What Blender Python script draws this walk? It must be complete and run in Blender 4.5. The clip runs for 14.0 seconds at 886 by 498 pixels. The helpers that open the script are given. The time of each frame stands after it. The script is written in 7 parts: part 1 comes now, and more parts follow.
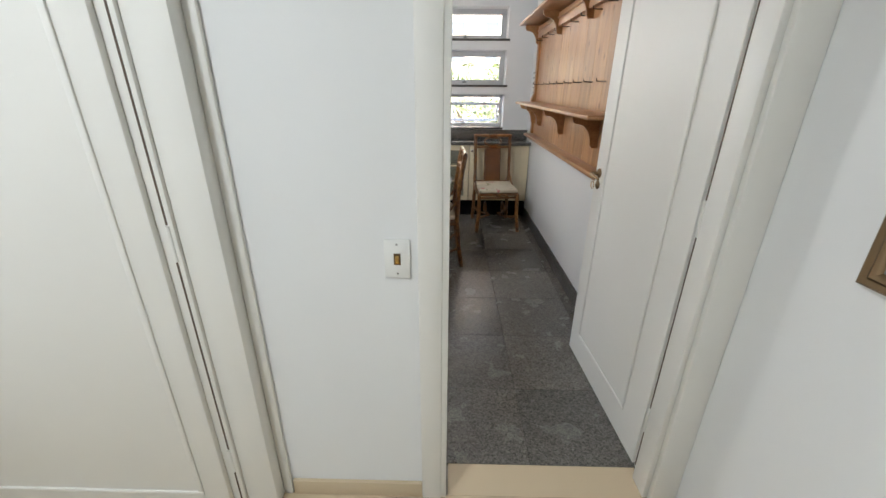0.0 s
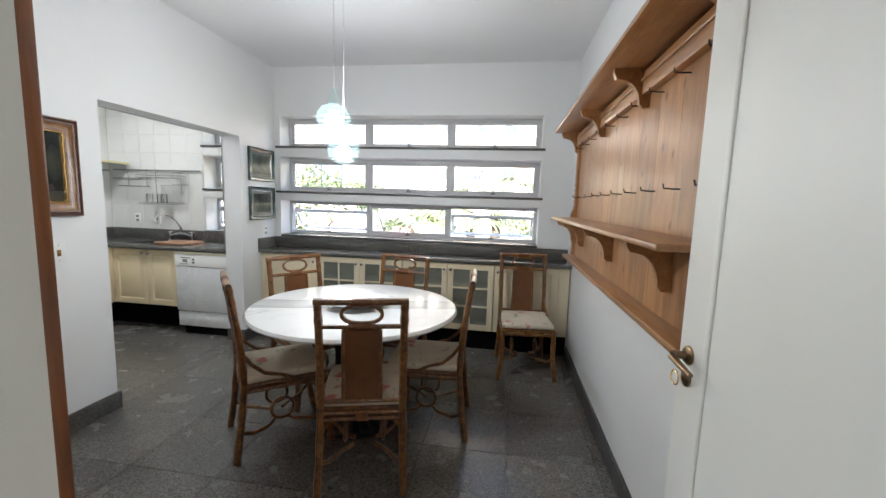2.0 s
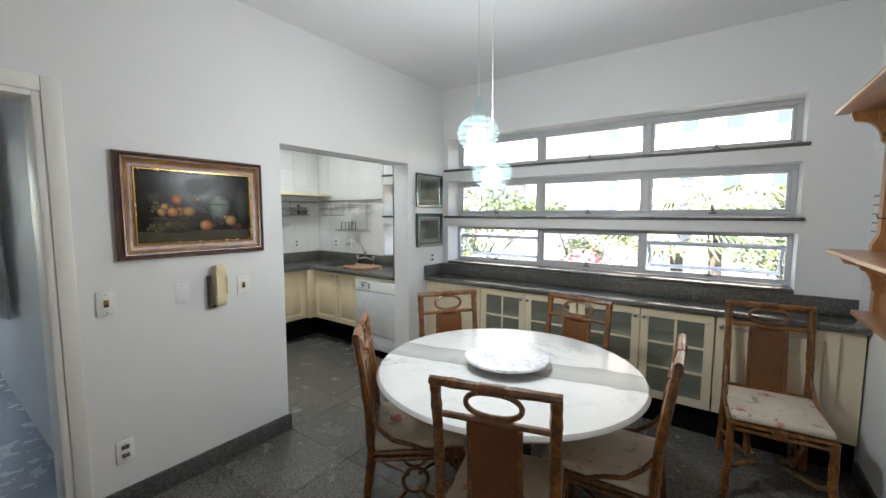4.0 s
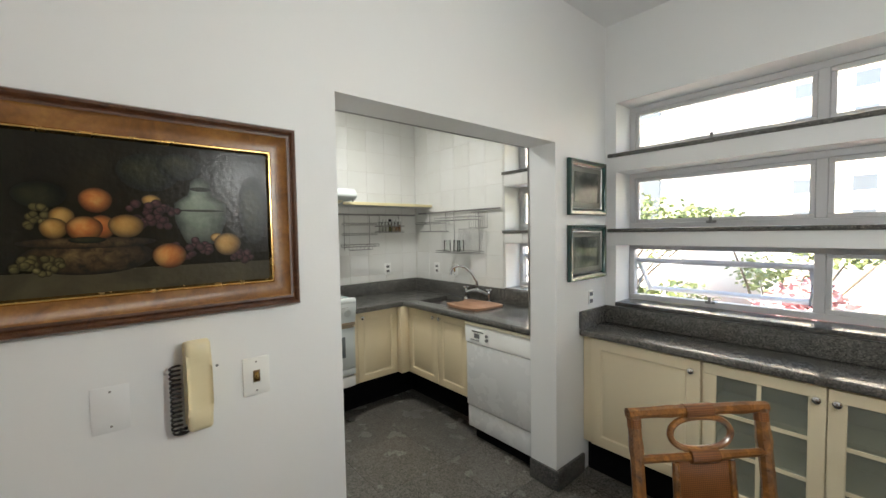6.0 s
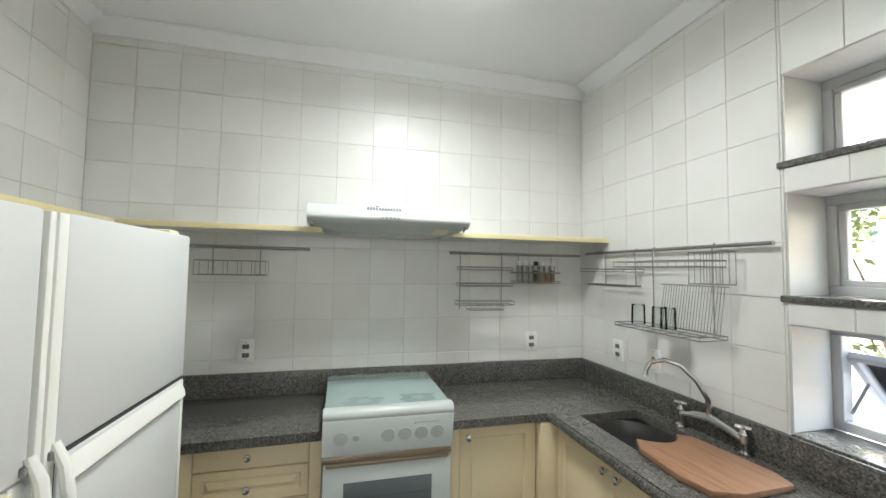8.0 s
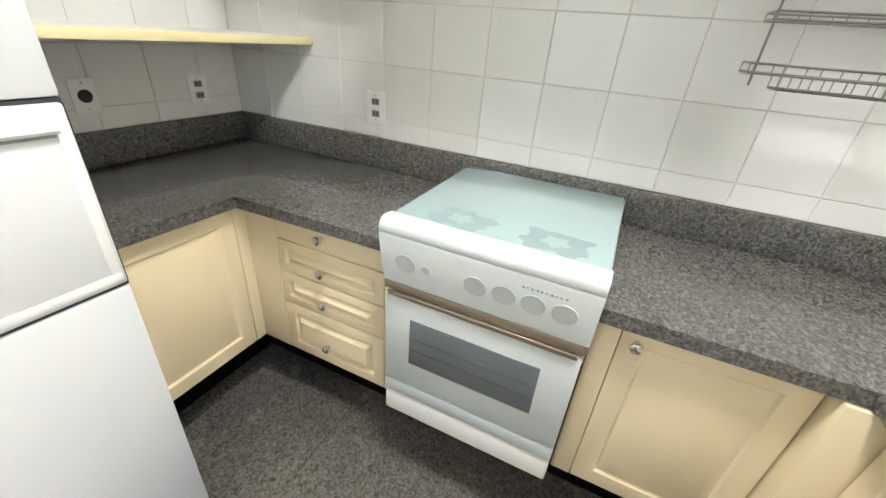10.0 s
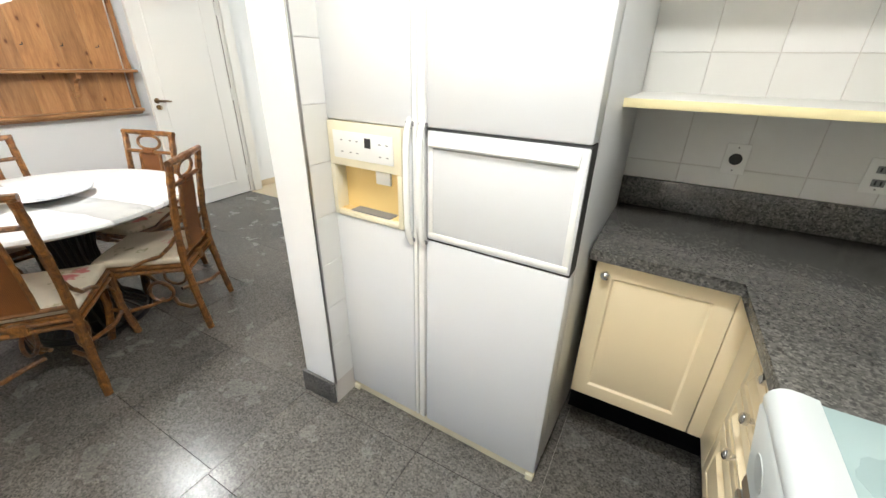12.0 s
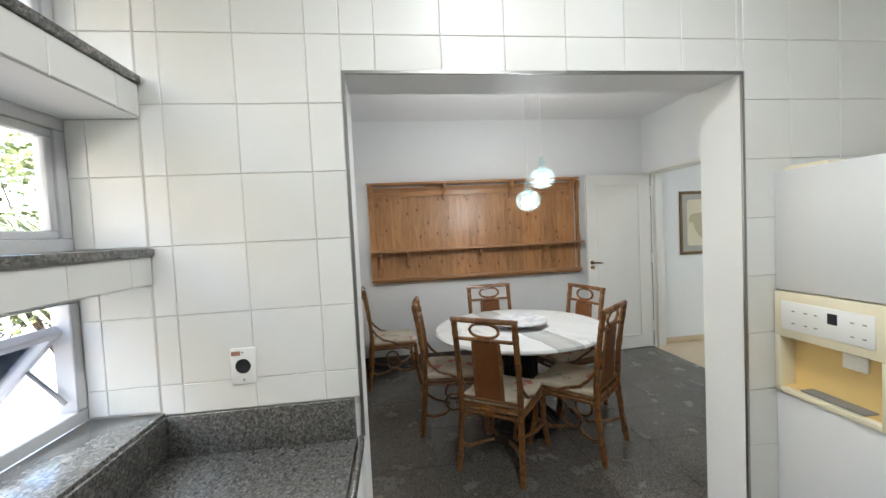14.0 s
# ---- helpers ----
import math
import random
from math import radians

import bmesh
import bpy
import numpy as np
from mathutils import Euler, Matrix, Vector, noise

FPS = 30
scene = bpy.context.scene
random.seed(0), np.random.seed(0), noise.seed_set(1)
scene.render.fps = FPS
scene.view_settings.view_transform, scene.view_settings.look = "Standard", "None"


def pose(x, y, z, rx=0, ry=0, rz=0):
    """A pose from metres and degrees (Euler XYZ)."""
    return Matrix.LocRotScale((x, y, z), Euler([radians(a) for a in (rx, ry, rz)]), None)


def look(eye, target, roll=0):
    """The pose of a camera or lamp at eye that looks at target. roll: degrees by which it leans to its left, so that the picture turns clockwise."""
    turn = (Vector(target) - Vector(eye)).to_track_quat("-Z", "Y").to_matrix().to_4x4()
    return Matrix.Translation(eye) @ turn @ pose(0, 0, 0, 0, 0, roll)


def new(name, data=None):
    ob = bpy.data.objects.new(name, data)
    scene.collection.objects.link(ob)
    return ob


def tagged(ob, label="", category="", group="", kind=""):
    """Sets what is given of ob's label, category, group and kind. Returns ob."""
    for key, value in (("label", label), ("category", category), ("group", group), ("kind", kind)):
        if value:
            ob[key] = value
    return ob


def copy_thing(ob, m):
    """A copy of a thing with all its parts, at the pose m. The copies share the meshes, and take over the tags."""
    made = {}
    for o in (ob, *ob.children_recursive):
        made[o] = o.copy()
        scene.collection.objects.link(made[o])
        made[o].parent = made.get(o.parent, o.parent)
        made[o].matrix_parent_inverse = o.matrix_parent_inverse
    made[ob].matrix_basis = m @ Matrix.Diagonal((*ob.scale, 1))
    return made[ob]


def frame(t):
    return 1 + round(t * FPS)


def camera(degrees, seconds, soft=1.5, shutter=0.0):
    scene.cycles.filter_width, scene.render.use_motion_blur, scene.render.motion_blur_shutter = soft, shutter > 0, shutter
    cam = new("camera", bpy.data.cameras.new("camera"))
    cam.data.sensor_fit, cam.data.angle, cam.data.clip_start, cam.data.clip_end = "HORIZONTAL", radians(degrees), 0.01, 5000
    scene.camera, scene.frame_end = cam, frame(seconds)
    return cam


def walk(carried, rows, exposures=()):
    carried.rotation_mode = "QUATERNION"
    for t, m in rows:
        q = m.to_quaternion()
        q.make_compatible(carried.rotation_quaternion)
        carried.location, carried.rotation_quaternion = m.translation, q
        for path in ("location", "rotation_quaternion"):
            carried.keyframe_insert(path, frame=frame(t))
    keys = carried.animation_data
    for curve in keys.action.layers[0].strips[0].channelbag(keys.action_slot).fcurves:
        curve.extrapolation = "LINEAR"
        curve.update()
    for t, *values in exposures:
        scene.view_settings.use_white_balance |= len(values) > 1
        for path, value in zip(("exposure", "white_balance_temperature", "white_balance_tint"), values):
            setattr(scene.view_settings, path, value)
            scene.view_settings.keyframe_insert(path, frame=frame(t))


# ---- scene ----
import itertools
cam = camera(97.1, 14.0)
PATH = [
    (0, (-0.665, 1.055, 1.454), (-0.699, 2.906, 0.696), 0.4),
    (0.5, (-0.646, 1.06, 1.519), (-0.239, 2.971, 1.09), -0.3),
    (1, (-0.544, 1.26, 1.5), (-0.085, 3.19, 1.245), -0.2),
    (1.5, (-0.442, 1.621, 1.477), (-0.278, 3.603, 1.267), 0.9),
    (2, (-0.393, 2.004, 1.426), (-0.691, 3.968, 1.19), 1.8),
    (2.3, (-0.377, 2.162, 1.413), (-0.953, 4.058, 1.141), 1.6),
    (2.5, (-0.359, 2.242, 1.419), (-1.076, 4.087, 1.134), 1.5),
    (4.8, (-0.662, 2.909, 1.542), (-1.988, 4.401, 1.419), 0.4),
    (5, (-0.781, 3.027, 1.527), (-2.17, 4.46, 1.395), 0.6),
    (5.5, (-1.124, 3.308, 1.501), (-2.631, 4.615, 1.365), 0.1),
    (6, (-1.603, 3.52, 1.502), (-3.129, 4.81, 1.412), -1.0),
    (6.5, (-2.009, 3.782, 1.511), (-3.55, 5.055, 1.477), -2.2),
    (7, (-2.335, 4.037, 1.526), (-4.011, 5.128, 1.55), -2.5),
    (7.2, (-2.429, 4.14, 1.53), (-4.176, 5.111, 1.586), -1.6),
    (9.3, (-3.178, 4.8, 1.63), (-5.131, 4.496, 1.33), 2.1),
    (9.5, (-3.3, 4.848, 1.574), (-5.201, 4.444, 1.098), 2.9),
    (10, (-3.61, 4.896, 1.398), (-5.222, 4.198, 0.442), 4.8),
    (10.3, (-3.768, 4.873, 1.302), (-5.03, 3.896, 0.098), 5.6),
    (10.6, (-3.848, 4.84, 1.296), (-4.573, 3.573, -0.068), 3.8),
    (10.8, (-3.899, 4.834, 1.284), (-4.176, 3.414, -0.094), 1.5),
    (11, (-3.944, 4.863, 1.297), (-3.782, 3.409, -0.068), 0.8),
    (11.2, (-3.996, 4.9, 1.31), (-3.485, 3.502, -0.026), 0.3),
    (11.5, (-4.055, 4.975, 1.345), (-3.274, 3.605, 0.115), 0.4),
    (12, (-4.118, 5.056, 1.439), (-3.238, 3.48, 0.579), 1.2),
    (12.5, (-4.16, 5.099, 1.526), (-3.181, 3.399, 1.144), 0.3),
    (13, (-4.206, 5.156, 1.566), (-2.891, 3.652, 1.484), -1.5),
    (13.4, (-4.224, 5.23, 1.531), (-2.514, 4.193, 1.475), -3.1),
    (13.7, (-4.225, 5.267, 1.51), (-2.319, 4.664, 1.438), -3.1),
    (14, (-4.244, 5.295, 1.503), (-2.26, 5.053, 1.42), -2.8),
]
EXPOSURES = [
    (0.0, 3.5, 6450, 13), (1.0, 3.5, 6450, 13), (1.5, 3.45, 6450, 13), (2.2, 3.5, 6150, 10), (2.6, 3.55, 6150, 9),
    (5.0, 3.15, 6550, 9), (5.6, 3.15, 6800, 9), (6.5, 3.4, 6650, 8), (7.2, 3.45, 6500, 7),
    (9.3, 3.6, 6500, 9), (10.0, 4.3, 6650, 11), (10.6, 4.25, 6750, 11), (11.0, 4.5, 6800, 12), (11.8, 4.35, 6750, 12),
    (12.4, 4.0, 6500, 10), (13.0, 3.7, 6400, 9), (14.0, 3.4, 6350, 10),
]
walk(cam, [(t, look(eye, target, roll)) for t, eye, target, roll in PATH], EXPOSURES)
KITCHEN_W, HALL_W, PENDANT_W, KITCHEN_STAND_IN_W = 1.8, 2.9, 1.6, 0.12

# ---- world, sun, exposure ----
world = bpy.data.worlds.new("daylight")
scene.world = world
world.use_nodes = True
wn = world.node_tree.nodes
wl = world.node_tree.links
sky = wn.new("ShaderNodeTexSky")
sky.sky_type = "NISHITA"
sky.sun_disc = False
sky.sun_elevation = radians(45)
sky.sun_rotation = radians(225)
wn["Background"].inputs["Strength"].default_value = 0.15
wl.new(sky.outputs[0], wn["Background"].inputs["Color"])

sun = new("sun", bpy.data.lights.new("sun", "SUN"))
sun.data.energy, sun.data.angle, sun.data.color = 4.4, radians(0.5), (1.0, 0.95, 0.88)
sun.matrix_world = look((-9, -9, 13), (0, 0, 0))


def lamp(name, kind, place, energy, colour, size, spread=180):
    ob = new(name, bpy.data.lights.new(name, kind))
    ob.location = place
    ob.data.energy, ob.data.color = energy, colour
    if kind == "AREA":
        ob.data.shape, ob.data.size, ob.data.spread = "DISK", size, radians(spread)
    else:
        ob.data.shadow_soft_size = size
    return ob


lamp("kitchen_ceiling_bulb", "AREA", (-4.0, 4.85, 2.655), KITCHEN_W, (0.97, 1.0, 1.0), 0.34, 170)
# Hall lamp is added, with no fixture seen, to brighten the hall.
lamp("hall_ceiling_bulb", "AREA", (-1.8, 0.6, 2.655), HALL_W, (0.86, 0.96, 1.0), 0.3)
for px, py, pz in ((-1.367, 4.159, 1.868), (-1.358, 4.274, 1.706)):
    lamp("pendant_bulb", "POINT", (px, py, pz), PENDANT_W, (0.95, 0.99, 1.0), 0.035)


def sky_stand_in(name, x, z, width, height, energy):
    """Added area lamp standing in for steep skylight through a window's opening."""
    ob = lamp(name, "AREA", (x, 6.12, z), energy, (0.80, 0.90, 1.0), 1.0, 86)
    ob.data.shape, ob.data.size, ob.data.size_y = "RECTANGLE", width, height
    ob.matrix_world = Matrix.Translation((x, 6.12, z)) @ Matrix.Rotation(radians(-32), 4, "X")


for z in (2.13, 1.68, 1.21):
    sky_stand_in("kitchen_window_sky", -3.39, z, 0.58, 0.2, KITCHEN_STAND_IN_W)

# ---- materials ----


def mat(name, base=(0.8, 0.8, 0.8), rough=0.5, metal=0.0, spec=0.5, coat=0.0):
    m = bpy.data.materials.new(name)
    m.use_nodes = True
    b = m.node_tree.nodes["Principled BSDF"]
    b.inputs["Base Color"].default_value = (*base, 1)
    b.inputs["Roughness"].default_value = rough
    b.inputs["Metallic"].default_value = metal
    b.inputs["Specular IOR Level"].default_value = spec
    b.inputs["Coat Weight"].default_value = coat
    return m, m.node_tree.nodes, m.node_tree.links, b


def coords(n, l, scale=(1, 1, 1), kind="Object", shift=False):
    tc = n.new("ShaderNodeTexCoord")
    mp = n.new("ShaderNodeMapping")
    mp.inputs["Scale"].default_value = scale
    l.new(tc.outputs[kind], mp.inputs["Vector"])
    if shift:
        info = n.new("ShaderNodeObjectInfo")
        mul = n.new("ShaderNodeVectorMath")
        mul.operation = "SCALE"
        comb = n.new("ShaderNodeCombineXYZ")
        for k in range(3):
            l.new(info.outputs["Random"], comb.inputs[k])
        l.new(comb.outputs[0], mul.inputs[0])
        mul.inputs["Scale"].default_value = 37.0
        l.new(mul.outputs[0], mp.inputs["Location"])
    return mp.outputs[0]


def noise_tex(n, l, vec, scale, detail=4.0, rough=0.55, distort=0.0):
    t = n.new("ShaderNodeTexNoise")
    t.inputs["Scale"].default_value = scale
    t.inputs["Detail"].default_value = detail
    t.inputs["Roughness"].default_value = rough
    t.inputs["Distortion"].default_value = distort
    if vec is not None:
        l.new(vec, t.inputs["Vector"])
    return t.outputs["Fac"]


def ramp(n, l, fac, stops):
    r = n.new("ShaderNodeValToRGB")
    while len(r.color_ramp.elements) < len(stops):
        r.color_ramp.elements.new(0.5)
    for e, (p, c) in zip(r.color_ramp.elements, stops):
        e.position = p
        e.color = (*c, 1) if len(c) == 3 else c
    l.new(fac, r.inputs["Fac"])
    return r.outputs["Color"]


def mix(n, l, a, b, fac, mode="MIX"):
    m = n.new("ShaderNodeMix")
    m.data_type = "RGBA"
    m.blend_type = mode
    for sock, v in ((m.inputs[0], fac), (m.inputs[6], a), (m.inputs[7], b)):
        if isinstance(v, (int, float)):
            sock.default_value = v
        elif isinstance(v, tuple):
            sock.default_value = (*v, 1)
        else:
            l.new(v, sock)
    return m.outputs[2]


def bump(n, l, b, height, strength=0.2, distance=0.002):
    k = n.new("ShaderNodeBump")
    k.inputs["Strength"].default_value = strength
    k.inputs["Distance"].default_value = distance
    l.new(height, k.inputs["Height"])
    l.new(k.outputs[0], b.inputs["Normal"])


def scalar(n, l, fac, lo, hi):
    m = n.new("ShaderNodeMapRange")
    m.inputs["To Min"].default_value = lo
    m.inputs["To Max"].default_value = hi
    l.new(fac, m.inputs["Value"])
    return m.outputs[0]


def painted(name, base, rough=0.55, mottling=0.06, relief=0.15, coat=0.0, grain=60.0):
    """Plain painted or moulded surface with faint blotches and relief."""
    m, n, l, b = mat(name, base, rough, coat=coat)
    v = coords(n, l, shift=True)
    big = noise_tex(n, l, v, 1.7, 3)
    dark = tuple(c * (1 - mottling * 2) for c in base)
    l.new(mix(n, l, dark, base, scalar(n, l, big, 0.25, 1.25)), b.inputs["Base Color"])
    fine = noise_tex(n, l, v, grain, 3)
    l.new(scalar(n, l, noise_tex(n, l, v, 9, 3), rough - 0.07, rough + 0.09), b.inputs["Roughness"])
    bump(n, l, b, fine, relief, 0.0015)
    return m


WALL = painted("wall_paint", (0.80, 0.805, 0.80), 0.6, 0.03, 0.2, grain=45)
CEIL = painted("ceiling_paint", (0.80, 0.80, 0.80), 0.75, 0.02, 0.12)
TRIM = painted("trim_paint", (0.79, 0.775, 0.73), 0.45, 0.025, 0.08, grain=25)
DOORP = painted("door_paint", (0.80, 0.785, 0.74), 0.48, 0.025, 0.08, grain=18)
CREAM = painted("cream_lacquer", (0.80, 0.675, 0.45), 0.32, 0.04, 0.06, coat=0.25, grain=14)
CREAMW = painted("pale_cream_lacquer", (0.78, 0.68, 0.48), 0.35, 0.03, 0.06, coat=0.2, grain=14)
SHELF = painted("shelf_laminate", (0.80, 0.79, 0.74), 0.4, 0.03, 0.05)
SHELFE = painted("yellowed_edging", (0.80, 0.70, 0.40), 0.42, 0.06, 0.1)
ENAMEL = painted("white_enamel", (0.72, 0.73, 0.73), 0.26, 0.015, 0.05, coat=0.3, grain=120)
ENAMELT = painted("textured_white_enamel", (0.68, 0.69, 0.695), 0.34, 0.02, 0.16, grain=260)
STOVEP = painted("stove_enamel", (0.53, 0.565, 0.555), 0.32, 0.02, 0.04, coat=0.15)
PLASTICW = painted("white_plastic", (0.83, 0.83, 0.80), 0.38, 0.02, 0.04)
PLASTICY = painted("yellowed_plastic", (0.79, 0.725, 0.54), 0.42, 0.06, 0.05)
AMBER = painted("amber_plastic", (0.78, 0.56, 0.23), 0.4, 0.08, 0.05)
PHONE = painted("beige_plastic", (0.78, 0.68, 0.44), 0.36, 0.03, 0.04)
BLACKP = painted("black_plastic", (0.015, 0.015, 0.017), 0.4, 0.1, 0.1)
GAPBROWN = painted("shadowed_gap_brown", (0.13, 0.095, 0.07), 0.8, 0.15, 0.2)
# Seal colour that also paints the shade behind the door gap.
DARKSEAL_GAP = painted("dark_seal_and_gap_shade", (0.045, 0.045, 0.045), 0.7, 0.1, 0.1)
TILEGROUT = painted("pale_tile_grout", (0.64, 0.60, 0.555), 0.9, 0.1, 0.5, grain=300)
# Near-black puts the shade of the under-unit recess into the plinth's colour.
VOID = mat("recess_shade_black", (0.004, 0.004, 0.005), 0.85, spec=0.08)[0]
GREYP = painted("grey_plastic", (0.22, 0.22, 0.22), 0.45, 0.05, 0.08)
GROUT = painted("grout", (0.42, 0.38, 0.34), 0.9, 0.1, 0.6, grain=300)
ALU = painted("window_frame_paint", (0.60, 0.60, 0.61), 0.4, 0.03, 0.05)
IRON = painted("dark_iron", (0.02, 0.018, 0.016), 0.5, 0.1, 0.2)
GREENF = painted("dark_green_frame", (0.012, 0.045, 0.035), 0.18, 0.1, 0.1, coat=0.6)
MATBOARD = painted("grey_mount_board", (0.42, 0.40, 0.36), 0.8, 0.05, 0.3)
AGED = painted("aged_paper", (0.72, 0.66, 0.50), 0.8, 0.12, 0.2)
AGEDB = painted("sepia_wash", (0.50, 0.44, 0.30), 0.8, 0.12, 0.2)
LINOLEUM = painted("pale_hall_stone", (0.62, 0.50, 0.34), 0.3, 0.08, 0.05, grain=20)
LAUNDRYF = painted("laundry_floor_paint", (0.26, 0.28, 0.31), 0.25, 0.1, 0.1)
MIDGREY = painted("mid_grey_and_grip_shade", (0.30, 0.30, 0.29), 0.6, 0.05, 0.05)
CLOTH = painted("white_cloth", (0.75, 0.75, 0.74), 0.9, 0.05, 0.5)


def metal(name, base, rough):
    m, n, l, b = mat(name, base, rough, 1.0)
    v = coords(n, l)
    l.new(scalar(n, l, noise_tex(n, l, v, 30, 3), rough - 0.05, rough + 0.12), b.inputs["Roughness"])
    return m


CHROME = metal("chrome", (0.72, 0.72, 0.73), 0.12)
STEEL = metal("wire_steel", (0.34, 0.33, 0.32), 0.32)
BRASS = metal("brass", (0.62, 0.40, 0.14), 0.22)
ANTIQUE = metal("antique_brass", (0.24, 0.16, 0.09), 0.34)
TAUPE = metal("champagne_trim", (0.40, 0.33, 0.25), 0.45)


def granite(name, tones, scale, rough, coat=0.0, spots=0.0, blotches=0.8):
    """Speckled stone: three sizes of grain over slow cloudy drift."""
    m, n, l, b = mat(name, tones[1], rough, coat=coat)
    v = coords(n, l, shift=True)
    vor = n.new("ShaderNodeTexVoronoi")
    vor.inputs["Scale"].default_value = scale
    l.new(v, vor.inputs["Vector"])
    grey = n.new("ShaderNodeSeparateColor")
    l.new(vor.outputs["Color"], grey.inputs[0])
    grains = ramp(n, l, grey.outputs[0], [(0.0, tones[0]), (0.35, tones[1]), (0.72, tones[2]), (1.0, tones[3])])
    blot = ramp(n, l, noise_tex(n, l, v, scale * 0.16, 5, 0.7), [(0.33, (0.62, 0.62, 0.62)), (0.48, (1, 1, 1)), (0.70, (1.15, 1.13, 1.1))])
    c = mix(n, l, grains, blot, blotches, "MULTIPLY")
    drift = ramp(n, l, noise_tex(n, l, v, 1.3, 4), [(0.3, (0.8, 0.8, 0.8)), (0.7, (1.12, 1.1, 1.08))])
    c = mix(n, l, c, drift, 1.0, "MULTIPLY")
    fleck = n.new("ShaderNodeTexVoronoi")
    fleck.inputs["Scale"].default_value = scale * 0.62
    l.new(coords(n, l, (1, 1.7, 1), shift=True), fleck.inputs["Vector"])
    fg_split = n.new("ShaderNodeSeparateColor")
    l.new(fleck.outputs["Color"], fg_split.inputs[0])
    c = mix(n, l, c, ramp(n, l, fg_split.outputs[1], [(0.10, (0.66, 0.65, 0.64)), (0.24, (1, 1, 1)), (0.80, (1, 1, 1)), (0.95, (1.15, 1.14, 1.11))]), 1.0, "MULTIPLY")
    if spots:
        dot = n.new("ShaderNodeTexVoronoi")
        dot.inputs["Scale"].default_value = 5.5
        l.new(coords(n, l, (1, 1, 1), shift=True), dot.inputs["Vector"])
        wob = n.new("ShaderNodeMath")
        wob.operation = "MULTIPLY_ADD"
        wob.inputs[1].default_value = 0.10
        l.new(noise_tex(n, l, v, 60, 3), wob.inputs[0])
        l.new(dot.outputs["Distance"], wob.inputs[2])
        c = mix(n, l, c, ramp(n, l, wob.outputs[0], [(0.085, (1 - spots,) * 3), (0.115, (1, 1, 1))]), 1.0, "MULTIPLY")
    info = n.new("ShaderNodeObjectInfo")
    tint = ramp(n, l, info.outputs["Random"], [(0.0, (0.90, 0.90, 0.90)), (1.0, (1.08, 1.06, 1.04))])
    c = mix(n, l, c, tint, 1.0, "MULTIPLY")
    l.new(c, b.inputs["Base Color"])
    l.new(scalar(n, l, noise_tex(n, l, v, 6, 5), rough - 0.06, rough + 0.14), b.inputs["Roughness"])
    bump(n, l, b, grey.outputs[0], 0.08, 0.0008)
    return m


FLOORG = granite("grey_granite_floor", [(0.070, 0.066, 0.061), (0.130, 0.124, 0.112), (0.160, 0.152, 0.138), (0.205, 0.194, 0.175)], 165, 0.21, spots=0.6, blotches=0.45)
TOPG = granite("grey_granite_top", [(0.056, 0.055, 0.053), (0.102, 0.100, 0.094), (0.132, 0.129, 0.121), (0.195, 0.19, 0.176)], 185, 0.18, 0.25, blotches=0.35)
BASEG = granite("slate_baseboard", [(0.05, 0.05, 0.05), (0.085, 0.084, 0.082), (0.11, 0.108, 0.105), (0.15, 0.147, 0.14)], 150, 0.35)


def tile_material():
    m, n, l, b = mat("white_wall_tile", (0.79, 0.78, 0.75), 0.16)
    v = coords(n, l, shift=True)
    info = n.new("ShaderNodeObjectInfo")
    tint = ramp(n, l, info.outputs["Random"], [(0.0, (0.73, 0.725, 0.69)), (0.6, (0.76, 0.755, 0.73)), (1.0, (0.78, 0.775, 0.755))])
    soft = ramp(n, l, noise_tex(n, l, v, 4, 4), [(0.3, (0.95, 0.945, 0.93)), (0.7, (1, 1, 1))])
    l.new(mix(n, l, tint, soft, 1.0, "MULTIPLY"), b.inputs["Base Color"])
    l.new(scalar(n, l, noise_tex(n, l, v, 14, 4), 0.30, 0.46), b.inputs["Roughness"])
    bump(n, l, b, noise_tex(n, l, v, 11, 2), 0.10, 0.002)
    return m


TILE = tile_material()


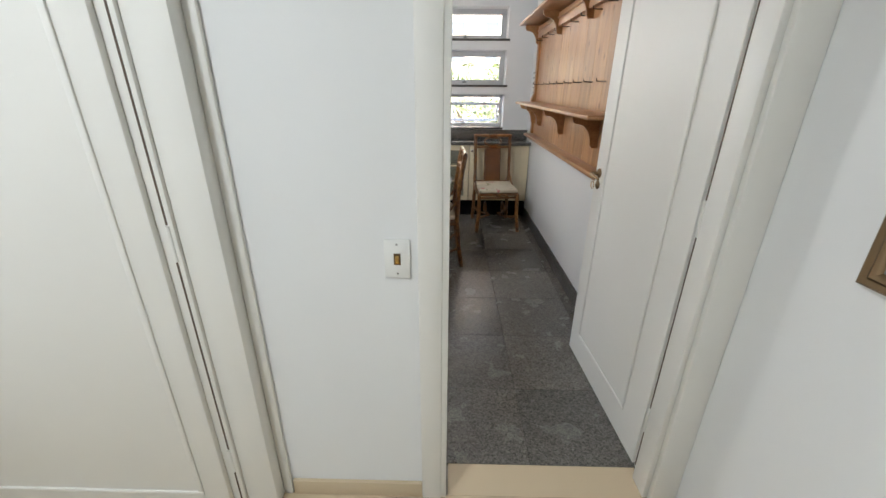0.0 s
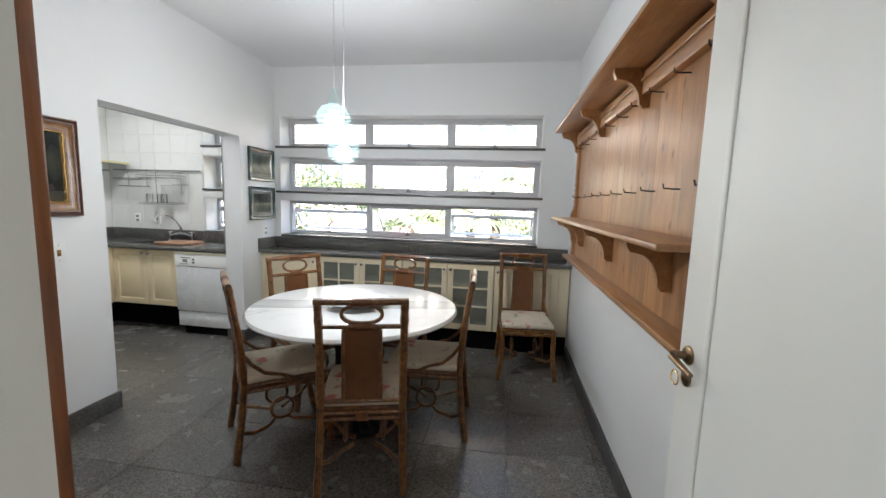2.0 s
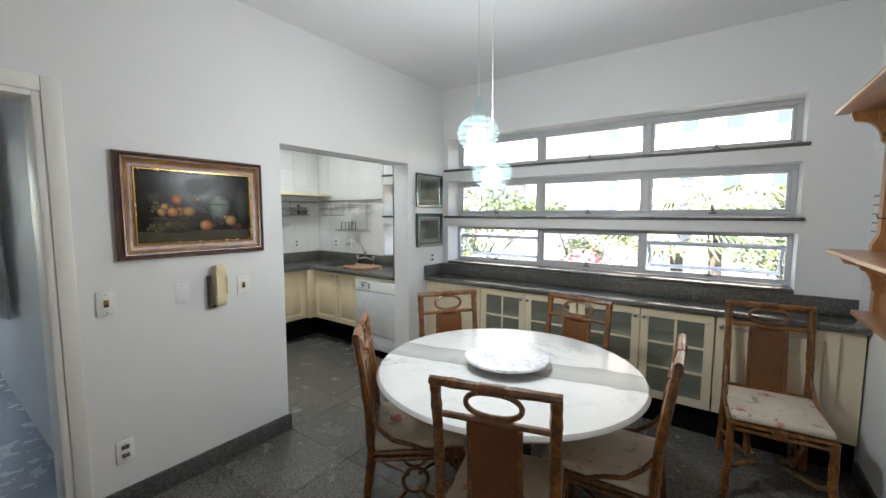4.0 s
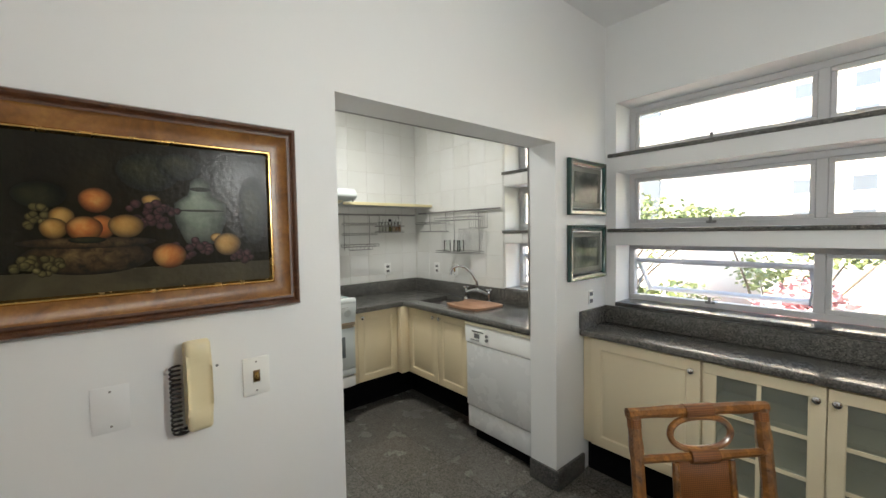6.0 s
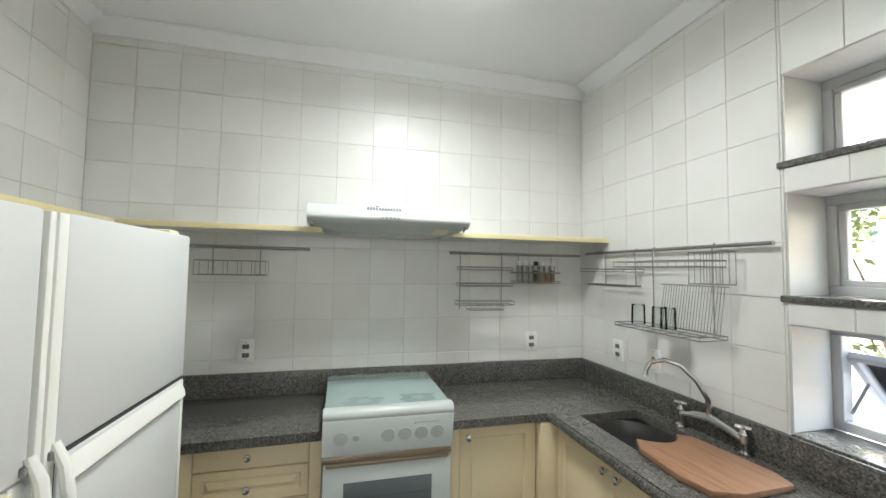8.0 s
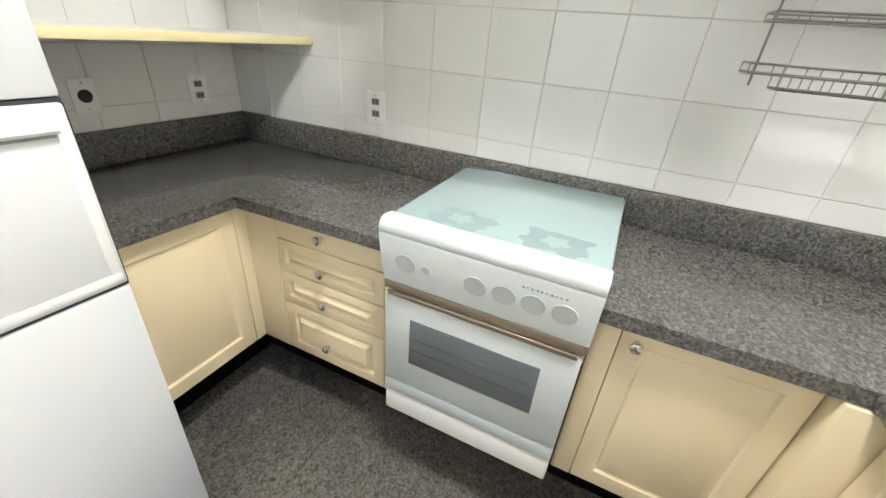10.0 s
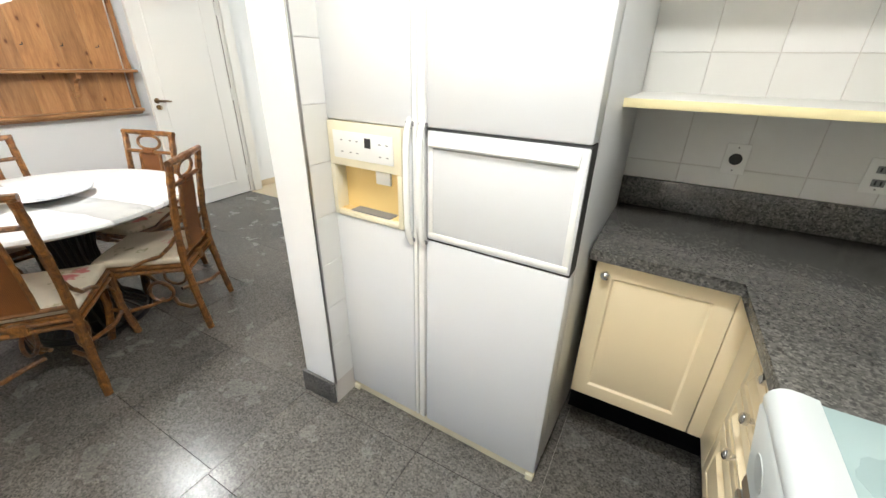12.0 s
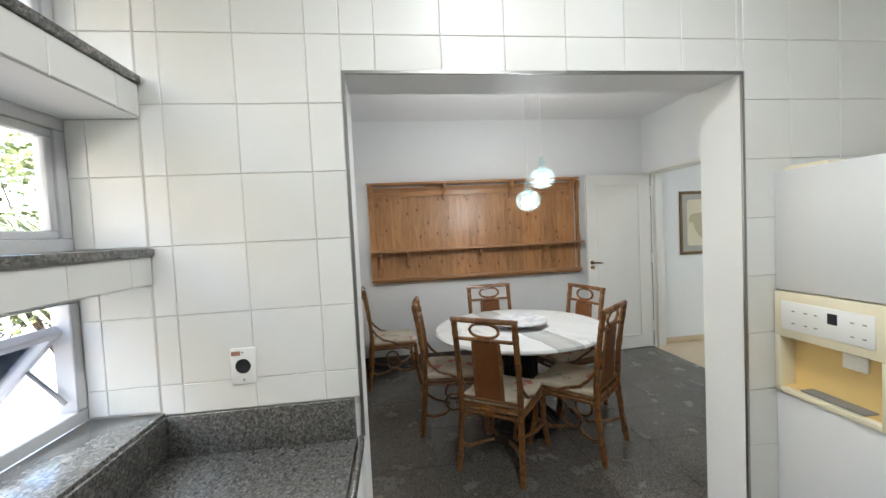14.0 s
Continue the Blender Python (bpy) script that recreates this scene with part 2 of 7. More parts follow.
def wood(name, dark, mid, light, grain=(1, 1, 1), rough=0.35, coat=0.3, knots=False, size=1.0):
    m, n, l, b = mat(name, mid, rough, coat=coat)
    b.inputs["Coat Roughness"].default_value = 0.28
    v = coords(n, l, tuple(g * size for g in grain), shift=True)
    a = noise_tex(n, l, v, 6, 6, 0.62, 0.8)
    fine = noise_tex(n, l, v, 38, 4, 0.6, 0.3)
    c = ramp(n, l, a, [(0.28, dark), (0.5, mid), (0.74, light)])
    c = mix(n, l, c, ramp(n, l, fine, [(0.35, (0.72, 0.7, 0.68)), (0.65, (1.05, 1.05, 1.05))]), 0.6, "MULTIPLY")
    if knots:
        sep = n.new("ShaderNodeSeparateXYZ")
        l.new(coords(n, l, (1, 8.5, 4.6)), sep.inputs[0])
        com = n.new("ShaderNodeCombineXYZ")
        l.new(sep.outputs[1], com.inputs[0])
        l.new(sep.outputs[2], com.inputs[1])
        vor = n.new("ShaderNodeTexVoronoi")
        vor.voronoi_dimensions = "2D"
        vor.inputs["Scale"].default_value = 1.0
        l.new(com.outputs[0], vor.inputs["Vector"])
        k = ramp(n, l, vor.outputs["Distance"], [(0.0, (0.20, 0.11, 0.06)), (0.05, (0.34, 0.19, 0.10)), (0.085, (0.82, 0.77, 0.72)), (0.16, (1, 1, 1))])
        few = n.new("ShaderNodeSeparateColor")
        l.new(vor.outputs["Color"], few.inputs[0])
        gate = ramp(n, l, few.outputs[0], [(0.52, (0, 0, 0)), (0.62, (0.9, 0.9, 0.9))])
        c = mix(n, l, c, mix(n, l, (1, 1, 1), k, gate), 1.0, "MULTIPLY")
    info = n.new("ShaderNodeObjectInfo")
    c = mix(n, l, c, ramp(n, l, info.outputs["Random"], [(0.0, (0.86, 0.85, 0.84)), (1.0, (1.1, 1.08, 1.06))]), 1.0, "MULTIPLY")
    l.new(c, b.inputs["Base Color"])
    l.new(scalar(n, l, fine, rough - 0.08, rough + 0.14), b.inputs["Roughness"])
    bump(n, l, b, fine, 0.25, 0.001)
    return m


PINE = wood("knotty_pine", (0.29, 0.13, 0.048), (0.44, 0.22, 0.088), (0.53, 0.30, 0.135), (3, 3, 0.35), 0.36, 0.22, True)
PINEH = wood("pine_rail", (0.26, 0.12, 0.045), (0.42, 0.21, 0.085), (0.52, 0.29, 0.13), (3, 0.35, 3), 0.36, 0.35)
MAHOG = wood("brown_wardrobe_wood", (0.15, 0.046, 0.014), (0.27, 0.09, 0.027), (0.36, 0.135, 0.042), (4, 4, 0.3), 0.3, 0.4)
RATTAN = wood("varnished_rattan", (0.045, 0.014, 0.004), (0.175, 0.07, 0.015), (0.38, 0.17, 0.04), (3, 3, 3), 0.27, 0.5, size=1.6)
WALNUT = wood("walnut_veneer", (0.13, 0.045, 0.008), (0.27, 0.112, 0.022), (0.40, 0.19, 0.045), (2, 2, 2), 0.3, 0.2)
WALNUTD = wood("dark_walnut", (0.035, 0.013, 0.006), (0.085, 0.032, 0.013), (0.14, 0.06, 0.025), (5, 5, 5), 0.28, 0.3)
BOARDW = wood("cutting_board_wood", (0.23, 0.115, 0.062), (0.33, 0.175, 0.10), (0.40, 0.23, 0.14), (0.6, 6, 6), 0.5, 0.1)


def cane_material():
    m, n, l, b = mat("woven_cane", (0.3, 0.12, 0.03), 0.4, coat=0.3)
    v = coords(n, l, (1, 1, 1))
    w1 = n.new("ShaderNodeTexWave")
    w1.bands_direction = "X"
    w2 = n.new("ShaderNodeTexWave")
    w2.bands_direction = "Z"
    for w in (w1, w2):
        w.inputs["Scale"].default_value = 55
        w.inputs["Distortion"].default_value = 0.6
        l.new(v, w.inputs["Vector"])
    f = mix(n, l, w1.outputs["Color"], w2.outputs["Color"], 0.5)
    drift = ramp(n, l, noise_tex(n, l, v, 7, 4), [(0.3, (0.7, 0.66, 0.6)), (0.7, (1.15, 1.15, 1.1))])
    base = ramp(n, l, f, [(0.2, (0.08, 0.025, 0.006)), (0.8, (0.235, 0.086, 0.021))])
    l.new(mix(n, l, base, drift, 1.0, "MULTIPLY"), b.inputs["Base Color"])
    bump(n, l, b, f, 0.5, 0.001)
    return m


CANE = cane_material()


def fabric_material():
    m, n, l, b = mat("faded_floral_fabric", (0.6, 0.55, 0.44), 0.9)
    v = coords(n, l, shift=True)
    base = ramp(n, l, noise_tex(n, l, v, 5, 4), [(0.3, (0.58, 0.51, 0.39)), (0.7, (0.72, 0.65, 0.52))])
    vor = n.new("ShaderNodeTexVoronoi")
    vor.inputs["Scale"].default_value = 5.5
    l.new(v, vor.inputs["Vector"])
    wob = noise_tex(n, l, v, 26, 4)
    add = n.new("ShaderNodeMath")
    add.operation = "MULTIPLY_ADD"
    l.new(wob, add.inputs[0])
    add.inputs[1].default_value = 0.55
    l.new(vor.outputs["Distance"], add.inputs[2])
    petals = ramp(n, l, add.outputs[0], [(0.44, (1, 1, 1)), (0.52, (0, 0, 0))])
    c = mix(n, l, base, (0.56, 0.18, 0.17), petals)
    lv = ramp(n, l, noise_tex(n, l, v, 16, 5), [(0.60, (0, 0, 0)), (0.66, (1, 1, 1))])
    c = mix(n, l, c, (0.40, 0.36, 0.22), lv)
    l.new(c, b.inputs["Base Color"])
    bump(n, l, b, noise_tex(n, l, v, 320, 2), 0.4, 0.001)
    return m


FABRIC = fabric_material()


def marble_material(name, scale, strength, tint, band=False):
    m, n, l, b = mat(name, tint, 0.09, spec=0.35)
    v = coords(n, l, shift=True)
    a = noise_tex(n, l, v, 2.2 * scale, 8, 0.6, 1.6)
    veins = ramp(n, l, a, [(0.455, (1, 1, 1)), (0.495, (0.45, 0.46, 0.48)), (0.52, (0.96, 0.96, 0.96)), (0.62, (1, 1, 1))])
    gate = ramp(n, l, noise_tex(n, l, v, 1.6 * scale, 3), [(0.50, (0, 0, 0)), (0.68, (0.8, 0.8, 0.8))])
    c = mix(n, l, (1, 1, 1), veins, gate)
    cloud = ramp(n, l, noise_tex(n, l, v, 5 * scale, 6, 0.7, 0.8), [(0.35, (1 - strength, 1 - strength, 1 - strength * 0.9)), (0.6, (1, 1, 1))])
    c = mix(n, l, c, cloud, 1.0, "MULTIPLY")
    if band:
        # one broad grey band with torn edges right across the slab
        flat = coords(n, l)
        axes = n.new("ShaderNodeSeparateXYZ")
        l.new(flat, axes.inputs[0])
        lean = n.new("ShaderNodeMath")
        lean.operation = "MULTIPLY_ADD"
        lean.inputs[1].default_value = -0.24
        l.new(axes.outputs[0], lean.inputs[0])
        l.new(axes.outputs[1], lean.inputs[2])
        torn = n.new("ShaderNodeMath")
        torn.operation = "MULTIPLY_ADD"
        torn.inputs[1].default_value = 0.09
        l.new(noise_tex(n, l, flat, 4.0, 6, 0.55), torn.inputs[0])
        l.new(lean.outputs[0], torn.inputs[2])
        off = n.new("ShaderNodeMath")
        off.operation = "SUBTRACT"
        off.inputs[1].default_value = 0.06
        l.new(torn.outputs[0], off.inputs[0])
        wide = n.new("ShaderNodeMath")
        wide.operation = "ABSOLUTE"
        l.new(off.outputs[0], wide.inputs[0])
        band_tone = ramp(n, l, wide.outputs[0], [(0.0, (0.70, 0.70, 0.69)), (0.060, (0.66, 0.66, 0.65)), (0.098, (0.58, 0.58, 0.57)), (0.106, (1, 1, 1))])
        c = mix(n, l, c, band_tone, 1.0, "MULTIPLY")
    l.new(mix(n, l, c, tint, 1.0, "MULTIPLY"), b.inputs["Base Color"])
    l.new(scalar(n, l, noise_tex(n, l, v, 8, 4), 0.14, 0.26), b.inputs["Roughness"])
    return m


MARBLE = marble_material("white_marble", 1.1, 0.05, (0.70, 0.705, 0.69), True)
MARBLEV = marble_material("veined_marble", 2.6, 0.42, (0.80, 0.81, 0.82))


def glass_material(name, tint=(1, 1, 1), rough=0.0, weight=1.0):
    m, n, l, b = mat(name, tint, rough)
    b.inputs["Transmission Weight"].default_value = weight
    b.inputs["IOR"].default_value = 1.45
    return m


def pane_material(name, tint, gloss):
    """Thin clear pane: mostly see-through with a light mirror sheen."""
    m = bpy.data.materials.new(name)
    m.use_nodes = True
    n, l = m.node_tree.nodes, m.node_tree.links
    n.remove(n["Principled BSDF"])
    t = n.new("ShaderNodeBsdfTransparent")
    t.inputs[0].default_value = (*tint, 1)
    g = n.new("ShaderNodeBsdfGlossy")
    g.inputs["Roughness"].default_value = 0.02
    f = n.new("ShaderNodeFresnel")
    f.inputs["IOR"].default_value = 1.0 + gloss
    s = n.new("ShaderNodeMixShader")
    l.new(f.outputs[0], s.inputs[0])
    l.new(t.outputs[0], s.inputs[1])
    l.new(g.outputs[0], s.inputs[2])
    l.new(s.outputs[0], n["Material Output"].inputs[0])
    return m


PANE = pane_material("window_glass", (0.97, 0.98, 0.97), 0.2)


def cloudy_pane(name, tint, milk, amount, bands=0.0):
    """Thin pane with a milky share; bands gives it spiral threads."""
    m = bpy.data.materials.new(name)
    m.use_nodes = True
    n, l = m.node_tree.nodes, m.node_tree.links
    b = n["Principled BSDF"]
    b.inputs["Base Color"].default_value = (*milk, 1)
    b.inputs["Roughness"].default_value = 0.15
    t = n.new("ShaderNodeBsdfTransparent")
    t.inputs[0].default_value = (*tint, 1)
    tr = n.new("ShaderNodeBsdfTranslucent")
    tr.inputs[0].default_value = (*milk, 1)
    half = n.new("ShaderNodeMixShader")
    l.new(b.outputs[0], half.inputs[1])
    l.new(tr.outputs[0], half.inputs[2])
    s = n.new("ShaderNodeMixShader")
    s.inputs[0].default_value = amount
    if bands:
        w = n.new("ShaderNodeTexWave")
        w.bands_direction = "Z"
        w.inputs["Scale"].default_value = bands
        w.inputs["Distortion"].default_value = 2.5
        w.inputs["Detail Scale"].default_value = 1.2
        l.new(coords(n, l, (1, 1, 1)), w.inputs["Vector"])
        l.new(ramp(n, l, w.outputs["Fac"], [(0.86, (amount, amount, amount)), (0.97, (amount + 0.04,) * 3)]), s.inputs[0])
    l.new(t.outputs[0], s.inputs[1])
    l.new(half.outputs[0], s.inputs[2])
    l.new(s.outputs[0], n["Material Output"].inputs[0])
    return m


CABPANE = cloudy_pane("cabinet_glass", (0.92, 0.95, 0.93), (0.50, 0.54, 0.52), 0.32)
GLOBE = cloudy_pane("swirled_lamp_glass", (0.88, 0.95, 0.95), (0.70, 0.85, 0.86), 0.010, 11.0)
NECK = cloudy_pane("frosted_lamp_neck", (0.80, 0.88, 0.88), (0.60, 0.70, 0.70), 0.012)
JAR = pane_material("jar_glass", (0.95, 0.97, 0.96), 0.35)
STOVEGLASS, _n, _l, _b = mat("frosted_stove_glass", (0.33, 0.43, 0.42), 0.16, coat=0.5)
BURNERG = painted("burner_through_glass", (0.295, 0.39, 0.382), 0.15, 0.2, 0.02, coat=0.5)
KNOBG = painted("knob_behind_cover", (0.47, 0.505, 0.495), 0.32, 0.02, 0.04, coat=0.15)
OVENGLASS, _n, _l, _b = mat("dark_oven_glass", (0.12, 0.135, 0.14), 0.10, coat=0.5)


def glow(name, colour, power):
    m, n, l, b = mat(name, colour, 0.5)
    b.inputs["Emission Color"].default_value = (*colour, 1)
    b.inputs["Emission Strength"].default_value = power
    return m


BULB = glow("lit_bulb", (0.95, 1.0, 0.99), 1.6)
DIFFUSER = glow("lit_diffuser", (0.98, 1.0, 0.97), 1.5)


def leaf_material(name, dark, light):
    m, n, l, b = mat(name, dark, 0.5)
    g = n.new("ShaderNodeNewGeometry")
    l.new(ramp(n, l, g.outputs["Random Per Island"], [(0.0, dark), (1.0, light)]), b.inputs["Base Color"])
    b.inputs["Transmission Weight"].default_value = 0.0
    return m


LEAF = leaf_material("leaf_green", (0.085, 0.115, 0.036), (0.21, 0.23, 0.085))
PALM = leaf_material("palm_green", (0.09, 0.125, 0.05), (0.21, 0.24, 0.11))
BLOOM = leaf_material("pink_bracts", (0.40, 0.16, 0.17), (0.60, 0.38, 0.36))
BARK = wood("bark", (0.05, 0.035, 0.02), (0.11, 0.08, 0.055), (0.18, 0.14, 0.10), (6, 6, 1), 0.9, 0.0)
PLASTER = painted("pale_plaster", (0.60, 0.50, 0.39), 0.85, 0.08, 0.3, grain=8)
PLASTERB = painted("blue_grey_plaster", (0.60, 0.54, 0.46), 0.85, 0.08, 0.3, grain=8)
TERRA = painted("red_clay", (0.42, 0.20, 0.14), 0.85, 0.1, 0.4, grain=8)
DARKPANE = painted("distant_window", (0.06, 0.065, 0.075), 0.2, 0.1, 0.05)
PAVING = painted("yard_paving", (0.30, 0.30, 0.29), 0.85, 0.15, 0.4, grain=10)

# ---- building helpers ----
ORIGIN = {}


def thing(name, label, category, base=(0, 0, 0), group="", kind=""):
    ob = new(name)
    ob.empty_display_size = 0.1
    ob.location = base
    ORIGIN[ob.name] = Vector(base)
    return tagged(ob, label, category, group, kind)


def finish(name, bm, material, smooth=False):
    bmesh.ops.recalc_face_normals(bm, faces=bm.faces)
    me = bpy.data.meshes.new(name)
    bm.to_mesh(me)
    bm.free()
    if isinstance(material, (list, tuple)):
        for k in material:
            me.materials.append(k)
    else:
        me.materials.append(material)
    if smooth:
        me.shade_smooth()
        me.set_sharp_from_angle(angle=radians(38))
    return me


def part(name, bm, material, parent, label="", smooth=True):
    """Links bm, given in world places, as one mesh under a thing or a part."""
    o = ORIGIN[parent.name]
    bmesh.ops.translate(bm, verts=bm.verts, vec=-o)
    ob = new(name, finish(name, bm, material, smooth))
    ob.parent = parent
    ORIGIN[ob.name] = o
    return tagged(ob, label)


def solid(name, bm, material, label="", category="", kind="", group="", smooth=True):
    """A thing that is a single mesh."""
    ob = new(name, finish(name, bm, material, smooth))
    ORIGIN[ob.name] = Vector((0, 0, 0))
    return tagged(ob, label, category, group, kind)


def box(bm, x0, x1, y0, y1, z0, z1, r=0.0, seg=2):
    ret = bmesh.ops.create_cube(bm, size=1.0)
    vs = ret["verts"]
    for v in vs:
        v.co = Vector((x0 if v.co.x < 0 else x1, y0 if v.co.y < 0 else y1, z0 if v.co.z < 0 else z1))
    if r > 0:
        es = list({e for v in vs for e in v.link_edges})
        bmesh.ops.bevel(bm, geom=es, offset=r, segments=seg, profile=0.5, affect="EDGES")
    return bm


def B(*a, **k):
    return box(bmesh.new(), *a, **k)


def tube(bm, pts, radius, sides=8, closed=False, cap=True):
    """Sweeps a round section along pts; radius is one number or one a point."""
    pts = [Vector(p) for p in pts]
    m = len(pts)
    rads = [radius] * m if isinstance(radius, (int, float)) else list(radius)
    rings = []
    up = None
    for i, p in enumerate(pts):
        if closed:
            d = pts[(i + 1) % m] - pts[i - 1]
        else:
            d = pts[min(i + 1, m - 1)] - pts[max(i - 1, 0)]
        d.normalize()
        if up is None:
            up = d.orthogonal().normalized()
        side = d.cross(up)
        if side.length < 1e-5:
            side = d.cross(d.orthogonal())
        side.normalize()
        up = side.cross(d).normalized()
        rings.append([bm.verts.new(p + rads[i] * (math.cos(a) * side + math.sin(a) * up)) for a in (2 * math.pi * k / sides for k in range(sides))])
    last = m if closed else m - 1
    for i in range(last):
        a, b = rings[i], rings[(i + 1) % m]
        for k in range(sides):
            bm.faces.new((a[k], a[(k + 1) % sides], b[(k + 1) % sides], b[k]))
    if cap and not closed:
        bm.faces.new(rings[0])
        bm.faces.new(rings[-1])
    return bm


def T(pts, radius, **k):
    return tube(bmesh.new(), pts, radius, **k)


def lathe(bm, profile, centre, sides=24, axis="z", sign=1):
    """Turns (radius, height) pairs round an axis through centre."""
    c = Vector(centre)
    rings = []
    for r, h in profile:
        ring = []
        for k in range(sides):
            a = 2 * math.pi * k / sides
            u, w, h2 = r * math.cos(a), r * math.sin(a), h * sign
            off = {"z": (u, w, h2), "x": (h2, u, w), "y": (u, h2, w)}[axis]
            ring.append(bm.verts.new(c + Vector(off)))
        rings.append(ring)
    for a, b in zip(rings, rings[1:]):
        for k in range(sides):
            bm.faces.new((a[k], a[(k + 1) % sides], b[(k + 1) % sides], b[k]))
    bm.faces.new(rings[0])
    bm.faces.new(rings[-1])
    return bm


def L(profile, centre, **k):
    return lathe(bmesh.new(), profile, centre, **k)


def prism(bm, outline, axis, a, b):
    """Pushes a closed outline of (u, v) pairs along axis from a to b."""
    def at(u, v, h):
        return {"x": (h, u, v), "y": (u, h, v), "z": (u, v, h)}[axis]
    lo = [bm.verts.new(at(u, v, a)) for u, v in outline]
    hi = [bm.verts.new(at(u, v, b)) for u, v in outline]
    k = len(outline)
    for i in range(k):
        bm.faces.new((lo[i], lo[(i + 1) % k], hi[(i + 1) % k], hi[i]))
    bm.faces.new(lo)
    bm.faces.new(hi)
    return bm


def P(outline, axis, a, b):
    return prism(bmesh.new(), outline, axis, a, b)


def arc(cx, cy, r, a0, a1, k=8):
    return [(cx + r * math.cos(radians(a0 + (a1 - a0) * i / k)), cy + r * math.sin(radians(a0 + (a1 - a0) * i / k))) for i in range(k + 1)]

# ---- structure ----
H = 2.78
WALLS = {}


def wall(name, boxes, label, material=WALL):
    bm = bmesh.new()
    for b in boxes:
        box(bm, *b)
    WALLS[name] = solid(name, bm, material, label, "wall", "structure", smooth=False)
    return WALLS[name]


ROWS_Z = ((1.03, 1.396), (1.50, 1.86), (1.975, 2.29))
north = [(-5.10, -3.727, 5.98, 6.24, 0, H), (-3.05, -2.80, 5.98, 6.24, 0, H), (-0.05, 0.40, 5.98, 6.24, 0, H)]
for x0, x1 in ((-3.727, -3.05), (-2.80, -0.05)):
    north += [(x0, x1, 5.98, 6.24, 0, 1.005), (x0, x1, 5.98, 6.24, 1.396, 1.477), (x0, x1, 5.98, 6.24, 1.86, 1.952), (x0, x1, 5.98, 6.24, 2.29, H)]
wall("wall_north", north, "white painted wall pierced by three rows of long windows")
wall("wall_west", [(-3.05, -2.87, 2.24, 2.27, 0, H), (-3.05, -2.87, 2.27, 3.0, 2.04, H), (-3.05, -2.87, 3.0, 4.12, 0, H), (-3.05, -2.87, 4.12, 5.42, 1.985, H), (-3.05, -2.87, 5.42, 5.98, 0, H)],
     "white painted wall with a wide opening to the kitchen")
wall("wall_east", [(0.25, 0.40, 2.24, 5.98, 0, H)], "white painted dining room wall")
wall("wall_south", [(-3.05, -0.745, 2.10, 2.24, 0, H), (-0.745, 0.15, 2.10, 2.24, 2.13, H), (0.15, 0.40, 2.10, 2.24, 0, H)], "white painted wall with the hall doorway")
wall("wall_stove", [(-5.10, -4.95, 3.08, 5.98, 0, H)], "kitchen wall faced with white tiles")
wall("wall_fridge", [(-4.95, -3.05, 3.08, 3.23, 0, H)], "kitchen wall behind the refrigerator, faced with white tiles")
wall("wall_hall_east", [(0.20, 0.40, -1.6, 2.10, 0, H)], "pale painted hall wall")
wall("wall_hall_back", [(-2.6, 0.20, -1.75, -1.6, 0, H)], "plain hall wall")
wall("wall_hall_west", [(-2.75, -2.6, -1.75, 2.10, 0, H)], "plain hall wall")
wall("wall_laundry", [(-8.5, -5.10, 3.08, 3.23, 0, H), (-8.65, -8.5, 0.9, 3.23, 0, 1.04), (-8.65, -8.5, 0.9, 1.6, 1.04, 2.3), (-8.65, -8.5, 2.98, 3.23, 1.04, 2.3), (-8.65, -8.5, 0.9, 3.23, 2.3, H), (-8.5, -2.75, 0.75, 0.9, 0, H)], "plain white laundry corridor walls")

solid("ceiling", B(-8.8, 0.5, -1.9, 6.34, H, H + 0.2), CEIL, "flat white plaster ceiling", "ceiling", "structure", smooth=False)
base = solid("floor", B(-8.65, 0.40, -1.75, 6.24, -0.25, -0.012), GROUT, "grey granite slab floor", "floor", "structure", smooth=False)
solid("wall_lower_storey", B(-8.6, 0.38, -1.7, 6.22, -3.4, -0.25), PLASTER, "storey below the flat", "wall", "structure", smooth=False)

# plaster cornice along the kitchen ceiling
for nm, out, ax, a, b in (("trim_cornice_stove", [(-4.95, H), (-4.95, H - 0.07), (-4.93, H - 0.07), (-4.915, H - 0.045), (-4.885, H - 0.02), (-4.87, H - 0.012), (-4.87, H)], "y", 3.23, 5.98),):
    solid("trim_cornice", P(out, ax, a, b), CEIL, "white moulded plaster cornice", "trim", "structure")
for yy, s in ((5.98, -1), (3.23, 1)):
    out = [(yy, H), (yy, H - 0.07), (yy + s * 0.02, H - 0.07), (yy + s * 0.035, H - 0.045), (yy + s * 0.065, H - 0.02), (yy + s * 0.08, H - 0.012), (yy + s * 0.08, H)]
    solid("trim_cornice", P(out, "x", -4.87, -3.05), CEIL, "white moulded plaster cornice", "trim", "structure")

# granite skirting round the dining room and pillar
for a in ((0.235, 0.25, 3.06, 5.70), (-2.87, -2.853, 3.07, 4.12), (-3.05, -2.853, 4.12, 4.135), (-2.87, -2.853, 5.42, 5.70), (-3.05, -2.853, 5.405, 5.42)):
    solid("baseboard", B(*a, 0, 0.115, r=0.003), BASEG, "dark grey granite skirting board", "baseboard", "structure")
solid("baseboard", B(-1.25, -0.757, 2.085, 2.10, 0, 0.07, r=0.003), LINOLEUM, "beige stone skirting in the hall", "baseboard", "structure")
solid("baseboard", B(0.185, 0.20, -1.6, 2.03, 0, 0.07, r=0.003), LINOLEUM, "beige stone skirting in the hall", "baseboard", "structure")


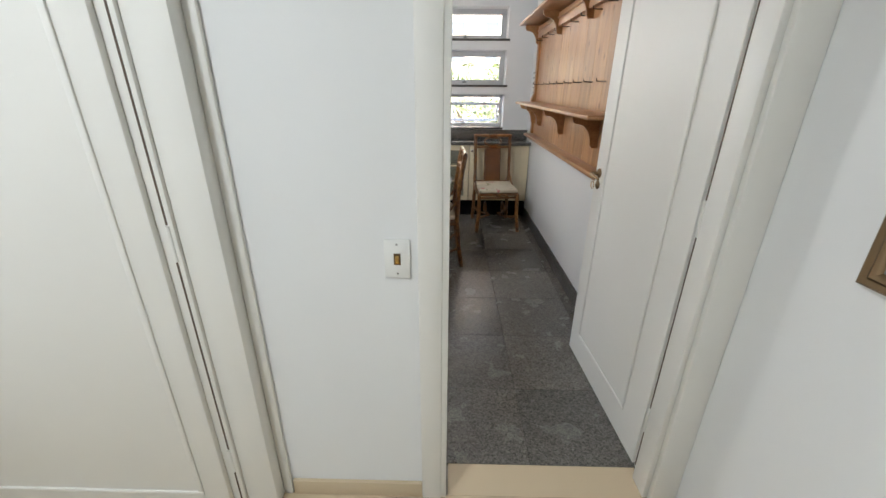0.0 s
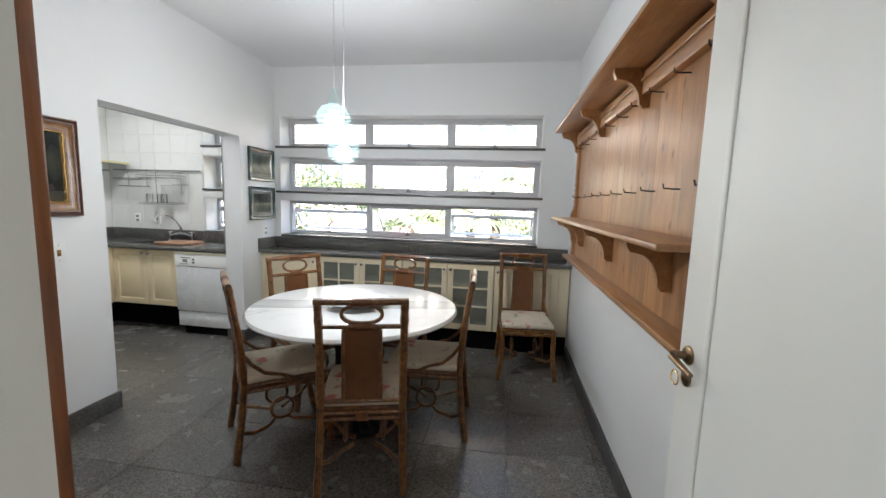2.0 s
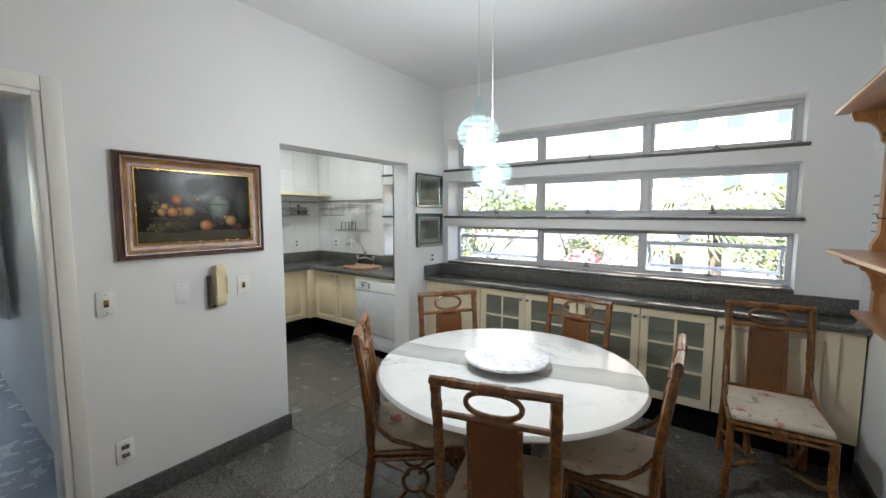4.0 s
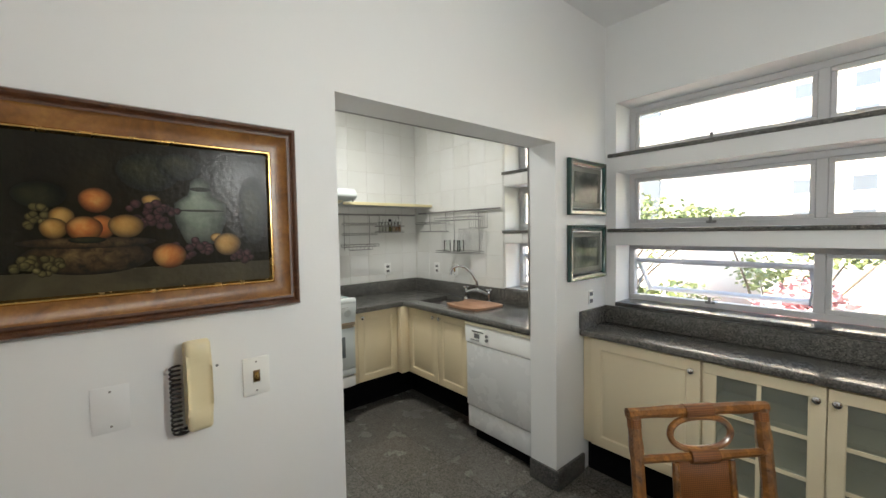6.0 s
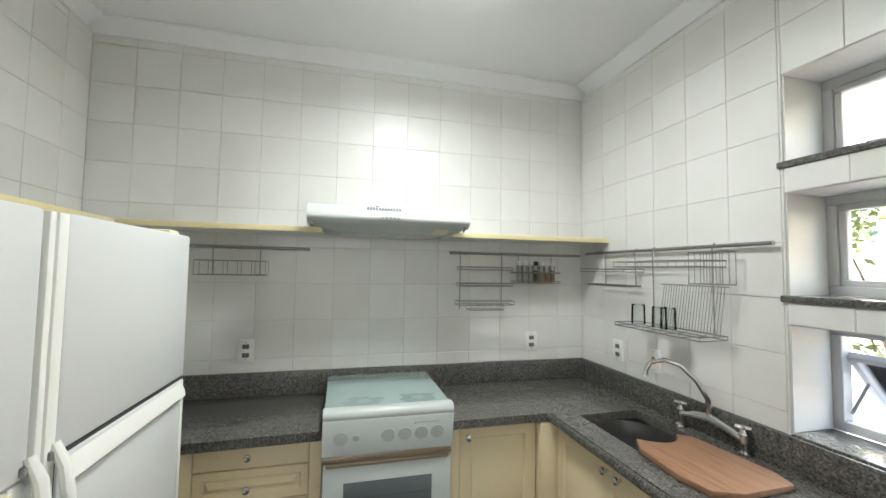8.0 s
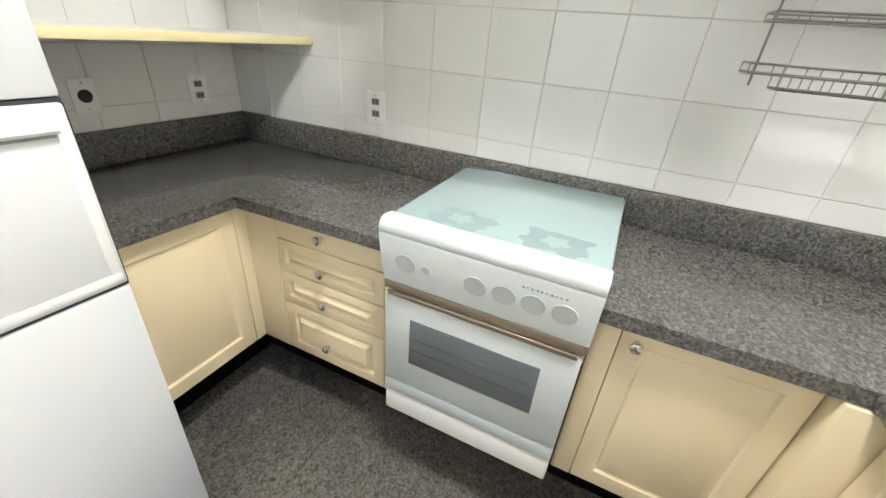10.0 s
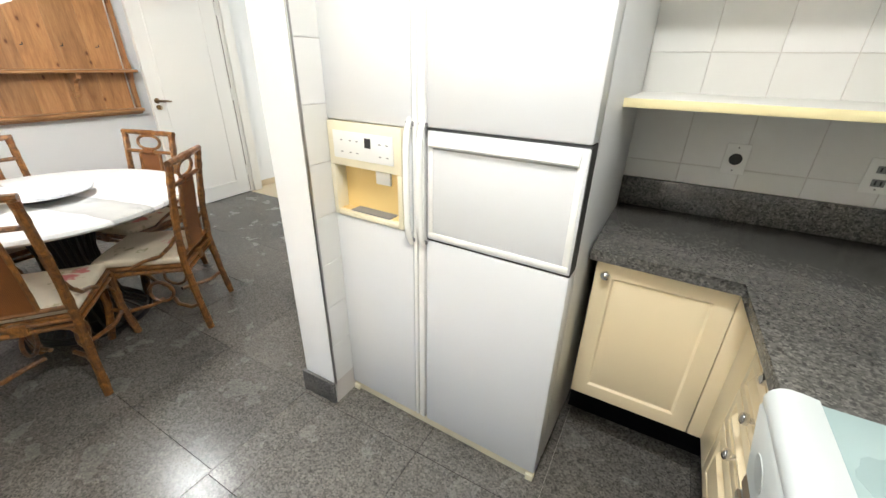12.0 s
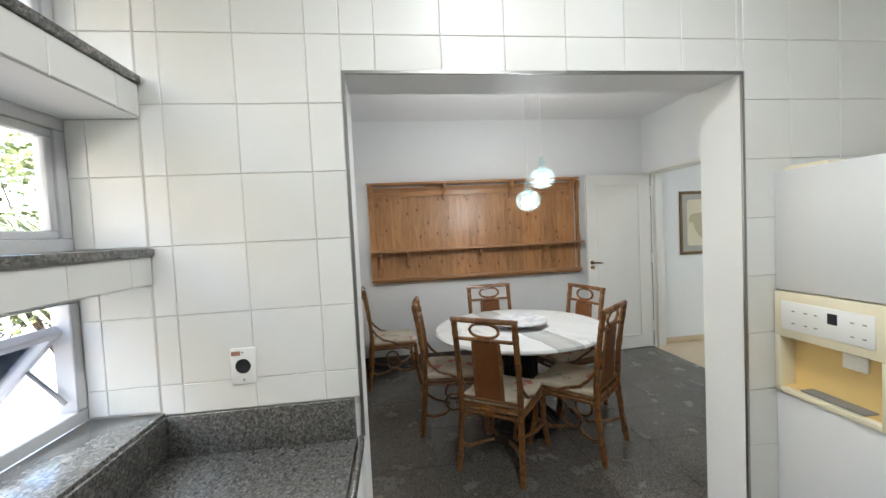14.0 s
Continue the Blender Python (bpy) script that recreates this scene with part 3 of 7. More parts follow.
# ---- windows ----
def sash(bm_list, x0, x1, z0, z1, y, w=0.022, d=0.03):
    """Four bars of a sash in the plane y."""
    for a in ((x0, x1, z0, z0 + w), (x0, x1, z1 - w, z1), (x0, x0 + w, z0 + w, z1 - w), (x1 - w, x1, z0 + w, z1 - w)):
        box(bm_list, a[0], a[1], y, y + d, a[2], a[3], r=0.003, seg=1)


def window(name, x0, x1, z0, z1, splits, tilted=(), label=""):
    win = thing(name, label, "window", ((x0 + x1) / 2, 6.17, z0), kind="structure")
    bm = bmesh.new()
    f = 0.035
    y = 6.17
    for a in ((x0, x1, z0, z0 + f), (x0, x1, z1 - f, z1), (x0, x0 + f, z0 + f, z1 - f), (x1 - f, x1, z0 + f, z1 - f)):
        box(bm, a[0], a[1], y, y + 0.05, a[2], a[3], r=0.003, seg=1)
    edges = [x0 + f] + [s for s in splits] + [x1 - f]
    for s in splits:
        box(bm, s - 0.022, s + 0.022, y, y + 0.05, z0 + f, z1 - f, r=0.003, seg=1)
    part("window_frame", bm, ALU, win, "grey painted window frame")
    for i in range(len(edges) - 1):
        a = edges[i] + (0.022 if i else 0)
        b = edges[i + 1] - (0.022 if i < len(edges) - 2 else 0)
        bm = bmesh.new()
        sash(bm, a, b, z0 + f, z1 - f, y + 0.008)
        pane = B(a + 0.02, b - 0.02, y + 0.02, y + 0.024, z0 + f + 0.02, z1 - f - 0.02)
        if i in tilted:
            turn = Matrix.Rotation(radians(42), 3, "X")
            for m in (bm, pane):
                bmesh.ops.translate(m, verts=m.verts, vec=(0, 0.005, -0.06))
                bmesh.ops.rotate(m, verts=m.verts, cent=(0, y + 0.035, z1 - f - 0.06), matrix=turn)
        s = part("sash", bm, ALU, win)
        p = part("pane", pane, PANE, s, smooth=False)
        p.visible_shadow = False
        if i in tilted:
            for xx in (a + 0.012, b - 0.012):
                part("stay_arm", T([(xx, y + 0.02, z0 + f + 0.03), (xx, y + 0.12, z0 + f + 0.14)], 0.006, sides=6), GREYP, s)
        mid = (a + b) / 2
        part("latch", box(B(mid - 0.025, mid + 0.025, y - 0.012, y + 0.004, z0 + f - 0.012, z0 + f + 0.004, r=0.003), mid - 0.008, mid + 0.008, y - 0.022, y - 0.01, z0 + f - 0.01, z0 + f + 0.03, r=0.003), GREYP, win, "grey latch")
    return win


for i, (z0, z1) in enumerate(ROWS_Z):
    window("window_%d" % (i + 1), -2.80, -0.05, z0, z1, (-1.872, -0.972), (0, 2) if i == 0 else (), "long window row with grey frame" + (" and two sashes tilted open" if i == 0 else ""))
    window("window_%d" % (i + 4), -3.727, -3.05, z0, z1, (), (0,) if i == 0 else (), "small kitchen window with grey frame" + (", its sash tilted open" if i == 0 else ""))

for z0, z1 in ((1.477, 1.50), (1.952, 1.975)):
    for x0, x1 in ((-2.85, -0.025), (-3.745, -3.055)):
        solid("window_ledge", B(x0, x1, 5.965, 6.17, z0, z1, r=0.004), TOPG, "thin dark granite ledge under a window row", "ledge", "structure")
for x0, x1 in ((-2.80, -0.05), (-3.727, -3.055)):
    solid("window_sill", B(x0, x1, 5.97, 6.17, 1.005, 1.03, r=0.004), TOPG, "polished granite window sill", "sill", "structure")

# laundry window
lw = thing("window_7", "frosted laundry window with white bars", "window", (-8.5, 2.3, 1.04), kind="structure")
bm = bmesh.new()
for a in ((1.6, 2.98, 1.04, 1.09), (1.6, 2.98, 2.25, 2.3), (1.6, 1.65, 1.09, 2.25), (2.93, 2.98, 1.09, 2.25), (2.27, 2.31, 1.09, 2.25), (1.65, 2.93, 1.95, 1.99)):
    box(bm, -8.57, -8.53, a[0], a[1], a[2], a[3], r=0.003, seg=1)
part("window_frame", bm, TRIM, lw)
part("pane", B(-8.556, -8.552, 1.65, 2.93, 1.09, 2.25), PANE, lw, smooth=False).visible_shadow = False
part("window_sill", B(-8.5, -8.44, 1.55, 2.98, 1.01, 1.04, r=0.004), TOPG, lw)

# ---- hall doorway and its open door ----
dr = thing("door_1", "white panelled door standing wide open against the wall", "door", (0.11, 2.25, 0), kind="structure")
bm = bmesh.new()
ang = math.atan2(0.074 - 0.112, 0.815)
leafm = Matrix.Translation((0.112, 2.25, 0)) @ Matrix.Rotation(-ang, 4, "Z")


def placed(bm, m):
    bmesh.ops.transform(bm, matrix=m, verts=bm.verts)
    return bm


part("leaf", placed(B(0.0, 0.035, 0.0, 0.815, 0.008, 2.085, r=0.002, seg=1), leafm), DOORP, dr)
bm = bmesh.new()
for y0, y1, z0, z1 in ((0.14, 0.70, 0.155, 0.172), (0.14, 0.70, 1.955, 1.972), (0.14, 0.157, 0.172, 1.955), (0.683, 0.70, 0.172, 1.955)):
    box(bm, -0.008, 0.0, y0, y1, z0, z1, r=0.004, seg=2)
part("panel_moulding", placed(bm, leafm), DOORP, dr, "thin raised panel moulding")
part("panel", placed(B(-0.002, 0.001, 0.157, 0.683, 0.172, 1.955), leafm), DOORP, dr)
plate = L([(0.001, 0.0), (0.024, 0.0), (0.024, -0.004), (0.018, -0.009), (0.01, -0.010), (0.01, -0.04)], (0, 0.768, 1.07), axis="x", sides=20)
hd = part("door_handle", placed(plate, leafm), ANTIQUE, dr, "aged brass lever handle")
part("lever", placed(T([(-0.036, 0.768, 1.07), (-0.046, 0.755, 1.07), (-0.048, 0.71, 1.066), (-0.046, 0.665, 1.06)], [0.009, 0.009, 0.008, 0.006]), leafm), ANTIQUE, hd)
key = placed(L([(0.001, 0.0), (0.022, 0.0), (0.022, -0.004), (0.012, -0.008), (0.004, -0.012)], (0, 0.768, 1.012), axis="x", sides=20), leafm)
kp = part("key_plate", key, ANTIQUE, dr, "round brass key plate")
ring = [(-0.028, 0.768 - 0.018 * math.cos(a), 1.012 + 0.018 * math.sin(a)) for a in (2 * math.pi * i / 16 for i in range(16))]
part("key", placed(tube(T([(-0.006, 0.768, 1.012), (-0.012, 0.768, 1.012)], 0.003), ring, 0.002, sides=6, closed=True), leafm), BRASS, kp)
for z in (0.26, 1.083, 1.88):
    part("hinge", T([(0.117, 2.236, z - 0.06), (0.117, 2.236, z + 0.06)], 0.006), TRIM, dr)
# Brown strips put the shade of the hinge slit into colour.
for z0, z1 in ((0.02, 0.20), (0.32, 1.023), (1.143, 1.82), (1.94, 2.08)):
    part("hinge_gap", B(0.1155, 0.119, 2.231, 2.2365, z0, z1), GAPBROWN, dr, "brown strip coloured as the shaded slit between door and jamb", smooth=False)

fr = thing("door_frame", "white painted wooden door frame", "door frame", (-0.27, 2.17, 0), kind="structure")
part("jamb", box(B(-0.76, -0.736, 2.165, 2.245, 0, 2.13, r=0.002), -0.74, -0.666, 2.085, 2.165, 0, 2.13, r=0.004), TRIM, fr)
part("jamb", box(B(0.118, 0.15, 2.085, 2.245, 0, 2.13, r=0.004), 0.088, 0.118, 2.105, 2.19, 0, 2.13, r=0.003), TRIM, fr)
part("head", box(B(-0.736, 0.118, 2.19, 2.245, 2.10, 2.13, r=0.003), -0.666, 0.088, 2.085, 2.19, 2.086, 2.13, r=0.003), TRIM, fr)
part("casing", B(-0.756, -0.685, 2.080, 2.10, 0, 2.165, r=0.005), TRIM, fr)
part("casing", B(0.105, 0.199, 2.08, 2.104, 0, 2.165, r=0.005), TRIM, fr)
part("casing", B(-0.685, 0.105, 2.080, 2.10, 2.112, 2.165, r=0.005), TRIM, fr)
part("strike_plate", B(-0.737, -0.7345, 2.20, 2.225, 0.98, 1.12, r=0.001), BRASS, fr, "small brass strike plate")

# laundry door frame
lf = thing("door_frame", "white painted frame of the laundry doorway", "door frame", (-2.96, 2.63, 0), kind="structure")
part("jamb", B(-3.06, -2.86, 2.97, 3.0, 0, 2.04, r=0.004), TRIM, lf)
part("jamb", B(-3.06, -2.86, 2.27, 2.30, 0, 2.04, r=0.004), TRIM, lf)
part("head", B(-3.06, -2.86, 2.30, 2.97, 2.015, 2.04, r=0.004), TRIM, lf)
for a in ((3.0, 3.065, 0, 2.105), (2.30, 3.0, 2.04, 2.105)):
    part("casing", B(-2.869, -2.852, *a, r=0.005), TRIM, lf)

# closet in the hall
cl = thing("closet_door", "tall white closet door with a hinge gap", "door", (-1.9, 2.0, 0), kind="structure")
part("casing", B(-1.40, -1.29, 2.035, 2.10, 0, 2.3, r=0.004), TRIM, cl)
part("casing_bead", B(-1.29, -1.256, 2.086, 2.10, 0, 2.3, r=0.004), TRIM, cl)
part("back_frame", B(-2.58, -1.401, 2.05, 2.10, 0, 2.3), TRIM, cl)
part("leaf", B(-2.55, -1.445, 2.005, 2.035, 0.02, 2.28, r=0.004), DOORP, cl)
bm = bmesh.new()
for x0, x1, z0, z1 in ((-2.40, -1.53, 0.10, 0.118), (-2.40, -1.53, 2.12, 2.138), (-1.548, -1.53, 0.118, 2.12), (-2.40, -2.382, 0.118, 2.12)):
    box(bm, x0, x1, 1.998, 2.006, z0, z1, r=0.003)
part("panel_moulding", bm, DOORP, cl)
for z in (0.247, 1.06, 1.875):
    part("hinge", T([(-1.416, 2.024, z - 0.052), (-1.416, 2.024, z + 0.052)], 0.006), TRIM, cl)
part("closing_strip", B(-1.4449, -1.4005, 2.024, 2.05, 0.02, 2.28, r=0.002), TRIM, cl)
# Shaded slit beside the casing, drawn as brown strips between the hinges.
for z0, z1 in ((0.03, 0.195), (0.30, 1.006), (1.114, 1.82), (1.93, 2.26)):
    part("hinge_gap", B(-1.419, -1.413, 2.0232, 2.03, z0, z1), GAPBROWN, cl, "brown strip coloured as the shaded slit between door and casing", smooth=False)

# ---- outdoors ----
solid("ground", B(-900, 900, -900, 900, -3.6, -3.4), PAVING, "grey paved yard and street", "ground", "structure", smooth=False)


def facade(name, x0, x1, y, z1, material, cols, rows, label, lights=2):
    h = thing(name, label, "building", ((x0 + x1) / 2, y, -3.4))
    part("wall", B(x0, x1, y, y + 9, -3.4, z1), material, h, smooth=False)
    part("roof", B(x0 - 0.2, x1 + 0.2, y - 0.2, y + 9.2, z1, z1 + 0.4), PLASTER, h, smooth=False)
    dx = (x1 - x0) / cols
    dz = 3.0
    for r in range(rows):
        for c in range(cols):
            cx, cz = x0 + (c + 0.5) * dx, -1.6 + r * dz
            w = part("window", B(cx - 0.8, cx + 0.8, y - 0.08, y, cz, cz + 0.08), PLASTER, h, smooth=False)
            for k in range(lights):
                wide = 1.5 / lights
                part("pane", B(cx - 0.74 + k * wide, cx - 0.76 + (k + 1) * wide, y - 0.04, y - 0.004, cz + 0.08, cz + 1.42), DARKPANE, w, smooth=False)


facade("apartment_building", -84.0, -24.0, 50.0, 32.0, PLASTER, 14, 9, "pale apartment block seen beyond the trees", 1)
facade("apartment_building", -8.0, -5.4, 15.0, 9.5, PLASTERB, 1, 4, "narrow blue-grey apartment block across the street")
facade("apartment_building", -22.0, 46.0, 54.0, 34.0, PLASTER, 17, 9, "pale apartment block seen beyond the trees", 1)
facade("red_house", -3.5, 6.0, 15.0, -0.5, TERRA, 4, 1, "low red house across the street")


def leaf_cloud(bm, rng, centre, radii, count, size):
    for _ in range(count):
        while True:
            p = Vector((rng.uniform(-1, 1), rng.uniform(-1, 1), rng.uniform(-1, 1)))
            if 0.25 < p.length < 1:
                break
        c = Vector(centre) + Vector((p.x * radii[0], p.y * radii[1], p.z * radii[2]))
        s = size * rng.uniform(0.6, 1.3)
        d = Vector((rng.uniform(-1, 1), rng.uniform(-1, 1), rng.uniform(-0.7, 0.4))).normalized()
        w = d.cross(Vector((rng.uniform(-1, 1), rng.uniform(-1, 1), rng.uniform(-1, 1)))).normalized()
        a = [c, c + d * s * 0.5 + w * s * 0.28, c + d * s, c + d * s * 0.5 - w * s * 0.28]
        bm.faces.new([bm.verts.new(v) for v in a])


def tree(name, foot, height, clumps, material, label, seed, size=0.11):
    rng = random.Random(seed)
    t = thing(name, label, "tree", foot)
    x, y, z = foot
    top = Vector((x + rng.uniform(-0.3, 0.3), y + rng.uniform(-0.3, 0.3), z + height * 0.75))
    trunk = [Vector(foot), Vector(foot).lerp(top, 0.35) + Vector((0.12, 0.05, 0)), Vector(foot).lerp(top, 0.7) - Vector((0.08, 0, 0)), top]
    part("trunk", T(trunk, [0.14, 0.11, 0.08, 0.04]), BARK, t)
    crown = bmesh.new()
    limbs = bmesh.new()
    for cx, cy, cz, r, k in clumps:
        start = trunk[2] if cz > top.z - 0.8 else trunk[1]
        tube(limbs, [start, start.lerp(Vector((cx, cy, cz)), 0.55) + Vector((0, 0, 0.15)), Vector((cx, cy, cz))], [0.03, 0.018, 0.007], sides=6)
        leaf_cloud(crown, rng, (cx, cy, cz), (r, r * 0.8, r * 0.7), int(k * 1.6), size)
    part("limbs", limbs, BARK, t)
    part("crown", crown, material, t, smooth=False)
    return t


def scatter(seed, x0, x1, y0, y1, z0, z1, n, r0, r1, k):
    rng = random.Random(seed)
    return [(rng.uniform(x0, x1), rng.uniform(y0, y1), rng.uniform(z0, z1), rng.uniform(r0, r1), k) for _ in range(n)]


tree("leafy_tree", (-5.2, 10.5, -3.4), 5.6, scatter(3, -6.9, -3.4, 9.6, 11.4, 0.2, 2.3, 14, 0.35, 0.6, 150), LEAF, "loose leafy green tree outside the windows", 3)
tree("leafy_tree", (-2.9, 11.5, -3.4), 4.8, scatter(5, -4.0, -1.4, 10.6, 12.2, -0.2, 1.5, 9, 0.3, 0.5, 140), LEAF, "loose leafy green tree outside the windows", 5)
tree("leafy_tree", (1.4, 11.0, -3.4), 5.0, scatter(8, 0.0, 3.2, 10.2, 12.0, 0.4, 1.75, 10, 0.35, 0.55, 150), LEAF, "dense green tree outside the windows", 8)
tree("leafy_tree", (-9.4, 9.5, -3.4), 5.5, scatter(9, -11.5, -7.2, 8.6, 10.6, 0.0, 2.4, 14, 0.4, 0.7, 150), LEAF, "loose leafy green tree outside the windows", 9)
tree("leafy_tree", (2.4, 10.4, -3.4), 6.2, scatter(31, 1.1, 3.8, 9.6, 11.2, 0.4, 2.9, 18, 0.4, 0.6, 170), LEAF, "dense dark green tree outside the kitchen window", 31)
tree("flowering_bush", (-2.05, 9.3, -3.4), 4.0, scatter(12, -2.75, -1.35, 8.8, 9.7, -0.3, 1.0, 13, 0.22, 0.36, 150), BLOOM, "pink flowering bush outside the windows", 12, 0.10)
tree("leafy_tree", (-3.4, 8.9, -3.4), 4.2, scatter(14, -4.6, -2.6, 8.4, 9.4, -0.3, 1.0, 7, 0.25, 0.4, 110), LEAF, "loose leafy green shrub outside the windows", 14, 0.12)


def palm(foot, top, seed, label):
    rng = random.Random(seed)
    t = thing("palm", label, "palm", foot)
    part("trunk", T([foot, (foot[0] + 0.1, foot[1], (foot[2] + top) / 2), (foot[0], foot[1], top)], [0.13, 0.10, 0.08]), BARK, t)
    c = Vector((foot[0], foot[1], top))
    for k in range(13):
        a = 2 * math.pi * k / 13 + rng.uniform(-0.2, 0.2)
        out = Vector((math.cos(a), math.sin(a), 0))
        reach = rng.uniform(0.75, 1.1)
        stem_end = c + out * reach * 0.55 + Vector((0, 0, rng.uniform(0.05, 0.45)))
        bm = T([c, c.lerp(stem_end, 0.5) + Vector((0, 0, 0.05)), stem_end], [0.015, 0.011, 0.008], sides=5)
        side = out.cross(Vector((0, 0, 1)))
        for j in range(15):
            f = radians(-80 + 160 * j / 14)
            d = (out * math.cos(f) + side * math.sin(f) + Vector((0, 0, -0.22))).normalized()
            ln = reach * 0.62 * (0.7 + 0.3 * math.cos(f))
            w = d.cross(Vector((0, 0, 1))).normalized() * 0.022
            pts = [stem_end, stem_end + d * ln * 0.5 + w, stem_end + d * ln + Vector((0, 0, -0.10)), stem_end + d * ln * 0.5 - w]
            bm.faces.new([bm.verts.new(p) for p in pts])
        part("frond", bm, PALM, t, smooth=False)


palm((-0.95, 8.8, -3.4), 0.95, 21, "fan palm with drooping fronds outside the windows")
palm((-0.55, 9.3, -3.4), 1.55, 22, "fan palm with drooping fronds outside the windows")

# ---- kitchen: worktops ----
wt = thing("worktop", "grey speckled granite worktop with a low splashback", "worktop", (-4.7, 3.6, 0.86))
bm = bmesh.new()
prism(bm, [(-4.95, 3.23), (-3.975, 3.23), (-3.975, 3.815), (-4.40, 3.815), (-4.40, 4.398), (-4.95, 4.398)], "z", 0.862, 0.90)
bmesh.ops.bevel(bm, geom=list(bm.edges), offset=0.008, segments=2, profile=0.5, affect="EDGES")
part("slab", bm, TOPG, wt)
part("back_strip", B(-4.95, -4.925, 4.399, 4.946, 0.862, 0.90), TOPG, wt, smooth=False)
part("splashback", B(-4.95, -4.93, 3.25, 4.946, 0.90, 1.02, r=0.003), TOPG, wt)
part("splashback", B(-4.95, -3.975, 3.23, 3.25, 0.90, 1.02, r=0.003), TOPG, wt)

wt = thing("worktop", "grey speckled granite worktop with a sink cut into it", "worktop", (-4.2, 5.6, 0.86))
def cut_slab(xs, ys, gaps, z0, z1):
    """Slab over the grid xs by ys, one welded mesh with the cells in gaps left out."""
    bm = bmesh.new()
    grid = [[bm.verts.new((x, y, z0)) for y in ys] for x in xs]
    faces = [bm.faces.new((grid[i][j], grid[i + 1][j], grid[i + 1][j + 1], grid[i][j + 1])) for i in range(len(xs) - 1) for j in range(len(ys) - 1) if (i, j) not in gaps]
    up = bmesh.ops.extrude_face_region(bm, geom=faces, use_keep_orig=True)
    bmesh.ops.translate(bm, verts=[v for v in up["geom"] if isinstance(v, bmesh.types.BMVert)], vec=(0, 0, z1 - z0))
    bmesh.ops.delete(bm, geom=[v for v in bm.verts if not v.link_faces], context="VERTS")
    return bm


slab = cut_slab((-4.95, -4.40, -4.35, -3.80, -3.052), (4.947, 5.44, 5.56, 5.88, 5.98), ((1, 0), (2, 0), (3, 0), (2, 2)), 0.862, 0.90)
part("slab", slab, TOPG, wt, smooth=False)
nose = [(0, 0.862), (0, 0.90)] + arc(-0.005, 0.886, 0.014, 90, 0, 4) + arc(-0.005, 0.876, 0.014, 0, -90, 4)
part("edge", P([(5.44 - u - 0.009 - 0.003, v) for u, v in nose], "x", -4.40, -3.052), TOPG, wt)
part("splashback", B(-4.95, -4.93, 4.947, 5.96, 0.90, 1.02, r=0.003), TOPG, wt)
part("splashback", B(-4.95, -3.052, 5.96, 5.98, 0.90, 1.02, r=0.003), TOPG, wt)
part("splashback", B(-3.07, -3.052, 5.44, 5.96, 0.90, 1.02, r=0.003), TOPG, wt)

sk = thing("sink", "dark steel sink bowl set under the worktop", "sink", (-4.07, 5.72, 0.72))
bm = bmesh.new()
x0, x1, y0, y1 = -4.35, -3.80, 5.56, 5.88
rim = []
for cx, cy, a0 in ((x1 - 0.08, y1 - 0.08, 0), (x0 + 0.14, y1 - 0.14, 90), (x0 + 0.14, y0 + 0.14, 180), (x1 - 0.08, y0 + 0.08, 270)):
    r = 0.08 if a0 in (0, 270) else 0.14
    rim += arc(cx, cy, r, a0, a0 + 90, 6)
rings = []
for k, (s, z) in enumerate(((1.0, 0.862), (0.97, 0.80), (0.92, 0.73), (0.2, 0.72))):
    cx, cy = (x0 + x1) / 2, (y0 + y1) / 2
    rings.append([bm.verts.new((cx + (u - cx) * s, cy + (v - cy) * s, z)) for u, v in rim])
for a, b in zip(rings, rings[1:]):
    for i in range(len(a)):
        bm.faces.new((a[i], a[(i + 1) % len(a)], b[(i + 1) % len(a)], b[i]))
bm.faces.new(rings[-1])
part("bowl", bm, STEEL, sk)
part("drain", L([(0.035, 0.721), (0.035, 0.726), (0.02, 0.724), (0.005, 0.724)], (-4.12, 5.72, 0)), CHROME, sk)

tp = thing("tap", "chrome two-handle kitchen tap with a swan neck", "tap", (-4.0, 5.93, 0.90))
neck = [(-4.0, 5.93, 0.985), (-3.995, 5.92, 1.06), (-4.02, 5.89, 1.13), (-4.06, 5.85, 1.185), (-4.10, 5.81, 1.20), (-4.135, 5.77, 1.185), (-4.145, 5.755, 1.15), (-4.147, 5.752, 1.125)]
part("spout", T(neck, [0.012, 0.011, 0.010, 0.010, 0.010, 0.010, 0.010, 0.013]), CHROME, tp)
part("body", T([(-4.14, 5.93, 0.955), (-4.07, 5.925, 0.975), (-4.0, 5.93, 0.985), (-3.93, 5.925, 0.975), (-3.86, 5.93, 0.955)], [0.013, 0.014, 0.017, 0.014, 0.013]), CHROME, tp)
for xx in (-4.14, -3.86):
    part("column", L([(0.026, 0.90), (0.024, 0.91), (0.013, 0.918), (0.013, 0.97), (0.017, 0.975), (0.010, 0.985), (0.008, 1.0)], (xx, 5.93, 0)), CHROME, tp)
    bm = bmesh.new()
    for a in range(4):
        d = Vector((math.cos(a * math.pi / 2 + 0.4), math.sin(a * math.pi / 2 + 0.4), 0))
        tube(bm, [(xx, 5.93, 1.0), Vector((xx, 5.93, 1.0)) + d * 0.026], [0.008, 0.006], sides=6)
    part("cross_handle", bm, CHROME, tp)

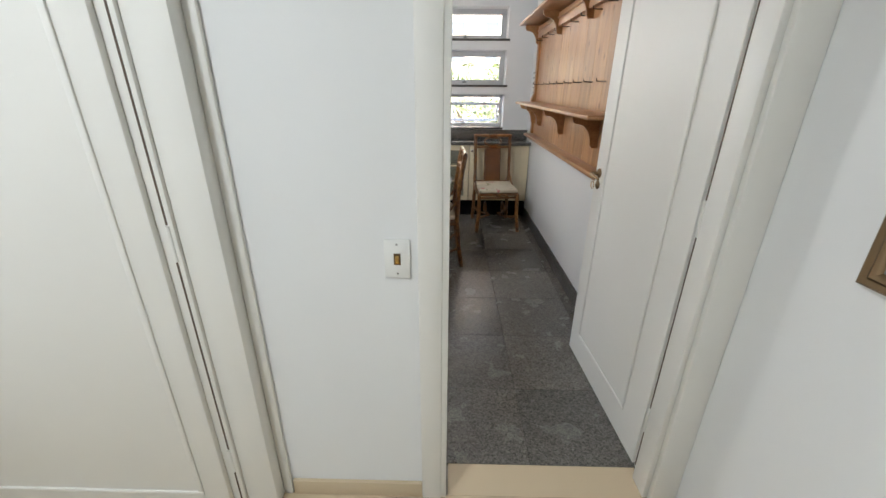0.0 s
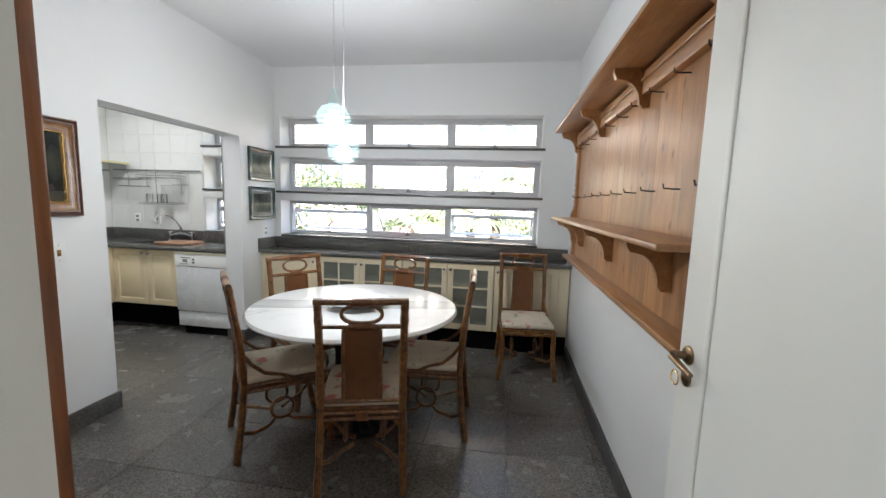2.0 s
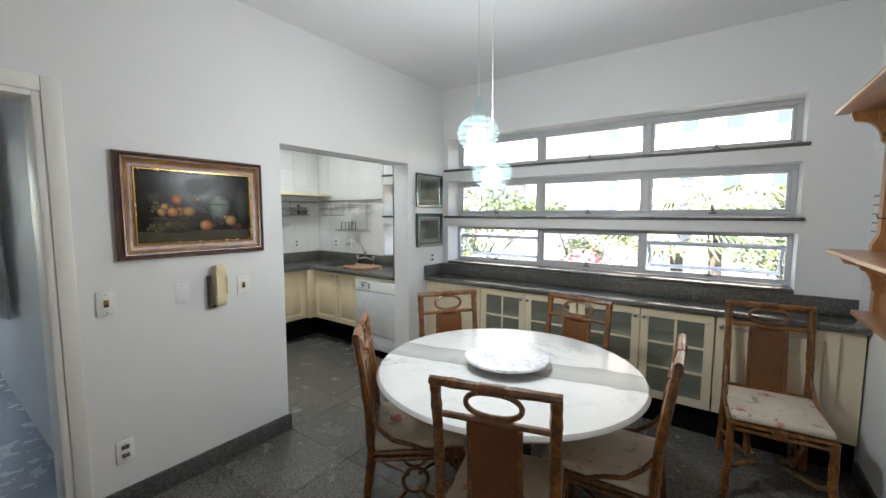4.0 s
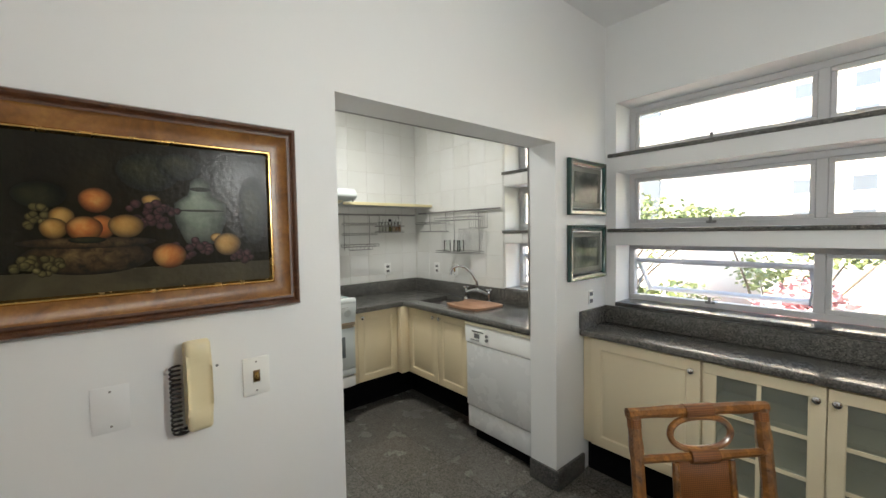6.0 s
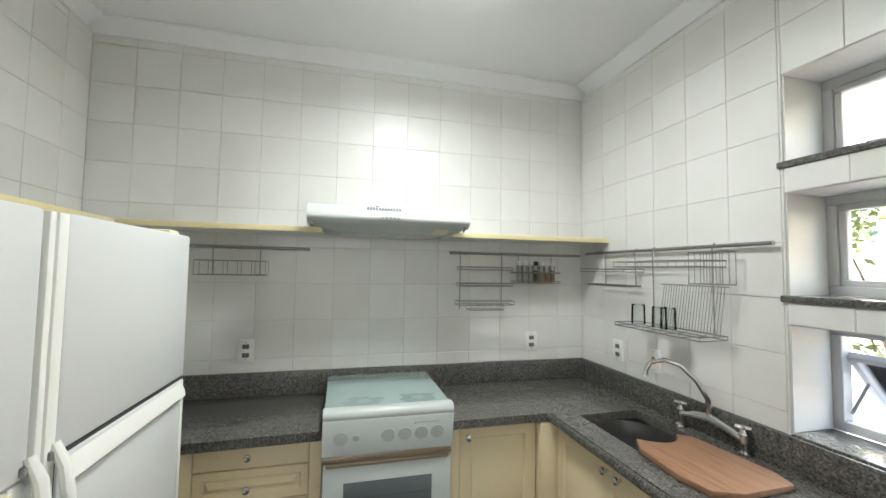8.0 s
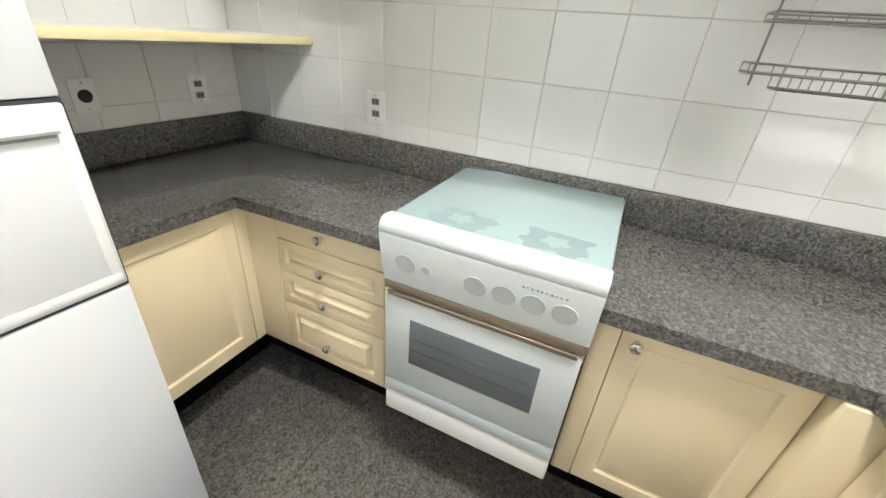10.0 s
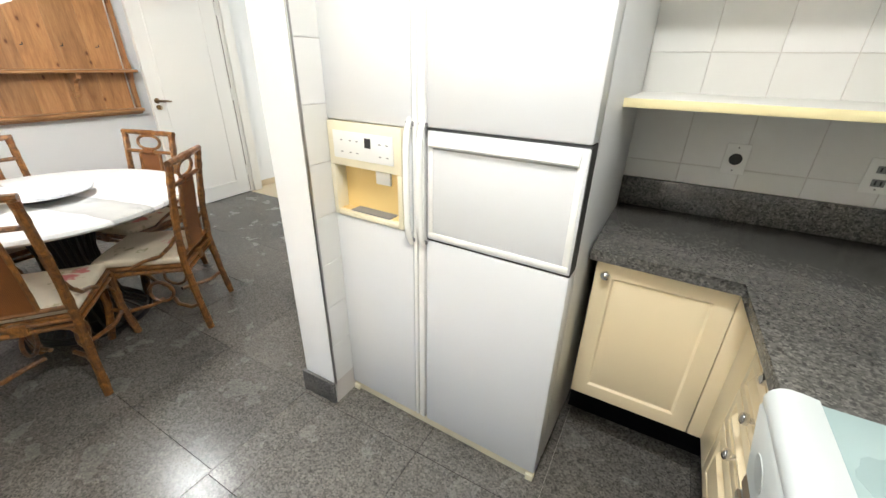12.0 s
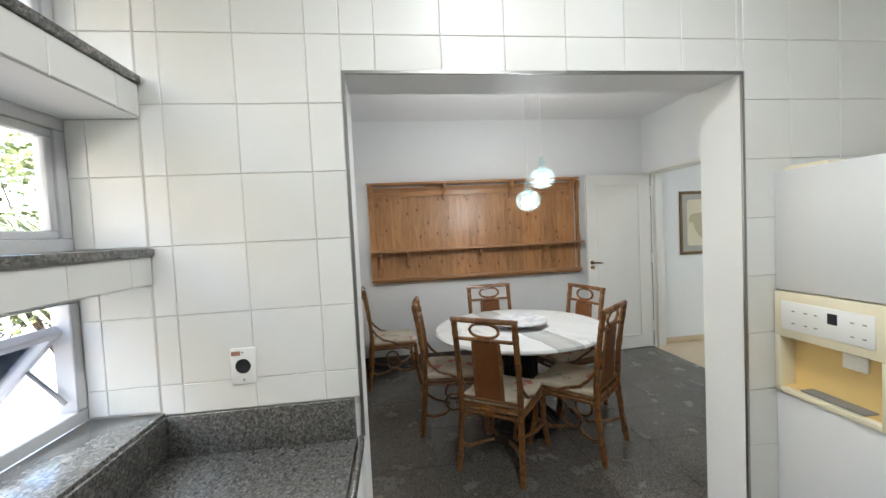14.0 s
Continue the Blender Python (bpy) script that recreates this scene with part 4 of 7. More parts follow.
cb = bmesh.new()
out = [(-4.03, 5.60)] + [(-4.02 + 0.055 * math.cos(radians(a)), 5.70 + 0.085 * math.sin(radians(a))) for a in range(-70, 71, 14)] + [(-4.03, 5.79), (-4.0, 5.84), (-3.70, 5.865), (-3.63, 5.84), (-3.625, 5.64), (-3.66, 5.555), (-3.76, 5.53), (-3.95, 5.55)]
prism(cb, out, "z", 0.901, 0.922)
bmesh.ops.bevel(cb, geom=list(cb.edges), offset=0.005, segments=2, profile=0.5, affect="EDGES")
solid("cutting_board", cb, BOARDW, "reddish wooden cutting board cut out to fit the sink", "cutting board")


# ---- kitchen: base cabinets ----
def frame_matrix(origin, right, out):
    r, o = Vector(right), Vector(out)
    u = Vector((0, 0, 1))
    m = Matrix((r, o, u)).transposed().to_4x4()
    m.translation = Vector(origin)
    return m


def raised_door(w, h, t=0.02, rail=0.055):
    """Door front in local x (width), y (outwards), z (height): routed groove and raised field."""
    bm = bmesh.new()
    xs = [0, rail, rail + 0.007, rail + 0.013, rail + 0.030]
    deep = 0.010 if h < 0.3 else 0.007
    ys = [t, t, t - deep, t - deep, t + deep - 0.005]
    if h < 0.1:
        return box(bm, 0, w, 0, t, 0, h, r=0.005)
    rings = []
    for d, y in [(0, 0)] + list(zip(xs, ys)):
        d2 = d if d else 0.0
        rings.append([bm.verts.new(p) for p in ((d2, y, d2), (w - d2, y, d2), (w - d2, y, h - d2), (d2, y, h - d2))])
    for a, b in zip(rings, rings[1:]):
        for i in range(4):
            bm.faces.new((a[i], a[(i + 1) % 4], b[(i + 1) % 4], b[i]))
    bm.faces.new(rings[-1])
    bm.faces.new(rings[0])
    edge = [e for e in bm.edges if all(abs(v.co.y - t) < 1e-6 for v in e.verts) and (min(abs(e.verts[0].co.x), abs(e.verts[0].co.x - w), abs(e.verts[0].co.z), abs(e.verts[0].co.z - h)) < 1e-6) and (min(abs(e.verts[1].co.x), abs(e.verts[1].co.x - w), abs(e.verts[1].co.z), abs(e.verts[1].co.z - h)) < 1e-6)]
    bmesh.ops.bevel(bm, geom=edge, offset=0.004, segments=2, profile=0.5, affect="EDGES")
    return bm


def knob(m, x, z, y=0.02):
    bm = L([(0.007, 0.0), (0.007, 0.012), (0.013, 0.016), (0.0155, 0.022), (0.014, 0.029), (0.008, 0.033), (0.001, 0.034)], (x, y, z), axis="y", sides=16)
    return placed(bm, m)


def cabinet(name, m, fronts, body, label, material=CREAM):
    """fronts: (x, z, w, h, knob x or None, knob z, rail). m puts local front plane into the room."""
    org = m.translation
    c = thing(name, label, "cabinet", (org.x, org.y, org.z))
    w, h, d = body
    part("body", placed(B(0, w, -d, -0.001, 0, h), m), material, c, smooth=False)
    for x, z, fw, fh, kx, kz, rail in fronts:
        f = part("drawer_front" if fh < 0.3 and fw > fh * 1.3 else "door", placed(raised_door(fw, fh, rail=rail), m @ Matrix.Translation((x, 0, z))), material, c)
        if kx is not None:
            part("knob", knob(m, kx, kz), CHROME, f, "round chrome knob")
    return c


south = frame_matrix((-4.0, 3.765, 0.28), (-1, 0, 0), (0, 1, 0))
cabinet("base_cabinet", south, [(0.0, 0.0, 0.40, 0.575, 0.035, 0.535, 0.055)], (0.455, 0.58, 0.53), "cream raised-panel base cabinet beside the refrigerator")
stovew = frame_matrix((-4.465, 4.35, 0.28), (0, -1, 0), (1, 0, 0))
drawers = [(0.0, 0.484, 0.43, 0.092, 0.232, 0.534, 0.022), (0.0, 0.356, 0.43, 0.124, 0.232, 0.41, 0.03), (0.0, 0.224, 0.43, 0.128, 0.232, 0.284, 0.03), (0.0, 0.0, 0.43, 0.22, 0.232, 0.09, 0.04)]
cabinet("drawer_cabinet", stovew, drawers, (0.43, 0.58, 0.46), "cream drawer unit with four raised-panel drawers")
right = frame_matrix((-4.465, 5.385, 0.28), (0, -1, 0), (1, 0, 0))
cabinet("base_cabinet", right, [(0.0, 0.0, 0.38, 0.575, 0.345, 0.53, 0.055)], (0.38, 0.58, 0.46), "cream raised-panel base cabinet beside the stove")
win = frame_matrix((-3.64, 5.485, 0.28), (-1, 0, 0), (0, -1, 0))
SINKBODY = (0.75, 0.40, 0.46)
cabinet("sink_cabinet", win, [(0.0, 0.0, 0.345, 0.575, 0.31, 0.535, 0.055), (0.35, 0.0, 0.395, 0.575, 0.385, 0.535, 0.055)], SINKBODY, "cream two-door cabinet under the sink")
for a, nm in (((-4.465, -4.445, 3.765, 3.918), 1), ((-4.465, -4.445, 4.352, 4.40), 2), ((-4.465, -4.445, 4.947, 5.003), 3), ((-4.465, -4.39, 5.387, 5.485), 4), ((-4.46, -4.403, 3.765, 3.785), 5)):
    solid("cabinet_filler", B(*a, 0.28, 0.858, r=0.002), CREAM, "narrow cream filler strip between kitchen units", "cabinet")
# Recess shade under the units comes from the blocks' near-black colour.
solid("plinth", B(-4.945, -4.62, 3.235, 5.975, 0.0, 0.276), VOID, "plinth coloured near-black for the shade of the deep recess under the kitchen units", "plinth", "structure", smooth=False)
solid("plinth", B(-4.61, -3.985, 3.235, 3.58, 0.0, 0.276), VOID, "plinth coloured near-black for the shade of the deep recess under the kitchen units", "plinth", "structure", smooth=False)
solid("plinth", B(-4.61, -3.06, 5.66, 5.975, 0.0, 0.276), VOID, "plinth coloured near-black for the shade of the deep recess under the kitchen units", "plinth", "structure", smooth=False)

# ---- dishwasher ----
dw = thing("dishwasher", "white dishwasher built in under the worktop", "dishwasher", (-3.33, 5.6, 0.0))
part("body", B(-3.63, -3.055, 5.47, 5.95, 0.09, 0.855, r=0.004), ENAMEL, dw)
part("door", B(-3.628, -3.057, 5.435, 5.468, 0.255, 0.71, r=0.008), ENAMEL, dw)
cp = part("control_panel", P([(5.432, 0.715), (5.468, 0.715), (5.468, 0.835), (5.440, 0.835), (5.430, 0.82)], "x", -3.63, -3.056), PLASTICW, dw)
part("top_trim", B(-3.632, -3.055, 5.425, 5.47, 0.838, 0.858, r=0.006), PLASTICY, dw, "yellowed cream top trim")
part("display", B(-3.54, -3.49, 5.4285, 5.433, 0.755, 0.785), GREYP, cp)
for k in range(4):
    part("button", B(-3.575 + 0.022 * k, -3.56 + 0.022 * k, 5.428, 5.433, 0.735, 0.742), GREYP, cp)
part("slot", B(-3.56, -3.45, 5.4275, 5.432, 0.797, 0.803), BLACKP, cp)
for k in range(2):
    part("knob", L([(0.011, 0), (0.011, -0.010), (0.008, -0.012)], (-3.42, 5.432, 0.755 + 0.03 * k), axis="y", sides=14), GREYP, cp)
part("kick_panel", B(-3.625, -3.06, 5.445, 5.468, 0.095, 0.248, r=0.006), ENAMEL, dw)
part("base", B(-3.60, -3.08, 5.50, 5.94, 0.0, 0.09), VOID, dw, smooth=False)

# ---- stove ----
st = thing("stove", "white four-burner gas stove with a closed glass lid", "stove", (-4.63, 4.67, 0.0))
part("body", B(-4.92, -4.402, 4.405, 4.94, 0.30, 0.955, r=0.005), GREYP, st, "dark grey side panels")
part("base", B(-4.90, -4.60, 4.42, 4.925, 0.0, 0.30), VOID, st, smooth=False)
pan = P([(-4.40, 0.955), (-4.40, 0.815), (-4.363, 0.812), (-4.339, 0.955), (-4.343, 0.965)], "y", 4.403, 4.943)
pn = part("control_panel", pan, STOVEP, st)
roll = [(-4.40, 0.957), (-4.343, 0.957)] + arc(-4.366, 0.973, 0.027, -38, 90, 8) + [(-4.385, 0.9985), (-4.40, 0.996)]
part("lid_front_rail", P(roll, "y", 4.403, 4.943), STOVEP, st, "rounded pale front rail of the lid")
lid = B(-4.915, -4.385, 4.407, 4.939, 0.985, 0.993, r=0.003)
part("glass_lid", lid, STOVEGLASS, st, "frosted blue-green glass lid")
part("lid_rim", B(-4.92, -4.39, 4.405, 4.941, 0.955, 0.984, r=0.003), STOVEP, st)
for k, yy in enumerate((4.475, 4.535, 4.665, 4.735, 4.805, 4.875)):
    r = 0.013 if k == 1 else 0.029
    bm = L([(r, 0.0), (r * 0.98, 0.0015), (0.002, 0.0018)], (0, 0, 0), axis="x", sides=20)
    placed(bm, Matrix.Translation((-4.3508, yy, 0.885)) @ Matrix.Rotation(radians(9.5), 4, "Y"))
    part("knob", bm, KNOBG, pn)
bm = bmesh.new()
for k in range(10):
    box(bm, 0.0, 0.0008, 4.775 + 0.0105 * k, 4.7785 + 0.0105 * k + 0.002 * (k % 3 == 0), -0.004 + 0.002 * (k % 2), 0.003)
placed(bm, Matrix.Translation((-4.3432, 0, 0.93)) @ Matrix.Rotation(radians(9.5), 4, "Y"))
part("maker_mark", bm, GREYP, pn, smooth=False)
part("trim_strip", B(-4.40, -4.362, 4.405, 4.941, 0.785, 0.810, r=0.004), TAUPE, st, "champagne metal trim strip")
od = part("oven_door", B(-4.40, -4.362, 4.407, 4.939, 0.452, 0.775, r=0.006), STOVEP, st)
part("lower_door_rail", B(-4.40, -4.363, 4.407, 4.939, 0.398, 0.447, r=0.004), STOVEP, od)
part("handle", B(-4.3622, -4.356, 4.42, 4.926, 0.770, 0.784, r=0.002), TAUPE, od)
part("oven_window", B(-4.3625, -4.3595, 4.49, 4.855, 0.545, 0.705, r=0.001), OVENGLASS, od, "dark oven window")
for zz in (0.60, 0.64):
    part("oven_rack", B(-4.3596, -4.3590, 4.50, 4.845, zz, zz + 0.0015), DARKSEAL_GAP, od)
part("drawer", B(-4.40, -4.366, 4.407, 4.939, 0.305, 0.385, r=0.008, seg=3), SHELF, st, "off-white plate-warmer drawer")
for (xx, yy), seed in (((-4.462, 4.57), 2), ((-4.468, 4.81), 6)):
    rng = random.Random(seed)
    ph0 = [rng.uniform(0, 6.28) for _ in range(4)]
    out = []
    for k in range(40):
        a = 2 * math.pi * k / 40
        r = 0.072 * (1 + 0.16 * math.sin(4 * a + ph0[0]) + 0.10 * math.sin(7 * a + ph0[1]) + 0.07 * math.sin(11 * a + ph0[2]))
        out.append((xx + r * math.cos(a) * 0.85, yy + r * math.sin(a) * 1.15))
    b0 = part("burner", P(out, "z", 0.9928, 0.9934), BURNERG, st, "burner seen faintly through the lid", smooth=False)
    cap = []
    for k in range(30):
        a = 2 * math.pi * k / 30
        r = 0.026 * (1 + 0.22 * math.sin(5 * a + ph0[3]))
        cap.append((xx + r * math.cos(a), yy + r * math.sin(a) * 1.2))
    part("burner_cap", P(cap, "z", 0.9932, 0.9938), STOVEGLASS, b0, smooth=False)

# ---- range hood ----
hd = thing("range_hood", "slim white range hood over the stove", "range hood", (-4.72, 4.68, 1.73))
hp = [(-4.949, 1.772), (-4.949, 1.855), (-4.56, 1.866), (-4.535, 1.86), (-4.500, 1.825)] + arc(-4.512, 1.805, 0.018, 30, -60, 5) + [(-4.515, 1.782), (-4.535, 1.772)]
part("shell", P(hp, "y", 4.302, 5.058), STOVEP, hd)
tray = bmesh.new()
low = [tray.verts.new(p) for p in ((-4.945, 4.42, 1.748), (-4.62, 4.42, 1.748), (-4.62, 4.94, 1.748), (-4.945, 4.94, 1.748))]
top = [tray.verts.new(p) for p in ((-4.947, 4.33, 1.771), (-4.545, 4.33, 1.771), (-4.545, 5.03, 1.771), (-4.947, 5.03, 1.771))]
for k in range(4):
    tray.faces.new((low[k], low[(k + 1) % 4], top[(k + 1) % 4], top[k]))
tray.faces.new(low)
tray.faces.new(top)
part("under_tray", tray, STOVEP, hd, smooth=False)
part("grease_filter", B(-4.92, -4.65, 4.45, 4.91, 1.744, 1.7478), ALU, hd, "grey grease filter")
part("lamp_cover", placed(B(-0.03, 0.03, -0.035, 0.035, -0.002, 0.002), Matrix.Translation((-4.585, 4.93, 1.757)) @ Matrix.Rotation(radians(-17), 4, "Y")), PLASTICY, hd, "cream lamp cover")
for k in range(12):
    part("vent_slot", B(-4.528, -4.512, 4.565 + 0.0135 * k, 4.572 + 0.0135 * k, 1.842, 1.8545), GREYP, hd)
for k in range(5):
    part("button", B(-4.494, -4.490, 4.63 + 0.018 * k, 4.640 + 0.018 * k, 1.803, 1.810), GREYP, hd)
for yy in (4.325, 5.035):
    part("bracket", T([(-4.53, yy, 1.785), (-4.512, yy, 1.766), (-4.53, yy, 1.758)], 0.005, sides=6), GREYP, hd)
part("cable", T([(-4.62, 4.60, 1.868), (-4.60, 4.62, 1.874), (-4.63, 4.64, 1.870), (-4.61, 4.66, 1.874), (-4.64, 4.63, 1.868)], 0.004, sides=6), BLACKP, hd)


# ---- shelves ----
def shelf(x0, x1, y0, y1, z, edges, label):
    s = thing("wall_shelf", label, "shelf", ((x0 + x1) / 2, (y0 + y1) / 2, z))
    part("board", B(x0, x1, y0, y1, z, z + 0.022), SHELF, s, smooth=False)
    for e in edges:
        part("edging", B(*e, z - 0.002, z + 0.024, r=0.002), SHELFE, s, "yellowed edging strip")


shelf(-4.67, -3.055, 3.232, 3.50, 1.745, [(-4.67, -3.055, 3.50, 3.506)], "long white wall shelf with yellowed edging over the refrigerator")
shelf(-4.948, -4.676, 3.232, 4.36, 1.745, [(-4.676, -4.67, 3.506, 4.36)], "white wall shelf with yellowed edging beside the hood")
shelf(-4.948, -4.676, 5.02, 5.978, 1.745, [(-4.676, -4.67, 5.02, 5.978)], "white wall shelf with yellowed edging beside the hood")
shelf(-4.948, -3.97, 3.232, 3.69, 1.33, [(-4.948, -3.97, 3.69, 3.696), (-3.97, -3.964, 3.232, 3.69)], "deep white wall shelf with yellowed edging above the worktop")


# ---- refrigerator ----
fg = thing("refrigerator", "white side-by-side refrigerator with a yellowed water dispenser", "refrigerator", (-3.5, 3.65, 0.0))
part("body", B(-3.953, -3.047, 3.26, 3.925, 0.045, 1.645, r=0.006), ENAMELT, fg)
d1 = bmesh.new()
for a in ((-3.412, -3.047, 0.045, 0.905), (-3.412, -3.047, 1.255, 1.655), (-3.412, -3.378, 0.905, 1.255)):
    box(d1, a[0], a[1], 3.932, 4.01, a[2], a[3], r=0.008)
d1p = part("freezer_door", d1, ENAMELT, fg)
d2 = bmesh.new()
for a in ((-3.953, -3.466, 0.045, 0.892), (-3.953, -3.466, 1.262, 1.655)):
    box(d2, a[0], a[1], 3.932, 4.01, a[2], a[3], r=0.008)
d2p = part("fridge_door", d2, ENAMELT, fg)
hatch = part("hatch_door", B(-3.951, -3.470, 3.94, 4.012, 0.899, 1.255, r=0.006), ENAMELT, fg)
part("hatch_frame", box(box(B(-3.944, -3.478, 4.010, 4.0145, 0.908, 0.926, r=0.002), -3.944, -3.926, 4.010, 4.0145, 0.926, 1.212, r=0.002), -3.494, -3.478, 4.010, 4.0145, 0.926, 1.212, r=0.002), PLASTICW, hatch)
part("hatch_handle", P([(4.010, 1.214), (4.020, 1.208), (4.025, 1.214), (4.022, 1.230), (4.012, 1.248)], "x", -3.93, -3.485), PLASTICW, hatch, "long white grip across the hatch")
# Grey strip painted as the shadow line below the hatch grip.
part("grip_shadow_gap", B(-3.928, -3.487, 4.0115, 4.0128, 1.201, 1.209), MIDGREY, hatch, smooth=False)
for a in ((-3.952, -3.468, 0.893, 0.9015), (-3.952, -3.468, 1.2525, 1.261), (-3.4715, -3.467, 0.9015, 1.2525), (-3.953, -3.9485, 0.9015, 1.2525)):
    part("hatch_seal", B(a[0], a[1], 3.945, 4.007, a[2], a[3]), DARKSEAL_GAP, fg, smooth=False)
# Backing whose dark colour stands for shade between the doors.
part("door_gap", B(-3.4655, -3.4125, 3.927, 3.965, 0.05, 1.65), DARKSEAL_GAP, fg, "dark backing coloured as shade between the two doors", smooth=False)
for xa, xb, o in ((-3.4305, -3.4165, d1p), (-3.4605, -3.4365, d2p)):
    part("edge_trim", B(xa, xb, 3.94, 4.013, 0.05, 1.652, r=0.003), PLASTICW, o)
for xc, o, s in ((-3.408, d1p, 1), (-3.458, d2p, -1)):
    bm = T([(xc, 4.012, 1.285), (xc, 4.028, 1.25), (xc, 4.036, 1.20), (xc, 4.038, 1.08), (xc, 4.036, 0.95), (xc, 4.028, 0.90), (xc, 4.012, 0.865)], [0.007, 0.009, 0.009, 0.009, 0.009, 0.009, 0.007], sides=10)
    for v in bm.verts:
        v.co.x = xc + (v.co.x - xc) * 1.25
    part("handle", bm, PLASTICW, o, "tall bowed plastic handle")
    for za, zb in ((1.262, 1.276), (0.876, 0.890)):
        part("handle_foot", B(xc - 0.015, xc + 0.015, 4.008, 4.018, za, zb, r=0.003), GREYP, o)
dp = part("dispenser", box(box(box(B(-3.376, -3.052, 3.95, 4.018, 1.10, 1.252, r=0.004), -3.376, -3.356, 3.95, 4.018, 0.908, 1.10, r=0.004), -3.072, -3.052, 3.95, 4.018, 0.908, 1.10, r=0.004), -3.356, -3.072, 3.95, 4.018, 0.908, 0.928, r=0.004), PLASTICY, fg, "yellowed dispenser surround")
part("recess", box(B(-3.358, -3.070, 3.934, 3.962, 0.925, 1.105), -3.358, -3.070, 3.962, 4.0, 0.9255, 0.930), AMBER, dp, "amber yellow recess")
part("drip_grille", B(-3.31, -3.13, 3.962, 4.008, 0.9302, 0.935), GREYP, dp, "grey drip grille")
part("lever_pad", B(-3.29, -3.225, 3.962, 3.972, 1.04, 1.085, r=0.002), PLASTICW, dp)
pan = part("control_panel", B(-3.345, -3.08, 4.016, 4.021, 1.128, 1.222, r=0.002), PLASTICW, dp)
part("display", B(-3.252, -3.226, 4.0205, 4.0225, 1.175, 1.207), BLACKP, pan)
for xx in (-3.12, -3.16, -3.19, -3.29, -3.32):
    for zz in (1.15, 1.19):
        part("button", B(xx - 0.006, xx + 0.004, 4.0205, 4.0215, zz, zz + 0.004), MIDGREY, pan)
for xa, xb in ((-3.20, -3.06), (-3.945, -3.885)):
    part("hinge_cover", B(xa, xb, 3.915, 3.985, 1.645, 1.668, r=0.008), PLASTICY, fg, "yellowed hinge cover")
part("toe_grille", B(-3.945, -3.055, 3.955, 4.0, 0.0, 0.04, r=0.004), PLASTICY, fg, "cream toe grille")
for xx in (-3.935, -3.065):
    part("foot", B(xx - 0.015, xx + 0.015, 3.985, 4.012, 0.0, 0.03, r=0.003), PLASTICY, fg)
turn = Matrix.Translation((-3.055, 4.012, 0)) @ Matrix.Rotation(radians(-1.7), 4, "Z") @ Matrix.Translation((3.047, -4.012, 0))
fg.matrix_basis = turn @ Matrix.Translation((-3.5, 3.65, 0.0))


# ---- dining: sideboard along the windows ----
ct = thing("sideboard_top", "long dark granite top with a splashback under the windows", "worktop", (-1.3, 5.8, 0.86))
bm = B(-2.868, 0.248, 5.655, 5.978, 0.858, 0.895, r=0.010, seg=3)
part("slab", bm, TOPG, ct)
part("splashback", B(-2.868, 0.248, 5.958, 5.979, 0.895, 1.003, r=0.003), TOPG, ct)
part("splashback", B(-2.868, -2.85, 5.66, 5.958, 0.895, 1.003, r=0.003), TOPG, ct)


def glazed_door(w, h, cols=2, rows=3):
    """Bars of a glazed door in local x, y (outwards), z."""
    bm = bmesh.new()
    s, bw = 0.055, 0.016
    for a in ((0, w, 0, s), (0, w, h - s, h), (0, s, s, h - s), (w - s, w, s, h - s)):
        box(bm, a[0], a[1], 0, 0.02, a[2], a[3], r=0.003, seg=1)
    for c in range(1, cols):
        x = s + (w - 2 * s) * c / cols
        box(bm, x - bw / 2, x + bw / 2, 0.002, 0.018, s, h - s)
    for r in range(1, rows):
        z = s + (h - 2 * s) * r / rows
        box(bm, s, w - s, 0.003, 0.017, z - bw / 2, z + bw / 2)
    return bm


def glazed_cabinet(x0, x1, label):
    c = thing("glazed_cabinet", label, "cabinet", (x0, 5.7, 0.2), group="glazed cabinets under the windows")
    bm = bmesh.new()
    for a in ((x0, x0 + 0.015, 5.705, 5.97, 0.2, 0.855), (x1 - 0.015, x1, 5.705, 5.97, 0.2, 0.855), (x0 + 0.015, x1 - 0.015, 5.705, 5.97, 0.2, 0.215), (x0 + 0.015, x1 - 0.015, 5.705, 5.97, 0.84, 0.855), (x0 + 0.015, x1 - 0.015, 5.96, 5.97, 0.215, 0.84)):
        box(bm, *a)
    part("body", bm, CREAMW, c, smooth=False)
    for z in (0.42, 0.62):
        part("shelf", B(x0 + 0.015, x1 - 0.015, 5.74, 5.96, z, z + 0.012), CREAMW, c, smooth=False)
    w = (x1 - x0) / 2 - 0.003
    for k in (0, 1):
        m = frame_matrix((x0 + 0.001 + k * (w + 0.004), 5.704, 0.205), (1, 0, 0), (0, -1, 0))
        d = part("door", placed(glazed_door(w, 0.645), m), CREAMW, c)
        for cc in (0, 1):
            for r in range(3):
                gw, gh = (w - 0.11) / 2, 0.535 / 3
                part("pane", placed(B(0.055 + cc * gw, 0.055 + (cc + 1) * gw, 0.008, 0.011, 0.055 + r * gh, 0.055 + (r + 1) * gh), m), CABPANE, d, smooth=False)
        part("knob", knob(m, w - 0.028 if k == 0 else 0.028, 0.59), CHROME, d, "round chrome knob")
    return c


